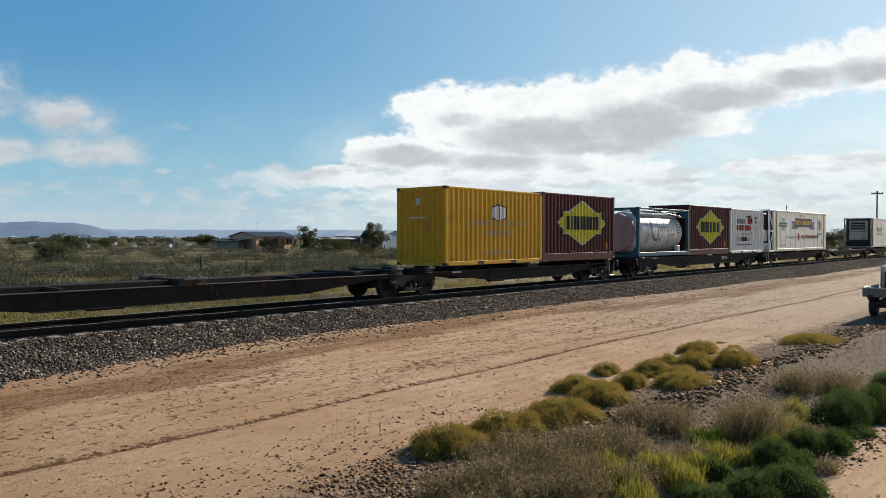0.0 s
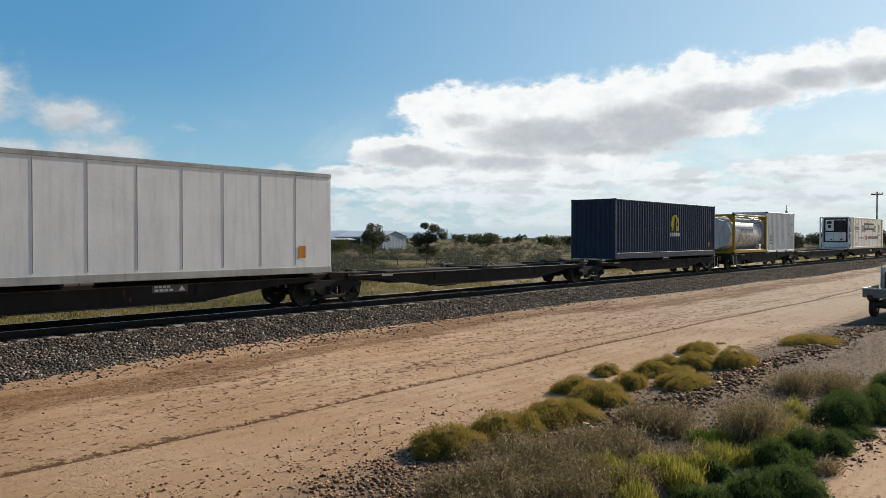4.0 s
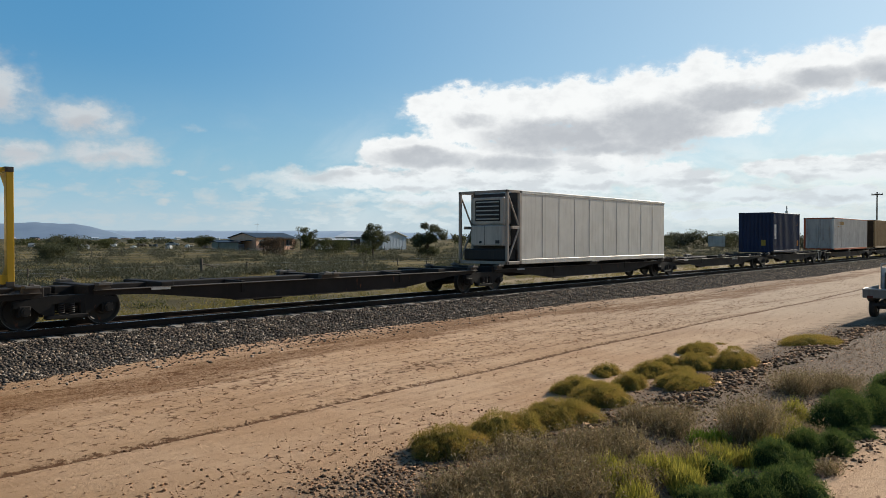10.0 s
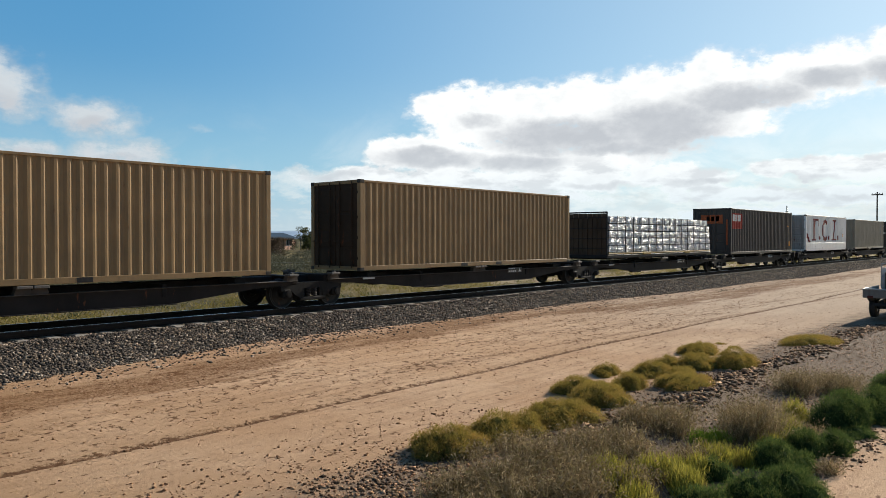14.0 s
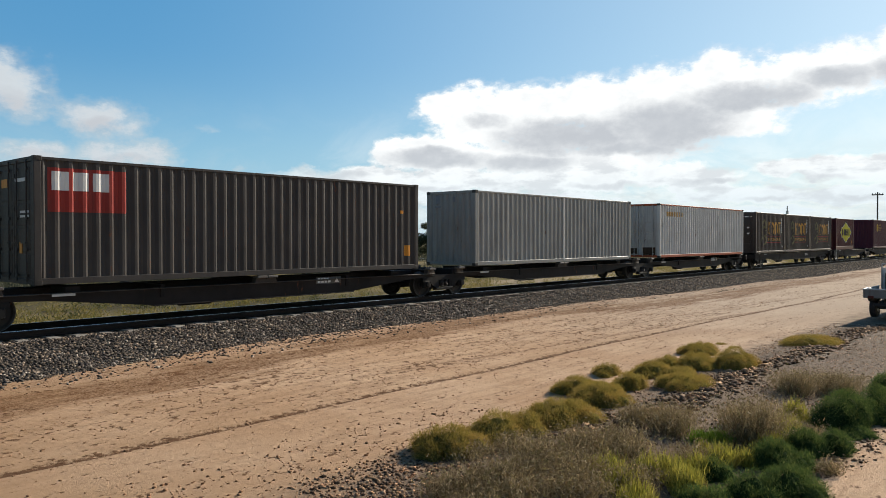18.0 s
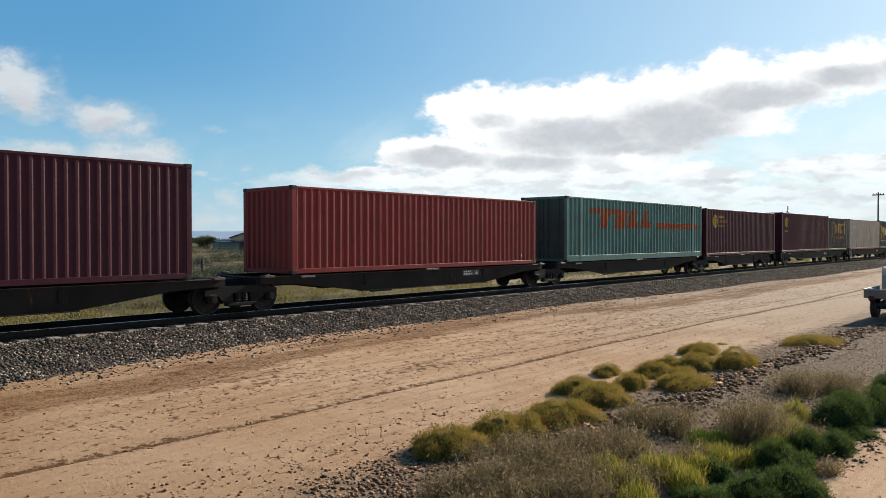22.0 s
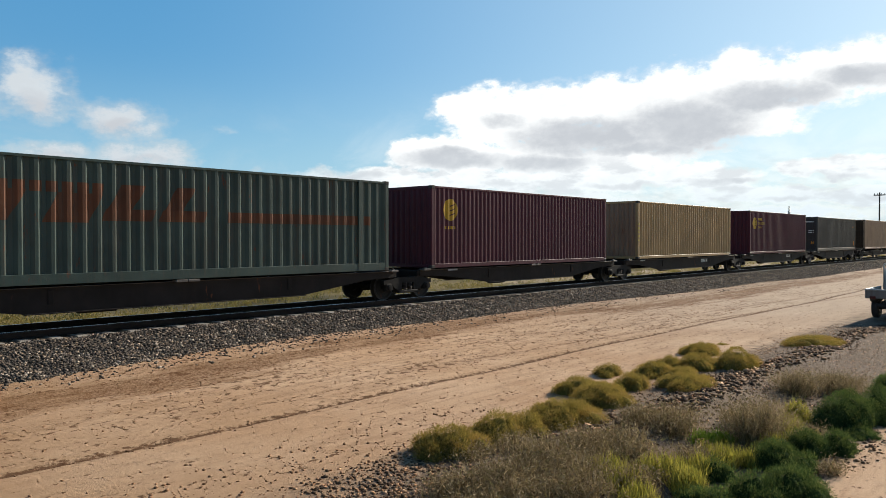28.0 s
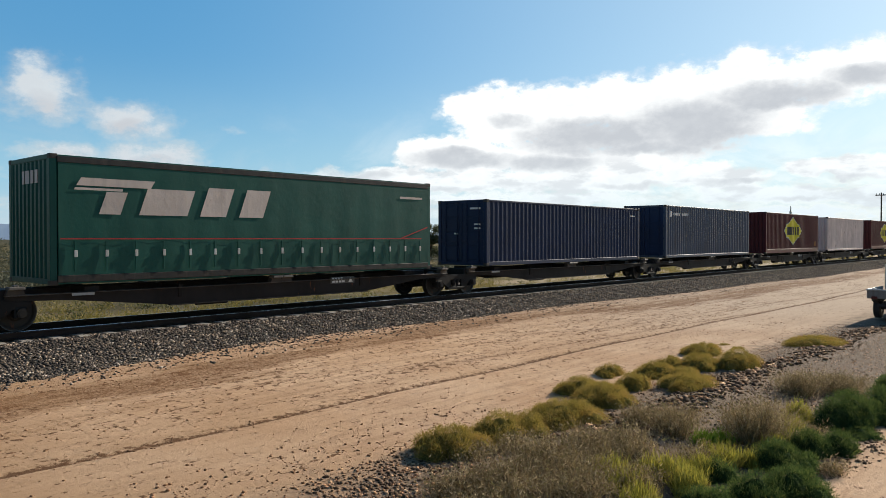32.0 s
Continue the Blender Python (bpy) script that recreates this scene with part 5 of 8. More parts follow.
def louvred_box(u, H=2.89, L=6.06, W=2.44):
    c, p = container("container", "bright blue side-opening container with louvred doors", u, L, H, BLUE)
    hz = paint("dark blue recess", (0.012, 0.05, 0.13), 0.5, 0.1, 0.3)
    for k in range(4):
        x0 = 0.24 + k * 1.41
        d = part("louvred_door", Mesh().box((x0, -0.030, 0.20), (x0 + 1.33, 0.006, H - 0.12), 0.012), BLUE, c)
        for j in range(7):
            z = 0.50 + j * 0.29
            part("louvre", Mesh().slab([(-0.031, z), (-0.052, z + 0.012), (-0.062, z + 0.03), (-0.062, z + 0.185), (-0.055, z + 0.20), (-0.031, z + 0.212)], "x", x0 + 0.13, x0 + 1.21), BLUE, d)
        part("gasket", Mesh().box((x0 + 0.06, -0.034, 0.26), (x0 + 0.075, -0.03, H - 0.18)).box((x0 + 1.25, -0.034, 0.26), (x0 + 1.265, -0.03, H - 0.18)).box((x0 + 1.335, -0.012, 0.2), (x0 + 1.405, 0.004, H - 0.12)), hz, d)
        part("door_handle", Mesh().box((x0 + 0.5, -0.06, 0.36), (x0 + 0.95, -0.035, 0.40), 0.006), GALV, d, "galvanised handle")
    part("stickers", Mesh().box((2.1, -0.094, 1.46), (2.65, -0.088, 1.56)).box((2.2, -0.04, 0.36), (2.6, -0.033, 0.48)).box((3.5, -0.04, 0.36), (3.9, -0.033, 0.48)), ORANGE_MARK, c)
    part("emblem", Mesh().box((0.72, -0.04, 2.35), (0.98, -0.032, 2.62)), WHITE_MARK, c)
    end_bars(c, WHITE_MARK, [(1.7, 2.3, 1.86, 2.55), (0.45, 1.2, 0.50, 2.0), (0.75, 1.2, 0.80, 2.0), (1.05, 1.2, 1.10, 2.0), (1.35, 1.2, 1.40, 2.0), (1.95, 1.3, 2.02, 2.3)])


louvred_box(190.72)
c, p = container("container", "maroon corrugated container with yellow star sign", 196.74, 6.06, 2.88, MAROON, low=0.34)
star_sign(c, p, 3.25, 1.64)
# 5
c, p = container("container", "faded off-white corrugated container with dark stencils", 205.6, 6.0, 2.83, PINKW, pockets=True)
STEN = paint("dark stencil", (0.075, 0.065, 0.06), 0.6)
mark(c, p, [rect(2.5 + 0.23 * i, 2.05, 2.66 + 0.23 * i, 2.35) for i in range(6)] + [rect(2.5 + 0.17 * i, 1.72, 2.6 + 0.17 * i, 1.92) for i in range(8)] + [rect(2.5 + 0.17 * i, 1.45, 2.6 + 0.17 * i, 1.62) for i in range(8)] + [rect(2.6 + 0.17 * i, 1.18, 2.7 + 0.17 * i, 1.34) for i in range(6)], STEN, "stencil_blocks", "dark stencilled blocks")
end_bars(c, STEN, [(0.7 + 0.2 * i, 2.05, 0.84 + 0.2 * i, 2.35) for i in range(6)] + [(0.7 + 0.16 * i, 1.72, 0.8 + 0.16 * i, 1.92) for i in range(7)] + [(0.7 + 0.16 * i, 1.42, 0.8 + 0.16 * i, 1.6) for i in range(7)])
code_marks(c, p, 6.0, 2.83, GREY_MARK)
tank(211.6, YELFRAME, "dirty white tank container in a yellow frame", blue=False)
c, p = reefer(235.2, 13.9, 2.93, DUSTY_R, "long dusty grey-white refrigerated container", dark_unit=True)
c, p = container("container", "navy corrugated steel container with a white notice", 266.6, 6.06, 2.87, NAVY)
mark(c, p, [rect(0.27, 0.97, 0.66, 2.0)], WHITE_MARK, "notice", "white notice sheet")
mark(c, p, [rect(0.34, 1.66, 0.6, 1.71), rect(0.34, 1.52, 0.6, 1.55), rect(0.34, 1.42, 0.6, 1.45), rect(0.30, 1.0, 0.40, 1.2)], GREY_MARK, "notice_lines", "", 0.008)
mark(c, p, [rect(5.4, 0.45, 5.66, 0.85), rect(5.45, 2.0, 5.55, 2.15)], ORANGE_MARK, "stickers")
end_bars(c, paint("dull yellow plate", (0.28, 0.22, 0.03), 0.6), [(0.55, 0.5, 0.85, 0.9)])
# 6: five boxes, one of them a rack of wrapped timber
c, p = container("container", "white corrugated container with orange-red rails", 282.36, 12.19, 2.82, SILVERW, "doors", end_mat=paint("dull grey-white door paint", (0.42, 0.41, 0.39), 0.6, 0.12, 0.5, rust=0.2), rail_mat=ORANGE_R, pitch=0.285)
mark(c, p, [rect(1.0 + 0.30 * i, 2.2, 1.22 + 0.30 * i, 2.48) for i in range(8)] + [rect(1.15 + 0.12 * i, 1.98, 1.22 + 0.12 * i, 2.08) for i in range(12)], GHOST, "faded_shapes", "faded orange lettering")
for uu, hh in ((298.05, 2.90), (313.57, 2.88)):
    c, p = container("container", "mustard corrugated container with grimy, shaded brown doors", uu, 12.19, hh, OCHRE, "doors", end_mat=BROWNEND, pockets=True)


def timber_rack(u, L=12.5, W=2.44):
    c = thing("flat_rack", "flat rack of silver-wrapped timber bundles", "flat rack", "containers on the train")
    c.matrix_basis = pose(u, NEAR_Y, DECK_Z)
    dk = Mesh().box((0, 0, 0.08), (L - 0.2, W, 0.24), 0.02)
    for i in range(9):
        dk.box((0.4 + i * 1.4, -0.01, 0.02), (0.55 + i * 1.4, W, 0.09))
    part("deck", dk, BLACK, c)
    part("side_rail", Mesh().cyl((0.1, -0.03, 0.30), (L - 0.4, -0.03, 0.30), 0.025, 8).box((3.6, -0.05, 0.22), (4.4, 0.01, 0.34), 0.01).box((8.6, -0.05, 0.22), (9.2, 0.01, 0.34), 0.01), paint("worn yellow rail", (0.30, 0.20, 0.05), 0.6, 0.2, 0.4), c, "worn yellow rail")
    bh = Mesh()
    for k in range(9):
        bh.box((0.06, 0.08 + k * 0.255, 0.24), (0.12, 0.31 + k * 0.255, 2.2), 0.008)
    part("bulkhead_boards", bh, paint("old brown boards", (0.065, 0.045, 0.03), 0.8, 0.25, 0.4), c, "old brown bulkhead boards")
    fr = Mesh()
    for z in (0.55, 1.0, 1.5, 2.0):
        fr.cyl((0.03, 0.05, z), (0.03, W - 0.05, z), 0.02, 6)
    fr.cyl((0.03, 0.03, 0.1), (0.03, 0.03, 2.25), 0.035, 8).cyl((0.03, W - 0.03, 0.1), (0.03, W - 0.03, 2.25), 0.035, 8).cyl((0.03, 0.03, 2.25), (0.03, W - 0.03, 2.25), 0.035, 8)
    part("bulkhead_frame", fr, BLACK, c, smooth=50)
    N = Nodes("silver plastic wrap")
    v = N.coords()
    n1 = N.noise(N.coords((1.0, 1.0, 2.5)), 3.0, 6.0, 0.65, 1.2)
    N.shader(N.mix(N.step(n1, 0.35, 0.65), (0.42, 0.44, 0.47), (0.66, 0.67, 0.69)), 0.3, 0.35, n1, 0.12)
    r = random.Random(5)
    for layer in range(5):
        z = 0.36 + layer * 0.345
        n = 4
        x = 0.25
        for k in range(n):
            w = 2.95 + r.uniform(-0.08, 0.08)
            sh = 0.0 if layer < 4 else -0.35
            m = Mesh()
            nx, pts_ = 18, []
            for i in range(nx + 1):
                xx = x + sh * (k == n - 1) + w * i / nx
                wob = 0.014 * math.sin(i * 1.7 + layer) + r.uniform(-0.012, 0.012)
                pts_.append([(xx, 0.03 + wob, z + 0.012), (xx, 0.015 + wob + r.uniform(-0.015, 0.015), z + 0.15), (xx, 0.03 + wob, z + 0.315), (xx, W - 0.05, z + 0.315), (xx, W - 0.05, z + 0.012)])
            vs = [q for row in pts_ for q in row]
            fs = [(i * 5 + j, (i + 1) * 5 + j, (i + 1) * 5 + (j + 1) % 5, i * 5 + (j + 1) % 5) for i in range(nx) for j in range(5)]
            m.add(vs, fs + [(0, 1, 2, 3, 4), tuple(nx * 5 + q for q in (4, 3, 2, 1, 0))])
            part("wrapped_bundle", m, N.m, c, "silver plastic-wrapped bundle")
            x += w + 0.03
    for i in range(14):
        x = 0.9 + i * 0.82 + r.uniform(-0.1, 0.1)
        part("strap", Mesh().box((x, -0.008, 0.3), (x + 0.05, 0.012, 2.08 if x < 11 else 1.74)).box((x, -0.008, 2.075 if x < 11 else 1.735), (x + 0.05, W, 2.085 if x < 11 else 1.745)), DARK_MARK if i % 3 else GREY_MARK, c)
    ride(c, u)


timber_rack(329.05)


SIGN_RED = paint("dull red sign paint", (0.30, 0.030, 0.022), 0.55, 0.1, 0.25)


def red_field_marks(c, p, bright=True):
    mark(c, p, [rect(0.30, 1.62, 2.05, 2.60)], SIGN_RED, "red_field", "faded red field", 0.003)
    if bright:
        mark(c, p, [rect(0.38 + 0.45 * i, 2.10, 0.74 + 0.45 * i, 2.52) for i in range(3)], WHITE_MARK, "lettering_blocks", "white lettering blocks", 0.006)
    mark(c, p, [rect(11.45, 0.45, 11.75, 0.8), rect(11.25, 1.85, 11.4, 1.95)], ORANGE_MARK, "stickers")


c, p = container("container", "dark charcoal corrugated container with red field", 344.55, 12.19, 2.92, DARKC, "doors", rail_mat=DARKC, pitch=0.30)
red_field_marks(c, p)
end_bars(c, FADED_RED, [(0.5, 1.95, 1.9, 2.5), (0.2, 0.6, 0.3, 2.2)])
end_bars(c, WHITE_MARK, [(0.75, 2.1, 0.95, 2.4), (1.05, 2.1, 1.25, 2.4), (1.35, 2.1, 1.55, 2.4)])
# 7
# the door grey mixes grime with the shade of the sunless end
c, p = container("container", "dirty white corrugated container with dark red shapes", 360.3, 12.19, 2.88, WHITE_C, "doors", end_mat=paint("grimy shade-darkened grey-white door paint", (0.33, 0.32, 0.31), 0.6, 0.12, 0.5, rust=0.3), low=0.66, pitch=0.36, depth=0.05)
DR = paint("dark red block paint", (0.19, 0.022, 0.022), 0.55, 0.12, 0.3)
mark(c, p, [[(2.00, 0.955), (2.46, 0.955), (2.64, 2.435), (2.18, 2.435)], [(3.36, 2.435), (3.62, 2.435), (3.68, 2.02), (3.50, 1.96)], [(7.93, 0.955), (8.28, 0.955), (8.48, 2.455), (8.13, 2.455)],
           disc(3.86, 1.04, 0.21, 0.21, 16), disc(6.67, 1.05, 0.21, 0.21, 16), disc(9.47, 1.05, 0.21, 0.21, 16), [(0.30, 1.54), (0.30, 1.11), (0.87, 0.70), (1.32, 0.70)]], DR, "shape_blocks", "dark red block shape")
for q in (rect(1.72, 0.83, 2.73, 0.95), rect(1.92, 2.44, 3.64, 2.59), rect(7.47, 0.83, 9.0, 0.95), rect(7.77, 2.46, 8.86, 2.59)):
    mark(c, p, [q], DR, "red_bar", "dark red bar")
mark(c, p, arc(5.46, 1.68, 0.60, 0.90, 48, 312, 22, 0.92), DR, "curved_shape", "dark red curved shape")
mark(c, p, [rect(11.05, 1.15, 11.25, 1.40)], ORANGE_MARK, "stickers")
for i in range(7):
    part("skirt_panel", Mesh().box((0.2 + i * 1.69, 0.0, 0.20), (0.2 + i * 1.69 + 1.66, 0.006, 0.64), 0.003), WHITE_C, c)
c, p = container("container", "weathered grey corrugated steel container", 375.75, 12.1, 2.80, GREYC, pitch=0.33, pockets=True)
mark(c, p, [rect(10.55, 1.55 + 0.16 * i, 10.72, 1.68 + 0.16 * i) for i in range(5)], BLUE_MARK, "blue_marks", "small blue marks")
c, p = container("container", "dark charcoal corrugated container with red field", 390.9, 12.1, 2.84, DARKC, "doors", pitch=0.30)
red_field_marks(c, p)
end_bars(c, ORANGE_MARK, [(1.6, 2.2, 1.95, 2.4), (0.7, 0.7, 0.85, 0.95)])
end_bars(c, WHITE_MARK, [(0.5, 2.3, 1.1, 2.38), (0.3, 1.5, 0.8, 1.55), (0.3, 1.6, 0.8, 1.65)])
c, p = container("container", "grey-white corrugated steel container", 406.05, 12.1, 2.83, paint("aged silver container paint", (0.275, 0.275, 0.262), 0.45, 0.08, 0.4, rust=0.1), pitch=0.31)
part("middle_post", Mesh().box((6.0, 0.0, 0.1), (6.14, 0.06, 2.78), 0.01), SILVERW, c)
end_bars(c, GREY_MARK, [(1.75, 2.35, 1.95, 2.65), (1.7, 2.2, 2.0, 2.28), (1.0, 2.4, 1.1, 2.6)])
c, p = container("container", "white corrugated container with orange-red rails", 421.35, 12.1, 2.86, SILVERW, "doors", end_mat=paint("dull grey-white door paint", (0.42, 0.41, 0.39), 0.6, 0.12, 0.5, rust=0.2), rail_mat=ORANGE_R, pitch=0.285)
mark(c, p, [rect(0.9 + 0.30 * i, 2.2, 1.12 + 0.30 * i, 2.45) for i in range(7)], GHOST, "faded_shapes", "faded orange lettering")
end_bars(c, BROWNEND, [(0.25, 0.15, 1.0, 0.55), (1.3, 0.2, 1.8, 0.5)])
# 8: three dark removals boxes
for uu, e in ((435.80, "doors"), (441.98, "plain"), (448.18, "plain")):
    c, p = container("container", "black-brown corrugated removals container with gold lettering", uu, 6.06, 2.80, BLACKBROWN, e)
    crest(c, p, 2.35, 1.30)
    if e == "doors":
        end_bars(c, WHITE_MARK, [(0.3, 2.45, 0.42, 2.53), (0.5, 2.45, 0.75, 2.53), (0.45, 1.7, 0.6, 1.8), (0.45, 1.3, 0.6, 1.4)])
# 9
c, p = container("container", "maroon corrugated container with yellow star sign", 455.85, 6.0, 2.78, MAROON, low=0.32)
star_sign(c, p, 3.3, 1.55, 0.92)
for uu, hh, ll in ((470.0, 2.92, 12.19),):
    c, p = container("container", "wine red corrugated container with yellow disc", uu, ll, hh, WINE, pitch=0.24, depth=0.026)
    gold_disc(c, p, 1.75, 2.1)
    mark(c, p, words("EMPTY LIFT ONLY", 6.6, 0.04, 0.10, 0.85), WHITE_MARK, "lettering", "white lettering", 0.012)
c, p = container("container", "brick red corrugated steel container", 485.3, 12.19, 2.56, REDC)
mark(c, p, [rect(11.2, 0.3 + 0.0 * i, 11.3, 0.4) for i in range(1)], WHITE_MARK, "stencils")


def ghost_script(c, p, x, z, mat):
    mark(c, p, [slant(x, z + 0.62, x + 3.6, z + 0.86, 0.6), slant(x + 0.9, z - 0.02, x + 1.6, z + 0.66, 0.6), slant(x + 2.3, z - 0.05, x + 3.3, z + 0.62, 0.5), slant(x + 3.6, z + 0.05, x + 4.2, z + 0.86, 0.6), slant(x + 3.6, z, x + 4.8, z + 0.28, 0.4), slant(x + 5.0, z + 0.05, x + 5.5, z + 0.86, 0.6), slant(x + 5.0, z, x + 6.2, z + 0.28, 0.4), rect(x + 6.9, z, x + 12.0, z + 0.28)], mat, "faded_shapes", "faded orange-red lettering shapes")


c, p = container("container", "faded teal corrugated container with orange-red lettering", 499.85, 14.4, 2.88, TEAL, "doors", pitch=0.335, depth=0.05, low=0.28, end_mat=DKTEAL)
ghost_script(c, p, 1.35 + 0.5, 1.55, FADED_RED)
part("middle_post", Mesh().box((1.1, -0.006, 0.02), (1.3, 0.06, 2.86), 0.01).box((13.1, -0.006, 0.02), (13.3, 0.06, 2.86), 0.01), TEAL, c)
c, p = container("container", "wine red corrugated container with yellow disc", 514.95, 12.1, 2.80, WINE, pitch=0.24, depth=0.026)
gold_disc(c, p, 1.4, 2.05)
mark(c, p, words("EMPTY LIFT ONLY", 6.6, 0.04, 0.10, 0.85), WHITE_MARK, "lettering", "", 0.012)
# 10
c, p = container("container", "wine red corrugated container with small yellow disc", 528.63, 12.03, 2.92, WINE, pitch=0.24, depth=0.026)
gold_disc(c, p, 1.1, 2.2, False)
mark(c, p, words("EMPTY LIFT ONLY", 5.6, 0.04, 0.10, 0.85), WHITE_MARK, "lettering", "", 0.012)
c, p = container("container", "black-brown corrugated removals container with gold lettering", 540.72, 6.0, 2.80, BLACKBROWN)
crest(c, p, 2.35, 1.45)
c, p = container("container", "beige-white corrugated container with rusty rails", 547.85, 12.0, 2.80, BEIGE, rail_mat=paint("rusty container rail", (0.22, 0.07, 0.035), 0.65, 0.2, 0.4, rust=0.4))
mark(c, p, [rect(0.9 + 0.28 * i, 1.95, 1.1 + 0.28 * i, 2.15) for i in range(6)], PINKW, "faded_shapes")
c, p = container("container", "black-brown corrugated container with white lettering", 560.1, 5.95, 2.86, BLACKBROWN)
BIRD = paint("yellow-gold drawing", (0.55, 0.42, 0.02), 0.55, 0.15, 0.25)
mark(c, p, [[(0.55, 2.45), (1.2, 2.15), (1.6, 2.1), (1.9, 1.7), (1.0, 1.65)], [(1.0, 1.7), (2.1, 1.6), (2.2, 2.0), (1.8, 2.25)], [(0.75, 0.95), (0.95, 0.95), (1.25, 1.7), (1.0, 1.7)], [(1.55, 0.95), (1.75, 0.95), (1.95, 1.65), (1.7, 1.65)], [(2.0, 1.9), (2.3, 2.15), (2.0, 2.25)]], BIRD, "beast_drawing", "yellow beast drawing")
mark(c, p, [rect(2.35 + 0.78 * i, 1.38, 2.97 + 0.78 * i, 2.05) for i in range(4)], WHITE_MARK, "lettering_blocks", "white lettering shapes")
mark(c, p, words("REMOVALS & STORAGE", 2.35, 1.15, 0.2, 3.0), paint("dull lettering", (0.10, 0.085, 0.075), 0.6), "lettering")
mark(c, p, words("Storage Container", 0.5, 0.72, 0.27, 2.4), WHITE_MARK, "lettering", "white lettering")
mark(c, p, [rect(5.45, 0.62, 5.68, 0.9)], ORANGE_MARK, "stickers")
# 11
c, p = container("container", "dark green corrugated container with faded lettering", 567.33, 6.0, 2.86, GREEN)
mark(c, p, [rect(0.75 + 0.52 * i, 1.85, 1.1 + 0.52 * i, 2.35) for i in range(8)] + [rect(1.0 + 0.26 * i, 0.95, 1.15 + 0.26 * i, 1.1) for i in range(14)], paint("pale green outline", (0.10, 0.20, 0.09), 0.6), "faded_shapes", "pale lettering blocks")
mark(c, p, words("MOVING & STORAGE", 0.75, 1.4, 0.36, 4.2), paint("dull red lettering", (0.30, 0.06, 0.04), 0.6), "lettering", "dull red lettering")
c, p = container("container", "white corrugated container with dark lettering", 573.8, 12.15, 2.83, WHITE_C, pockets=True)
mark(c, p, [rect(3.3 + 0.62 * i, 1.95, 3.75 + 0.62 * i, 2.4) for i in range(9)], DARK_MARK, "lettering_blocks", "dark lettering blocks")
mark(c, p, [rect(3.2, 1.68, 9.0, 1.75)], RED_MARK, "red_line")
mark(c, p, [rect(3.3 + 0.24 * i, 1.18, 3.45 + 0.24 * i, 1.33) for i in range(23)], GREY_MARK, "lettering_blocks")
# 12
c, p = container("container", "bright green corrugated container with faded lettering", 587.25, 6.0, 2.88, LIME)
mark(c, p, [rect(0.75 + 0.52 * i, 1.85, 1.1 + 0.52 * i, 2.25) for i in range(8)], paint("pale blue lettering", (0.10, 0.22, 0.24), 0.6), "faded_shapes")
c, p = container("container", "dark blue corrugated container with a yellow disc", 593.8, 12.15, 2.86, NAVY, low=0.2)
moon(c, p, 3.9, 1.75)
mark(c, p, [rect(10.2, 2.45, 10.55, 2.62), rect(10.62, 2.45, 11.75, 2.62), rect(9.9, 2.05, 10.5, 2.16), rect(11.0, 1.6, 11.1, 1.72)], WHITE_MARK, "code_marking")
# 13
c, p = container("container", "dark green weathered corrugated container with faded lettering", 607.35, 14.5, 2.88, DKTEAL, pitch=0.335, depth=0.05, low=0.26)
ghost_script(c, p, 1.7, 1.45, paint("dark faded red lettering", (0.11, 0.040, 0.017), 0.6, 0.25, 0.4))
part("middle_post", Mesh().box((1.1, -0.006, 0.02), (1.3, 0.06, 2.86), 0.01).box((13.2, -0.006, 0.02), (13.4, 0.06, 2.86), 0.01), DKTEAL, c)
c, p = container("container", "wine red corrugated container with small yellow disc", 623.9, 12.0, 2.88, WINE, pitch=0.24, depth=0.026)
gold_disc(c, p, 1.0, 2.05, False)
c, p = container("container", "mustard corrugated steel container with stencilled post", 639.07, 12.19, 2.92, GOLD, end_mat=TAN)
part("post_lettering", Mesh().box((0.04, -0.004, 0.9), (0.11, 0.001, 1.0)).box((0.04, -0.004, 1.1), (0.11, 0.001, 1.2)).box((0.04, -0.004, 1.3), (0.11, 0.001, 1.4)).box((0.04, -0.004, 1.5), (0.11, 0.001, 1.6)).box((0.04, -0.004, 1.7), (0.11, 0.001, 1.8)), YELLOW_MARK, c)
c, p = container("container", "wine red corrugated container with yellow disc", 654.65, 12.1, 2.87, WINE, pitch=0.24, depth=0.026)
gold_disc(c, p, 0.95, 2.05)
c, p = container("container", "dark weathered grey container with orange sticker", 670.0, 12.1, 2.80, paint("dark grey weathered paint", (0.080, 0.077, 0.068), 0.6, 0.12, 0.4, rust=0.1), "doors", end_mat=DARKC, low=0.24)
mark(c, p, [rect(11.35, 0.4, 11.65, 0.8), rect(11.2, 2.0, 11.35, 2.12)], ORANGE_MARK, "stickers")
end_bars(c, ORANGE_MARK, [(1.6, 2.2, 1.95, 2.4), (0.3, 0.6, 0.5, 0.8), (1.3, 0.5, 1.4, 0.7)])
end_bars(c, WHITE_MARK, [(0.3, 2.35, 1.0, 2.43), (0.3, 1.5, 0.7, 1.56), (0.3, 1.65, 0.7, 1.71), (1.7, 1.0, 1.9, 1.06)])
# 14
c, p = container("container", "tan corrugated container with grimy, shaded brown doors", 685.85, 12.1, 2.86, PINKTAN, "doors", end_mat=BROWNEND, pockets=True)


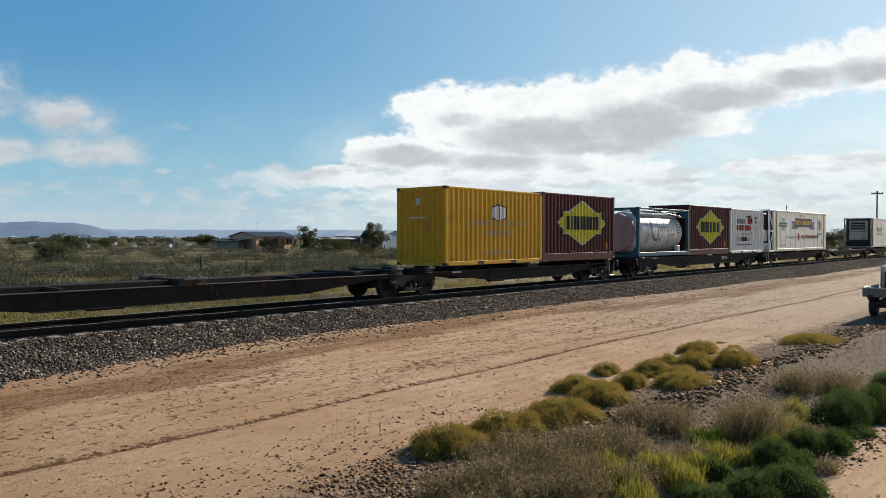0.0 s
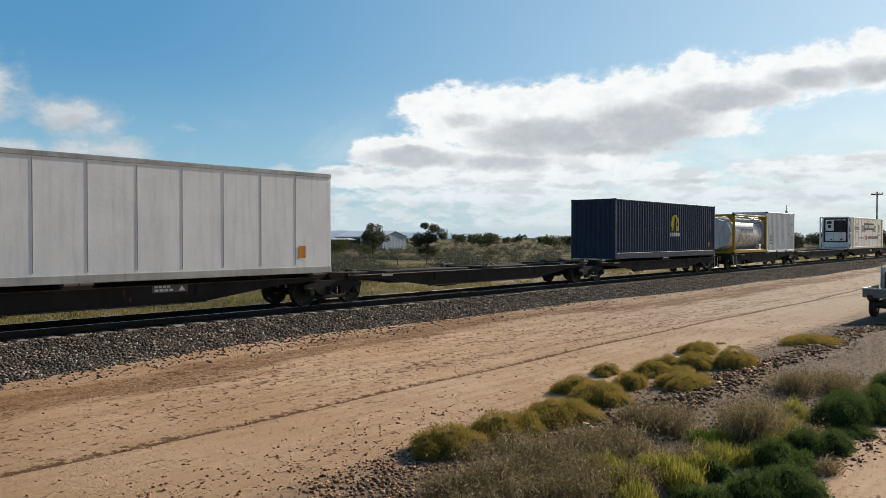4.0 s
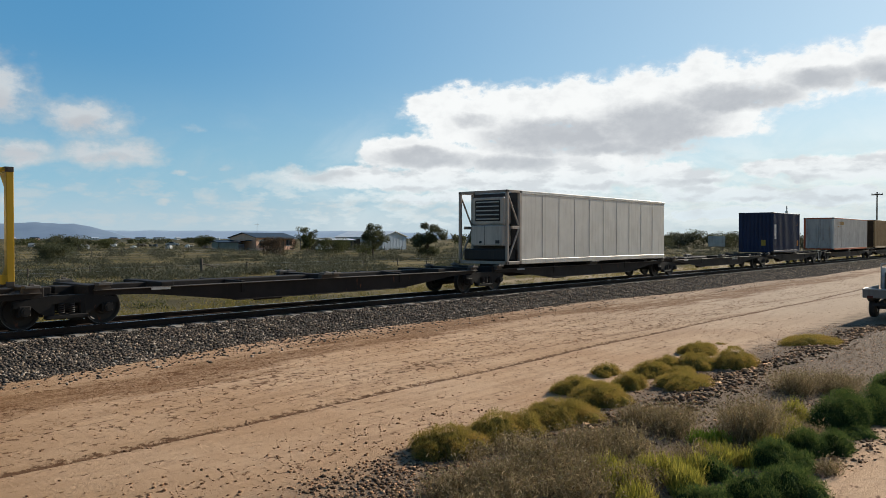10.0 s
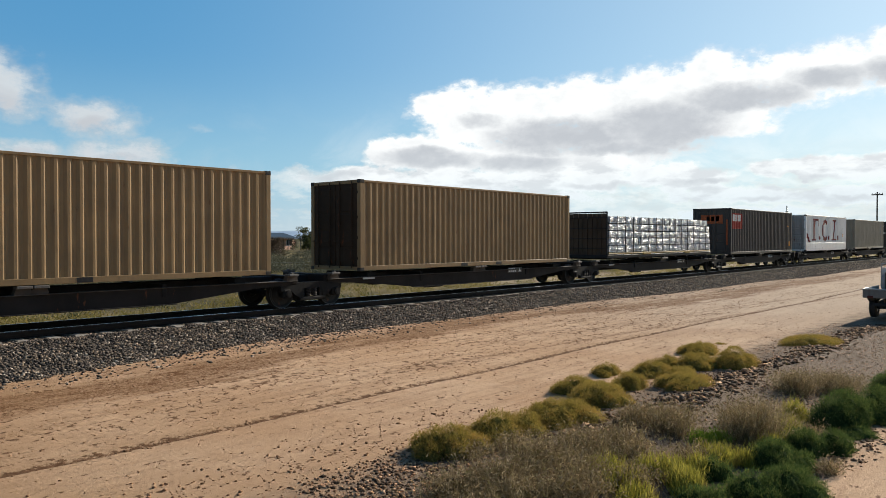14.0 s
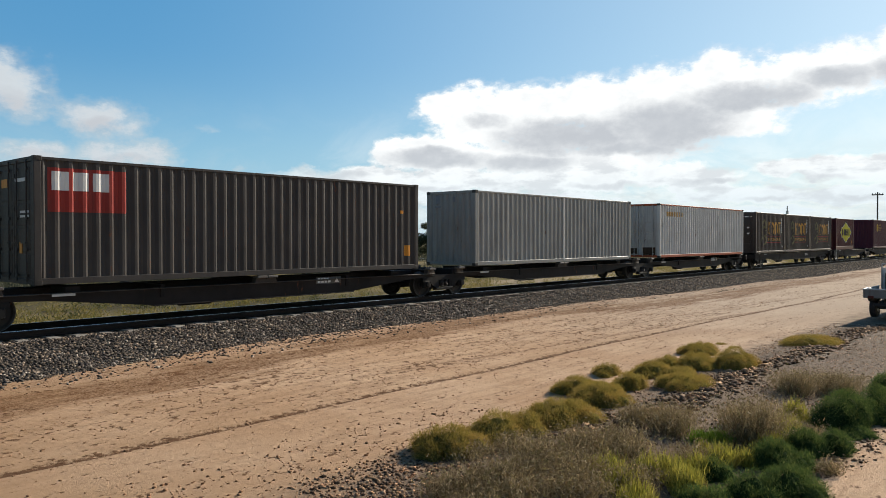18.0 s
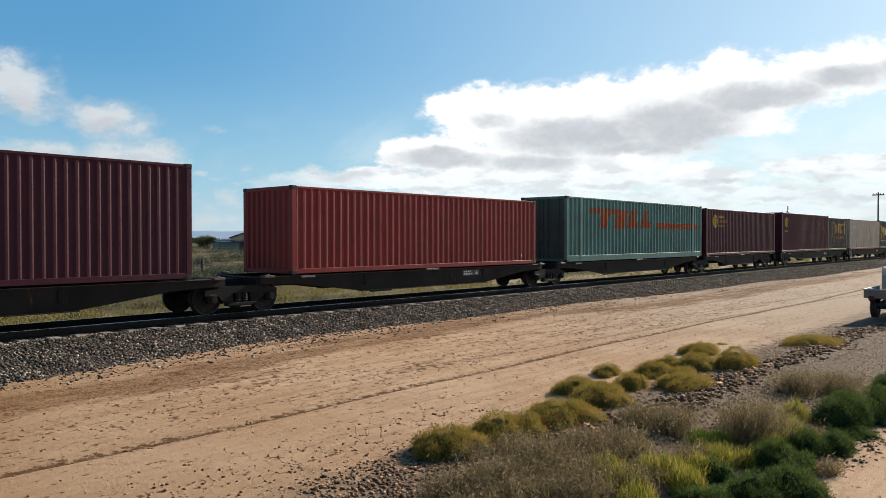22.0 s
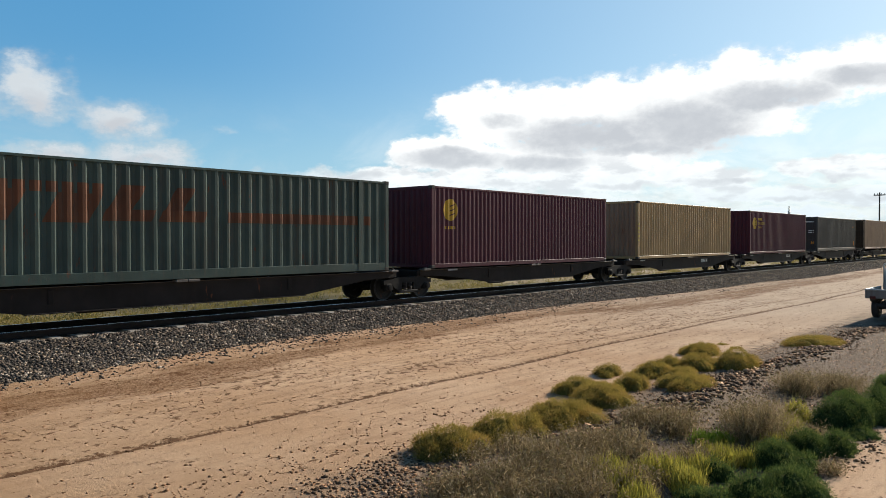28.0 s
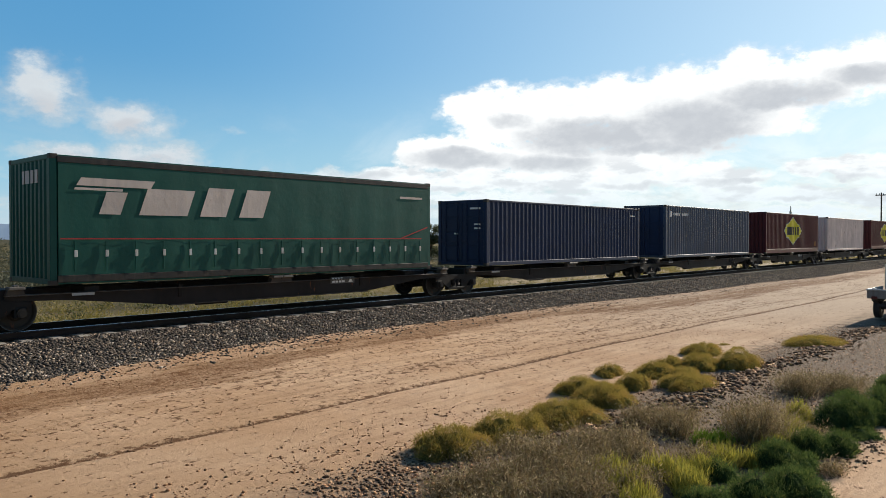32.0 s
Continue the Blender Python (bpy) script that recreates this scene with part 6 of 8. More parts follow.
def curtain_box(u, L=12.3, H=2.92, W=2.5):
    c, p = container("curtain_container", "dark green curtain-sided container with pale block shapes", u, L, H, CURTAIN, W=W)
    cur = Mesh()
    n = 60
    vs = []
    for i in range(n + 1):
        x = 0.17 + (L - 0.34) * i / n
        w = 0.010 * math.sin(i * 1.3) + 0.008 * math.sin(i * 0.37)
        vs += [(x, -0.012, 0.22), (x, -0.03 + w, 0.6), (x, -0.022 + w * 0.4, 1.5), (x, -0.02, H - 0.17)]
    cur.add(vs, [(i * 4 + j, (i + 1) * 4 + j, (i + 1) * 4 + j + 1, i * 4 + j + 1) for i in range(n) for j in range(3)])
    part("curtain", cur, CURTAIN, c, "dark green tarpaulin curtain", smooth=60)
    part("curtain_rail", Mesh().box((0.15, -0.03, H - 0.19), (L - 0.15, 0.01, H - 0.05), 0.01).box((0.15, -0.03, 0.06), (L - 0.15, 0.01, 0.22), 0.01), paint("dark curtain rail", (0.02, 0.02, 0.02), 0.5), c)
    fl_ = [(0, 0.0), (20, 0.0)]
    rail = on_wall([rect(0.2, 1.02, L - 0.5, 1.05), [(L - 1.4, 1.05), (L - 0.2, 1.40), (L - 0.2, 1.44), (L - 1.5, 1.05)]], fl_, 0.062)
    part("red_line", rail, RED_MARK, c, "thin red line")
    pale = paint("pale grey-pink lettering", (0.50, 0.44, 0.40), 0.5, 0.06, 0.2)
    z = 1.62
    polys = [slant(0.55, z + 0.62, 2.3, z + 0.80, 0.6), slant(0.5, z + 0.52, 1.6, z + 0.575, 0.4), slant(1.05, z - 0.02, 1.55, z + 0.50, 0.35), slant(2.0, z - 0.02, 3.25, z + 0.62, 0.35),
             slant(3.6, z - 0.02, 4.35, z + 0.72, 0.35), slant(4.75, z - 0.02, 5.5, z + 0.72, 0.35)]
    for q in polys:
        part("letter_block", on_wall([q], fl_, 0.05), pale, c, "pale lettering shape")
    part("code_marking", on_wall([rect(L - 1.5, 2.34, L - 0.45, 2.41)], fl_, 0.05), pale, c)
    for i in range(17):
        x = 0.5 + i * 0.70
        b = part("buckle_strap", Mesh().box((x, -0.062, 0.30), (x + 0.045, -0.045, 0.98)), CURTAIN, c)
        part("buckle", Mesh().box((x - 0.015, -0.075, 0.62), (x + 0.06, -0.055, 0.78), 0.008), GALV, b, "metal buckle")
    end_bars(c, pale, [(1.5, 2.3, 1.62, 2.6), (1.2, 2.3, 1.42, 2.6), (0.95, 2.3, 1.1, 2.6), (0.7, 2.3, 0.85, 2.6)])


curtain_box(700.9)
c, p = container("container", "navy corrugated steel container with door stencils", 716.3, 12.19, 2.52, NAVY, "doors")
end_bars(c, WHITE_MARK, [(0.3, 2.15, 0.8, 2.22), (0.3, 1.4, 0.6, 1.46), (0.3, 1.55, 0.6, 1.61), (1.4, 1.2, 1.6, 1.26)])
mark(c, p, [rect(11.3, 2.1, 11.7, 2.16)], WHITE_MARK, "code_marking")
c, p = container("container", "slate blue corrugated container with small white lettering", 731.45, 12.19, 2.82, paint("slate blue container paint", (0.055, 0.075, 0.115), 0.55, 0.12, 0.4), "doors", end_mat=NAVY)
mark(c, p, [rect(0.5, 2.2, 0.75, 2.5)] + [rect(0.95 + 0.22 * i, 2.28, 1.1 + 0.22 * i, 2.42) for i in range(9)], WHITE_MARK, "lettering_blocks")
c, p = container("container", "maroon corrugated container with yellow star sign", 746.85, 12.19, 2.86, MAROON, low=0.3)
star_sign(c, p, 5.9, 1.6)
c, p = container("container", "white corrugated steel container", 761.8, 12.1, 2.82, PINKW)
c, p = container("container", "maroon corrugated container with yellow star sign", 777.2, 12.1, 2.86, MAROON, low=0.3)
star_sign(c, p, 5.9, 1.6)
c, p = container("container", "mustard corrugated steel container", 792.6, 12.1, 2.86, GOLD)

# ---- sky with drifting clouds ----
def cloud_material():
    N = Nodes("broken cumulus cloud")
    tc = N.n("TexCoord").outputs["Object"]
    sep = N.n("SeparateXYZ")
    N.put(sep.inputs[0], tc)
    x, y, z = sep.outputs
    az = N.math("MULTIPLY", N.math("ARCTAN2", x, y), 57.29578)
    el = N.math("MULTIPLY", N.math("ARCTAN2", z, N.math("SQRT", N.math("ADD", N.math("MULTIPLY", x, x), N.math("MULTIPLY", y, y)))), 57.29578)
    comb = N.n("CombineXYZ")
    N.put(comb.inputs[0], az)
    N.put(comb.inputs[1], N.math("MULTIPLY", el, 1.5))
    flat = comb.outputs[0]
    puff = N.noise(flat, 0.42, 9.0, 0.60)
    curl = N.noise(flat, 1.1, 6.0, 0.62)
    wisp = N.noise(flat, 0.13, 5.0, 0.62, 0.6)
    warp_a = N.math("MULTIPLY_ADD", N.math("SUBTRACT", N.noise(flat, 0.30, 4.0), 0.5), 3.0, N.math("SUBTRACT", az, 0.7))
    warp_e = N.math("MULTIPLY_ADD", N.math("SUBTRACT", N.noise(flat, 0.37, 5.0), 0.5), 1.6, el)
    # azimuth and height of the centre, half width and half height in degrees, weight
    bank = [(49.6, 9.6, 4.5, 2.1, 1), (53.9, 9.6, 5.1, 2.4, 1), (59.0, 9.7, 5.3, 2.5, 1), (63.9, 9.6, 5.4, 3.2, 1), (68.2, 10.7, 4.4, 2.9, 1), (72.6, 10.7, 4.1, 2.3, 1), (76.0, 11.3, 3.6, 2.1, 1), (79.9, 11.6, 3.3, 2.2, 1), (63.1, 7.6, 6.2, 2.0, 1), (69.3, 8.5, 4.0, 1.6, 1), (82.9, 10.9, 3.1, 2.4, 1)]
    lower = [(50.5, 7.9, 4.2, 1.3, 1), (56.0, 7.4, 5.0, 1.4, 1), (44.8, 6.5, 3.5, 1.6, 1), (48.3, 6.3, 4.8, 1.7, 1), (53.5, 6.1, 6.3, 1.8, 1), (59.0, 5.8, 6.1, 1.6, 1), (37.1, 4.5, 3.6, 1.0, 0.9), (42.2, 4.6, 5.6, 1.0, 0.95), (48.3, 4.4, 6.5, 1.1, 1), (56.9, 4.3, 8.2, 1.2, 1), (65.1, 4.4, 5.7, 1.1, 1), (71.9, 4.8, 2.5, 0.9, 0.9), (75.4, 4.7, 3.6, 1.1, 1), (79.0, 4.7, 2.8, 1.2, 1), (76.1, 2.9, 5.4, 0.9, 0.95), (69.0, 3.1, 5.8, 0.8, 0.9), (52.6, 3.0, 14.4, 0.9, 0.7), (69.0, 1.7, 13.4, 0.8, 0.7)]
    single = [(17.6, 9.9, 3.0, 2.6, 1.1), (17.1, 11.3, 1.7, 1.3, 1), (23.0, 8.2, 3.8, 1.7, 1.05), (18.7, 5.7, 4.0, 1.1, 0.95), (24.5, 6.0, 4.1, 1.5, 1.05), (18.1, 4.4, 0.8, 0.5, 0.8), (29.0, 4.6, 0.9, 0.4, 0.8), (17.8, 2.3, 2.3, 0.6, 0.65), (31.1, 3.2, 1.3, 0.7, 0.65), (28.1, 2.8, 0.9, 0.4, 0.65), (25.0, 3.9, 0.6, 0.4, 0.65), (29.8, 8.2, 2.2, 0.5, 0.35), (13.2, 9.6, 2.1, 2.1, 1), (12.3, 4.7, 2.7, 1.1, 0.9), (32.1, 5.1, 1.1, 0.6, 0.45)]
    cores = [(56.9, 7.6, 6.4, 1.6, 1), (64.3, 8.1, 5.4, 2.2, 1.05), (70.0, 9.9, 5.0, 1.2, 1), (75.4, 10.8, 3.3, 0.9, 0.9), (79.3, 11.0, 2.7, 0.9, 0.9), (50.9, 8.9, 3.0, 0.8, 0.45), (61.9, 6.7, 6.3, 0.7, 0.9), (47.0, 6.1, 4.6, 0.9, 0.9), (53.9, 5.7, 5.1, 0.9, 0.85), (39.6, 4.7, 3.4, 0.5, 0.6), (67.0, 4.1, 3.8, 0.4, 0.6), (74.4, 4.2, 2.9, 0.4, 0.6), (76.8, 2.7, 2.6, 0.3, 0.55)]
    feet = [(17.5, 9.0, 1.8, 1.2, 0.6), (22.4, 7.8, 2.2, 0.7, 0.75), (18.8, 5.5, 2.6, 0.5, 0.65), (24.2, 5.6, 2.6, 0.5, 0.6), (60.2, 3.9, 4.9, 0.4, 0.5), (46.5, 3.8, 4.3, 0.3, 0.5), (70.8, 2.8, 2.9, 0.3, 0.45)]

    def field(a, e, blobs, soft):
        cv = N.n("CombineXYZ")
        N.put(cv.inputs[0], a)
        N.put(cv.inputs[1], e)
        best = None
        for ca, ce, ra, re, w in blobs:
            s = N.n("VectorMath", op="SUBTRACT")
            N.put(s.inputs[0], cv.outputs[0])
            s.inputs[1].default_value = (ca, ce, 0)
            m = N.n("VectorMath", op="MULTIPLY")
            N.put(m.inputs[0], s.outputs[0])
            m.inputs[1].default_value = (1 / ra, 1 / re, 0)
            d = N.n("VectorMath", op="DOT_PRODUCT")
            N.put(d.inputs[0], m.outputs[0])
            N.put(d.inputs[1], m.outputs[0])
            v = N.math("SUBTRACT", w, d.outputs["Value"])
            best = v if best is None else N.math("SMOOTH_MAX", best, v, soft)
        return best

    body = field(warp_a, warp_e, bank + lower + single, 0.25)
    bumps = N.math("ADD", N.math("MULTIPLY", N.math("SUBTRACT", puff, 0.5), 2.0), N.math("MULTIPLY", N.math("SUBTRACT", curl, 0.5), 0.7))
    dens = N.math("ADD", body, bumps)
    crisp = N.step(az, 30.0, 44.0)
    alpha = N.step(dens, -0.20, 0.55)
    thin = N.step(dens, -0.15, 1.15)
    alpha = N.math("ADD", thin, N.math("MULTIPLY", crisp, N.math("SUBTRACT", alpha, thin)))
    veil = N.math("MULTIPLY", N.math("MULTIPLY", N.step(wisp, 0.42, 0.7), N.math("SUBTRACT", 1.0, N.step(el, 4.0, 12.0))), N.math("MULTIPLY_ADD", N.step(az, 25.0, 60.0), 0.5, 0.25))
    haze = N.math("MULTIPLY_ADD", N.math("SUBTRACT", 1.0, N.step(el, 0.5, 13.0)), 0.42, 0.50)
    flat2 = N.n("CombineXYZ")
    N.put(flat2.inputs[0], az)
    N.put(flat2.inputs[1], N.math("MULTIPLY", el, 2.6))
    small = N.noise(flat2.outputs[0], 0.42, 7.0, 0.58)
    rows = N.math("MULTIPLY", N.step(el, 0.3, 1.2), N.math("SUBTRACT", 1.0, N.step(el, 3.4, 5.5)))
    side = N.step(az, 22.0, 55.0)
    scat = N.math("MULTIPLY", N.step(N.math("MULTIPLY_ADD", side, 0.10, N.math("ADD", small, 0.035)), 0.49, 0.72), rows)
    alpha = N.math("MAXIMUM", alpha, N.math("MULTIPLY", scat, N.math("MULTIPLY_ADD", side, 0.25, 0.58)))
    cover = N.math("MAXIMUM", alpha, N.math("MULTIPLY", veil, 0.8))
    alpha = N.math("MAXIMUM", cover, haze)
    glare = N.step(az, 60.0, 84.0)
    dark = field(warp_a, warp_e, cores + feet, 0.3)
    shade = N.step(N.math("ADD", dark, N.math("MULTIPLY", bumps, 0.42)), -0.35, 0.95)
    shade = N.math("MULTIPLY", shade, N.math("MULTIPLY_ADD", puff, 0.6, 0.66), clamp=True)
    dapple = N.math("MULTIPLY", N.math("MULTIPLY", N.step(puff, 0.42, 0.66), N.step(dens, 0.25, 1.0)), 0.22)
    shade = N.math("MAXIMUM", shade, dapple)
    low = N.mix(N.step(az, 30.0, 72.0), (0.29, 0.545, 0.72), (0.60, 0.78, 0.87))
    high = N.mix(N.step(az, 22.0, 84.0), (0.105, 0.385, 0.71), (0.66, 0.87, 0.99))
    low = N.mix(N.math("MULTIPLY", N.math("SUBTRACT", 1.0, N.step(el, 0.5, 4.5)), 0.72), low, (0.52, 0.64, 0.72))
    low = N.mix(N.step(el, 3.0, 14.0), low, high)
    pale = N.mix(N.math("SUBTRACT", 1.0, N.step(el, 1.0, 7.0)), (0.98, 1.0, 1.0), (0.75, 0.85, 0.90))
    pale = N.mix(N.math("MULTIPLY", N.math("SUBTRACT", 1.0, N.step(az, 28.0, 44.0)), 0.8), pale, (0.53, 0.595, 0.645))
    dim = N.math("MULTIPLY", scat, N.step(small, 0.60, 0.80))
    shade = N.math("MAXIMUM", shade, N.math("MULTIPLY", dim, 0.35))
    cells = N.noise(flat2.outputs[0], 0.26, 6.0, 0.55)
    under = N.math("MULTIPLY", N.step(cells, 0.47, 0.62), N.math("MULTIPLY", N.step(el, 0.8, 2.4), N.math("SUBTRACT", 1.0, N.step(el, 5.0, 7.5))))
    shade = N.math("MAXIMUM", shade, N.math("MULTIPLY", under, 0.62))
    grey = N.mix(N.step(el, 2.0, 8.0), (0.60, 0.65, 0.69), (0.53, 0.56, 0.60))
    col = N.mix(cover, low, N.mix(shade, pale, grey))
    em = N.n("Emission")
    N.put(em.inputs[0], col)
    em.inputs[1].default_value = 1.06
    tr = N.n("BsdfTransparent")
    mx = N.n("MixShader")
    N.put(mx.inputs[0], alpha)
    N.t.links.new(tr.outputs[0], mx.inputs[1])
    N.t.links.new(em.outputs[0], mx.inputs[2])
    N.t.links.new(mx.outputs[0], N.out.inputs[0])
    N.m.cycles.emission_sampling = "NONE"
    return N.m


CLOUD = cloud_material()
R_SKY = 4800.0
av = np.radians(np.linspace(2, 90, 45))
ev = np.radians(np.concatenate([[-0.6], np.linspace(0, 34, 24)]))
ga, ge = np.meshgrid(av, ev, indexing="ij")
dome_v = np.stack([R_SKY * np.cos(ge) * np.sin(ga), R_SKY * np.cos(ge) * np.cos(ga), R_SKY * np.sin(ge)], -1).reshape(-1, 3)
di = np.arange(len(av) - 1)[:, None] * len(ev) + np.arange(len(ev) - 1)[None, :]
dome_f = np.stack([di, di + 1, di + 1 + len(ev), di + len(ev)], -1).reshape(-1, 4)
clouds = part("backdrop_clouds", quick_mesh("backdrop_clouds", dome_v, dome_f, CLOUD), CLOUD, at=pose(0, 0, EYE_Z))
tagged(clouds, "bank of broken white and grey cumulus clouds", "clouds", kind="structure")

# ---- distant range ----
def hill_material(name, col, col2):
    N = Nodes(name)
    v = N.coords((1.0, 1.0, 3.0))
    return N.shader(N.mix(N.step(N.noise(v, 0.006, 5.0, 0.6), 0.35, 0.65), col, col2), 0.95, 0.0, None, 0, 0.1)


def ridge(name, dist, a0, a1, height, mat, label):
    n = 140
    vs, fs = [], []
    for i in range(n + 1):
        a = radians(a0 + (a1 - a0) * i / n)
        h = height(math.degrees(a)) * dist
        s, c = math.sin(a), math.cos(a)
        vs += [(dist * 0.90 * s, dist * 0.90 * c, -6), (dist * 0.97 * s, dist * 0.97 * c, h * 0.55 + 2), (dist * s, dist * c, h), (dist * 1.08 * s, dist * 1.08 * c, -6)]
    fs = [(i * 4 + j, (i + 1) * 4 + j, (i + 1) * 4 + j + 1, i * 4 + j + 1) for i in range(n) for j in range(3)]
    ob = part(name, Mesh().add(vs, fs), mat, smooth=60)
    return tagged(ob, label, "hills", kind="structure")


# the haze of distance is mixed into both hills' base colours
HILL_A = hill_material("range blue with painted haze", (0.54, 0.63, 0.73), (0.60, 0.69, 0.78))
HILL_B = hill_material("nearer hill blue with painted haze", (0.34, 0.42, 0.52), (0.39, 0.47, 0.56))
wig = lambda a, k: 0.0007 * math.sin(a * 1.9 + k) + 0.0004 * math.sin(a * 5.3 + k * 2) + 0.0002 * math.sin(a * 13 + k)
ridge("backdrop_range", 2600, -30, 60, lambda a: 0.0103 + wig(a, 0) * 0.5 - 0.0103 * max(0, (a - 42) / 12) ** 1.5, HILL_A, "low mountain range with painted blue haze")
ridge("backdrop_hill", 2350, -30, 34, lambda a: max(-0.002, (0.0188 + wig(a, 2)) * min(1.0, max(0.0, (25.5 - a) / 3.6)) ** 0.6), HILL_B, "nearer flat-topped hill with painted blue haze")


# ---- plants ----
def leaf_material(name, cols, trans=0.35, rough=0.7, warm=None):
    N = Nodes(name)
    g = N.n("NewGeometry").outputs["Random Per Island"]
    ramp = N.n("ValToRGB")
    N.put(ramp.inputs[0], g)
    e = ramp.color_ramp.elements
    e[0].color, e[1].color = (*cols[0], 1), (*cols[-1], 1)
    for i, c in enumerate(cols[1:-1]):
        q = e.new((i + 1) / (len(cols) - 1))
        q.color = (*c, 1)
    patch = N.noise(N.coords(), 2.0, 3.0)
    col = N.mix(1.0, ramp.outputs[0], N.math("MULTIPLY_ADD", patch, 0.9, 0.55), "MULTIPLY")
    if warm:
        col = N.mix(N.math("MULTIPLY", N.step(N.noise(N.coords(), 3.4, 4.0), 0.46, 0.64), 0.6), col, warm)
    p = N.n("BsdfPrincipled")
    N.put(p.inputs["Base Color"], col)
    p.inputs["Roughness"].default_value = rough
    p.inputs["Specular IOR Level"].default_value = 0.25
    t = N.n("BsdfTranslucent")
    N.put(t.inputs[0], col)
    mx = N.n("MixShader")
    mx.inputs[0].default_value = trans
    N.t.links.new(p.outputs[0], mx.inputs[1])
    N.t.links.new(t.outputs[0], mx.inputs[2])
    N.t.links.new(mx.outputs[0], N.out.inputs[0])
    return N.m


CUSHION = leaf_material("olive yellow cushion stems", [(0.17, 0.145, 0.034), (0.25, 0.20, 0.042), (0.36, 0.27, 0.06), (0.46, 0.32, 0.09)], 0.45, warm=(0.40, 0.245, 0.075))
SHRUB_G = leaf_material("dark green shrub leaves", [(0.030, 0.058, 0.018), (0.055, 0.095, 0.026), (0.10, 0.14, 0.036), (0.18, 0.20, 0.05)], 0.45)
WEED_Y = leaf_material("yellow green weed", [(0.15, 0.16, 0.03), (0.28, 0.27, 0.042), (0.50, 0.42, 0.07), (0.20, 0.19, 0.04)], 0.45, warm=(0.34, 0.27, 0.08))
LUSH = leaf_material("bright green grass", [(0.10, 0.17, 0.02), (0.17, 0.26, 0.03), (0.25, 0.33, 0.05)])
DRY = leaf_material("dry brown stems", [(0.10, 0.068, 0.038), (0.21, 0.145, 0.074), (0.54, 0.41, 0.24), (0.17, 0.145, 0.05), (0.30, 0.20, 0.10)], 0.36, warm=(0.22, 0.17, 0.085))
STRAW = leaf_material("straw grass", [(0.20, 0.16, 0.052), (0.32, 0.25, 0.085), (0.14, 0.125, 0.04), (0.25, 0.20, 0.065)])
GOLDEN = leaf_material("golden dry grass", [(0.20, 0.165, 0.045), (0.34, 0.26, 0.08), (0.12, 0.125, 0.03), (0.26, 0.20, 0.06)], 0.4)
SCRUB = leaf_material("grey green saltbush", [(0.066, 0.072, 0.046), (0.105, 0.105, 0.068), (0.075, 0.082, 0.046), (0.14, 0.13, 0.08), (0.045, 0.050, 0.030)], 0.25)
GUM = leaf_material("gum tree leaves", [(0.048, 0.056, 0.028), (0.075, 0.085, 0.042), (0.105, 0.11, 0.054), (0.15, 0.14, 0.07)])
OLIVE = leaf_material("olive bush leaves", [(0.05, 0.06, 0.022), (0.085, 0.09, 0.03), (0.12, 0.12, 0.045)])
RUSSET = leaf_material("russet bush leaves", [(0.06, 0.04, 0.025), (0.09, 0.06, 0.04), (0.12, 0.09, 0.055)])
BARK = paint("grey brown bark", (0.11, 0.085, 0.065), 0.9, 0.25, 0.3)


def blades(n, root, tip, width, r):
    """Slim triangles from root to tip, each facing its own way."""
    axis = tip - root
    side = np.cross(axis, r.normal(size=(n, 3)))
    side /= np.linalg.norm(side, axis=1, keepdims=True) + 1e-9
    v = np.stack([root - side * width[:, None], root + side * width[:, None], tip], 1).reshape(-1, 3)
    return v, np.arange(n * 3).reshape(n, 3)


def mound(rx, ry, h, lumps, r):
    """Overlapping domes: centres, radii and heights."""
    a = r.random(lumps) * 6.283
    q = np.sqrt(r.random(lumps)) * 0.74
    q[0] = 0
    s = 0.26 + 0.24 * r.random(lumps)
    s[0] = 0.56
    return np.stack([np.cos(a) * q * rx, np.sin(a) * q * ry, s * rx, s * ry, h * (1.0 - 0.52 * q) * (0.72 + 0.36 * r.random(lumps))], -1)


def skin_points(m, n, r):
    """Points and outward ways on the mound's surface."""
    k = r.integers(0, len(m), n)
    d = r.normal(size=(n, 3))
    d[:, 2] = np.abs(d[:, 2])
    d /= np.linalg.norm(d, axis=1, keepdims=True)
    p = np.stack([m[k, 0] + d[:, 0] * m[k, 2], m[k, 1] + d[:, 1] * m[k, 3], d[:, 2] * m[k, 4]], -1)
    inside = np.zeros(n, bool)
    for j, q in enumerate(m):
        inside |= (k != j) & (((p[:, 0] - q[0]) / q[2]) ** 2 + ((p[:, 1] - q[1]) / q[3]) ** 2 + (p[:, 2] / q[4]) ** 2 < 0.9)
    return p[~inside], d[~inside]


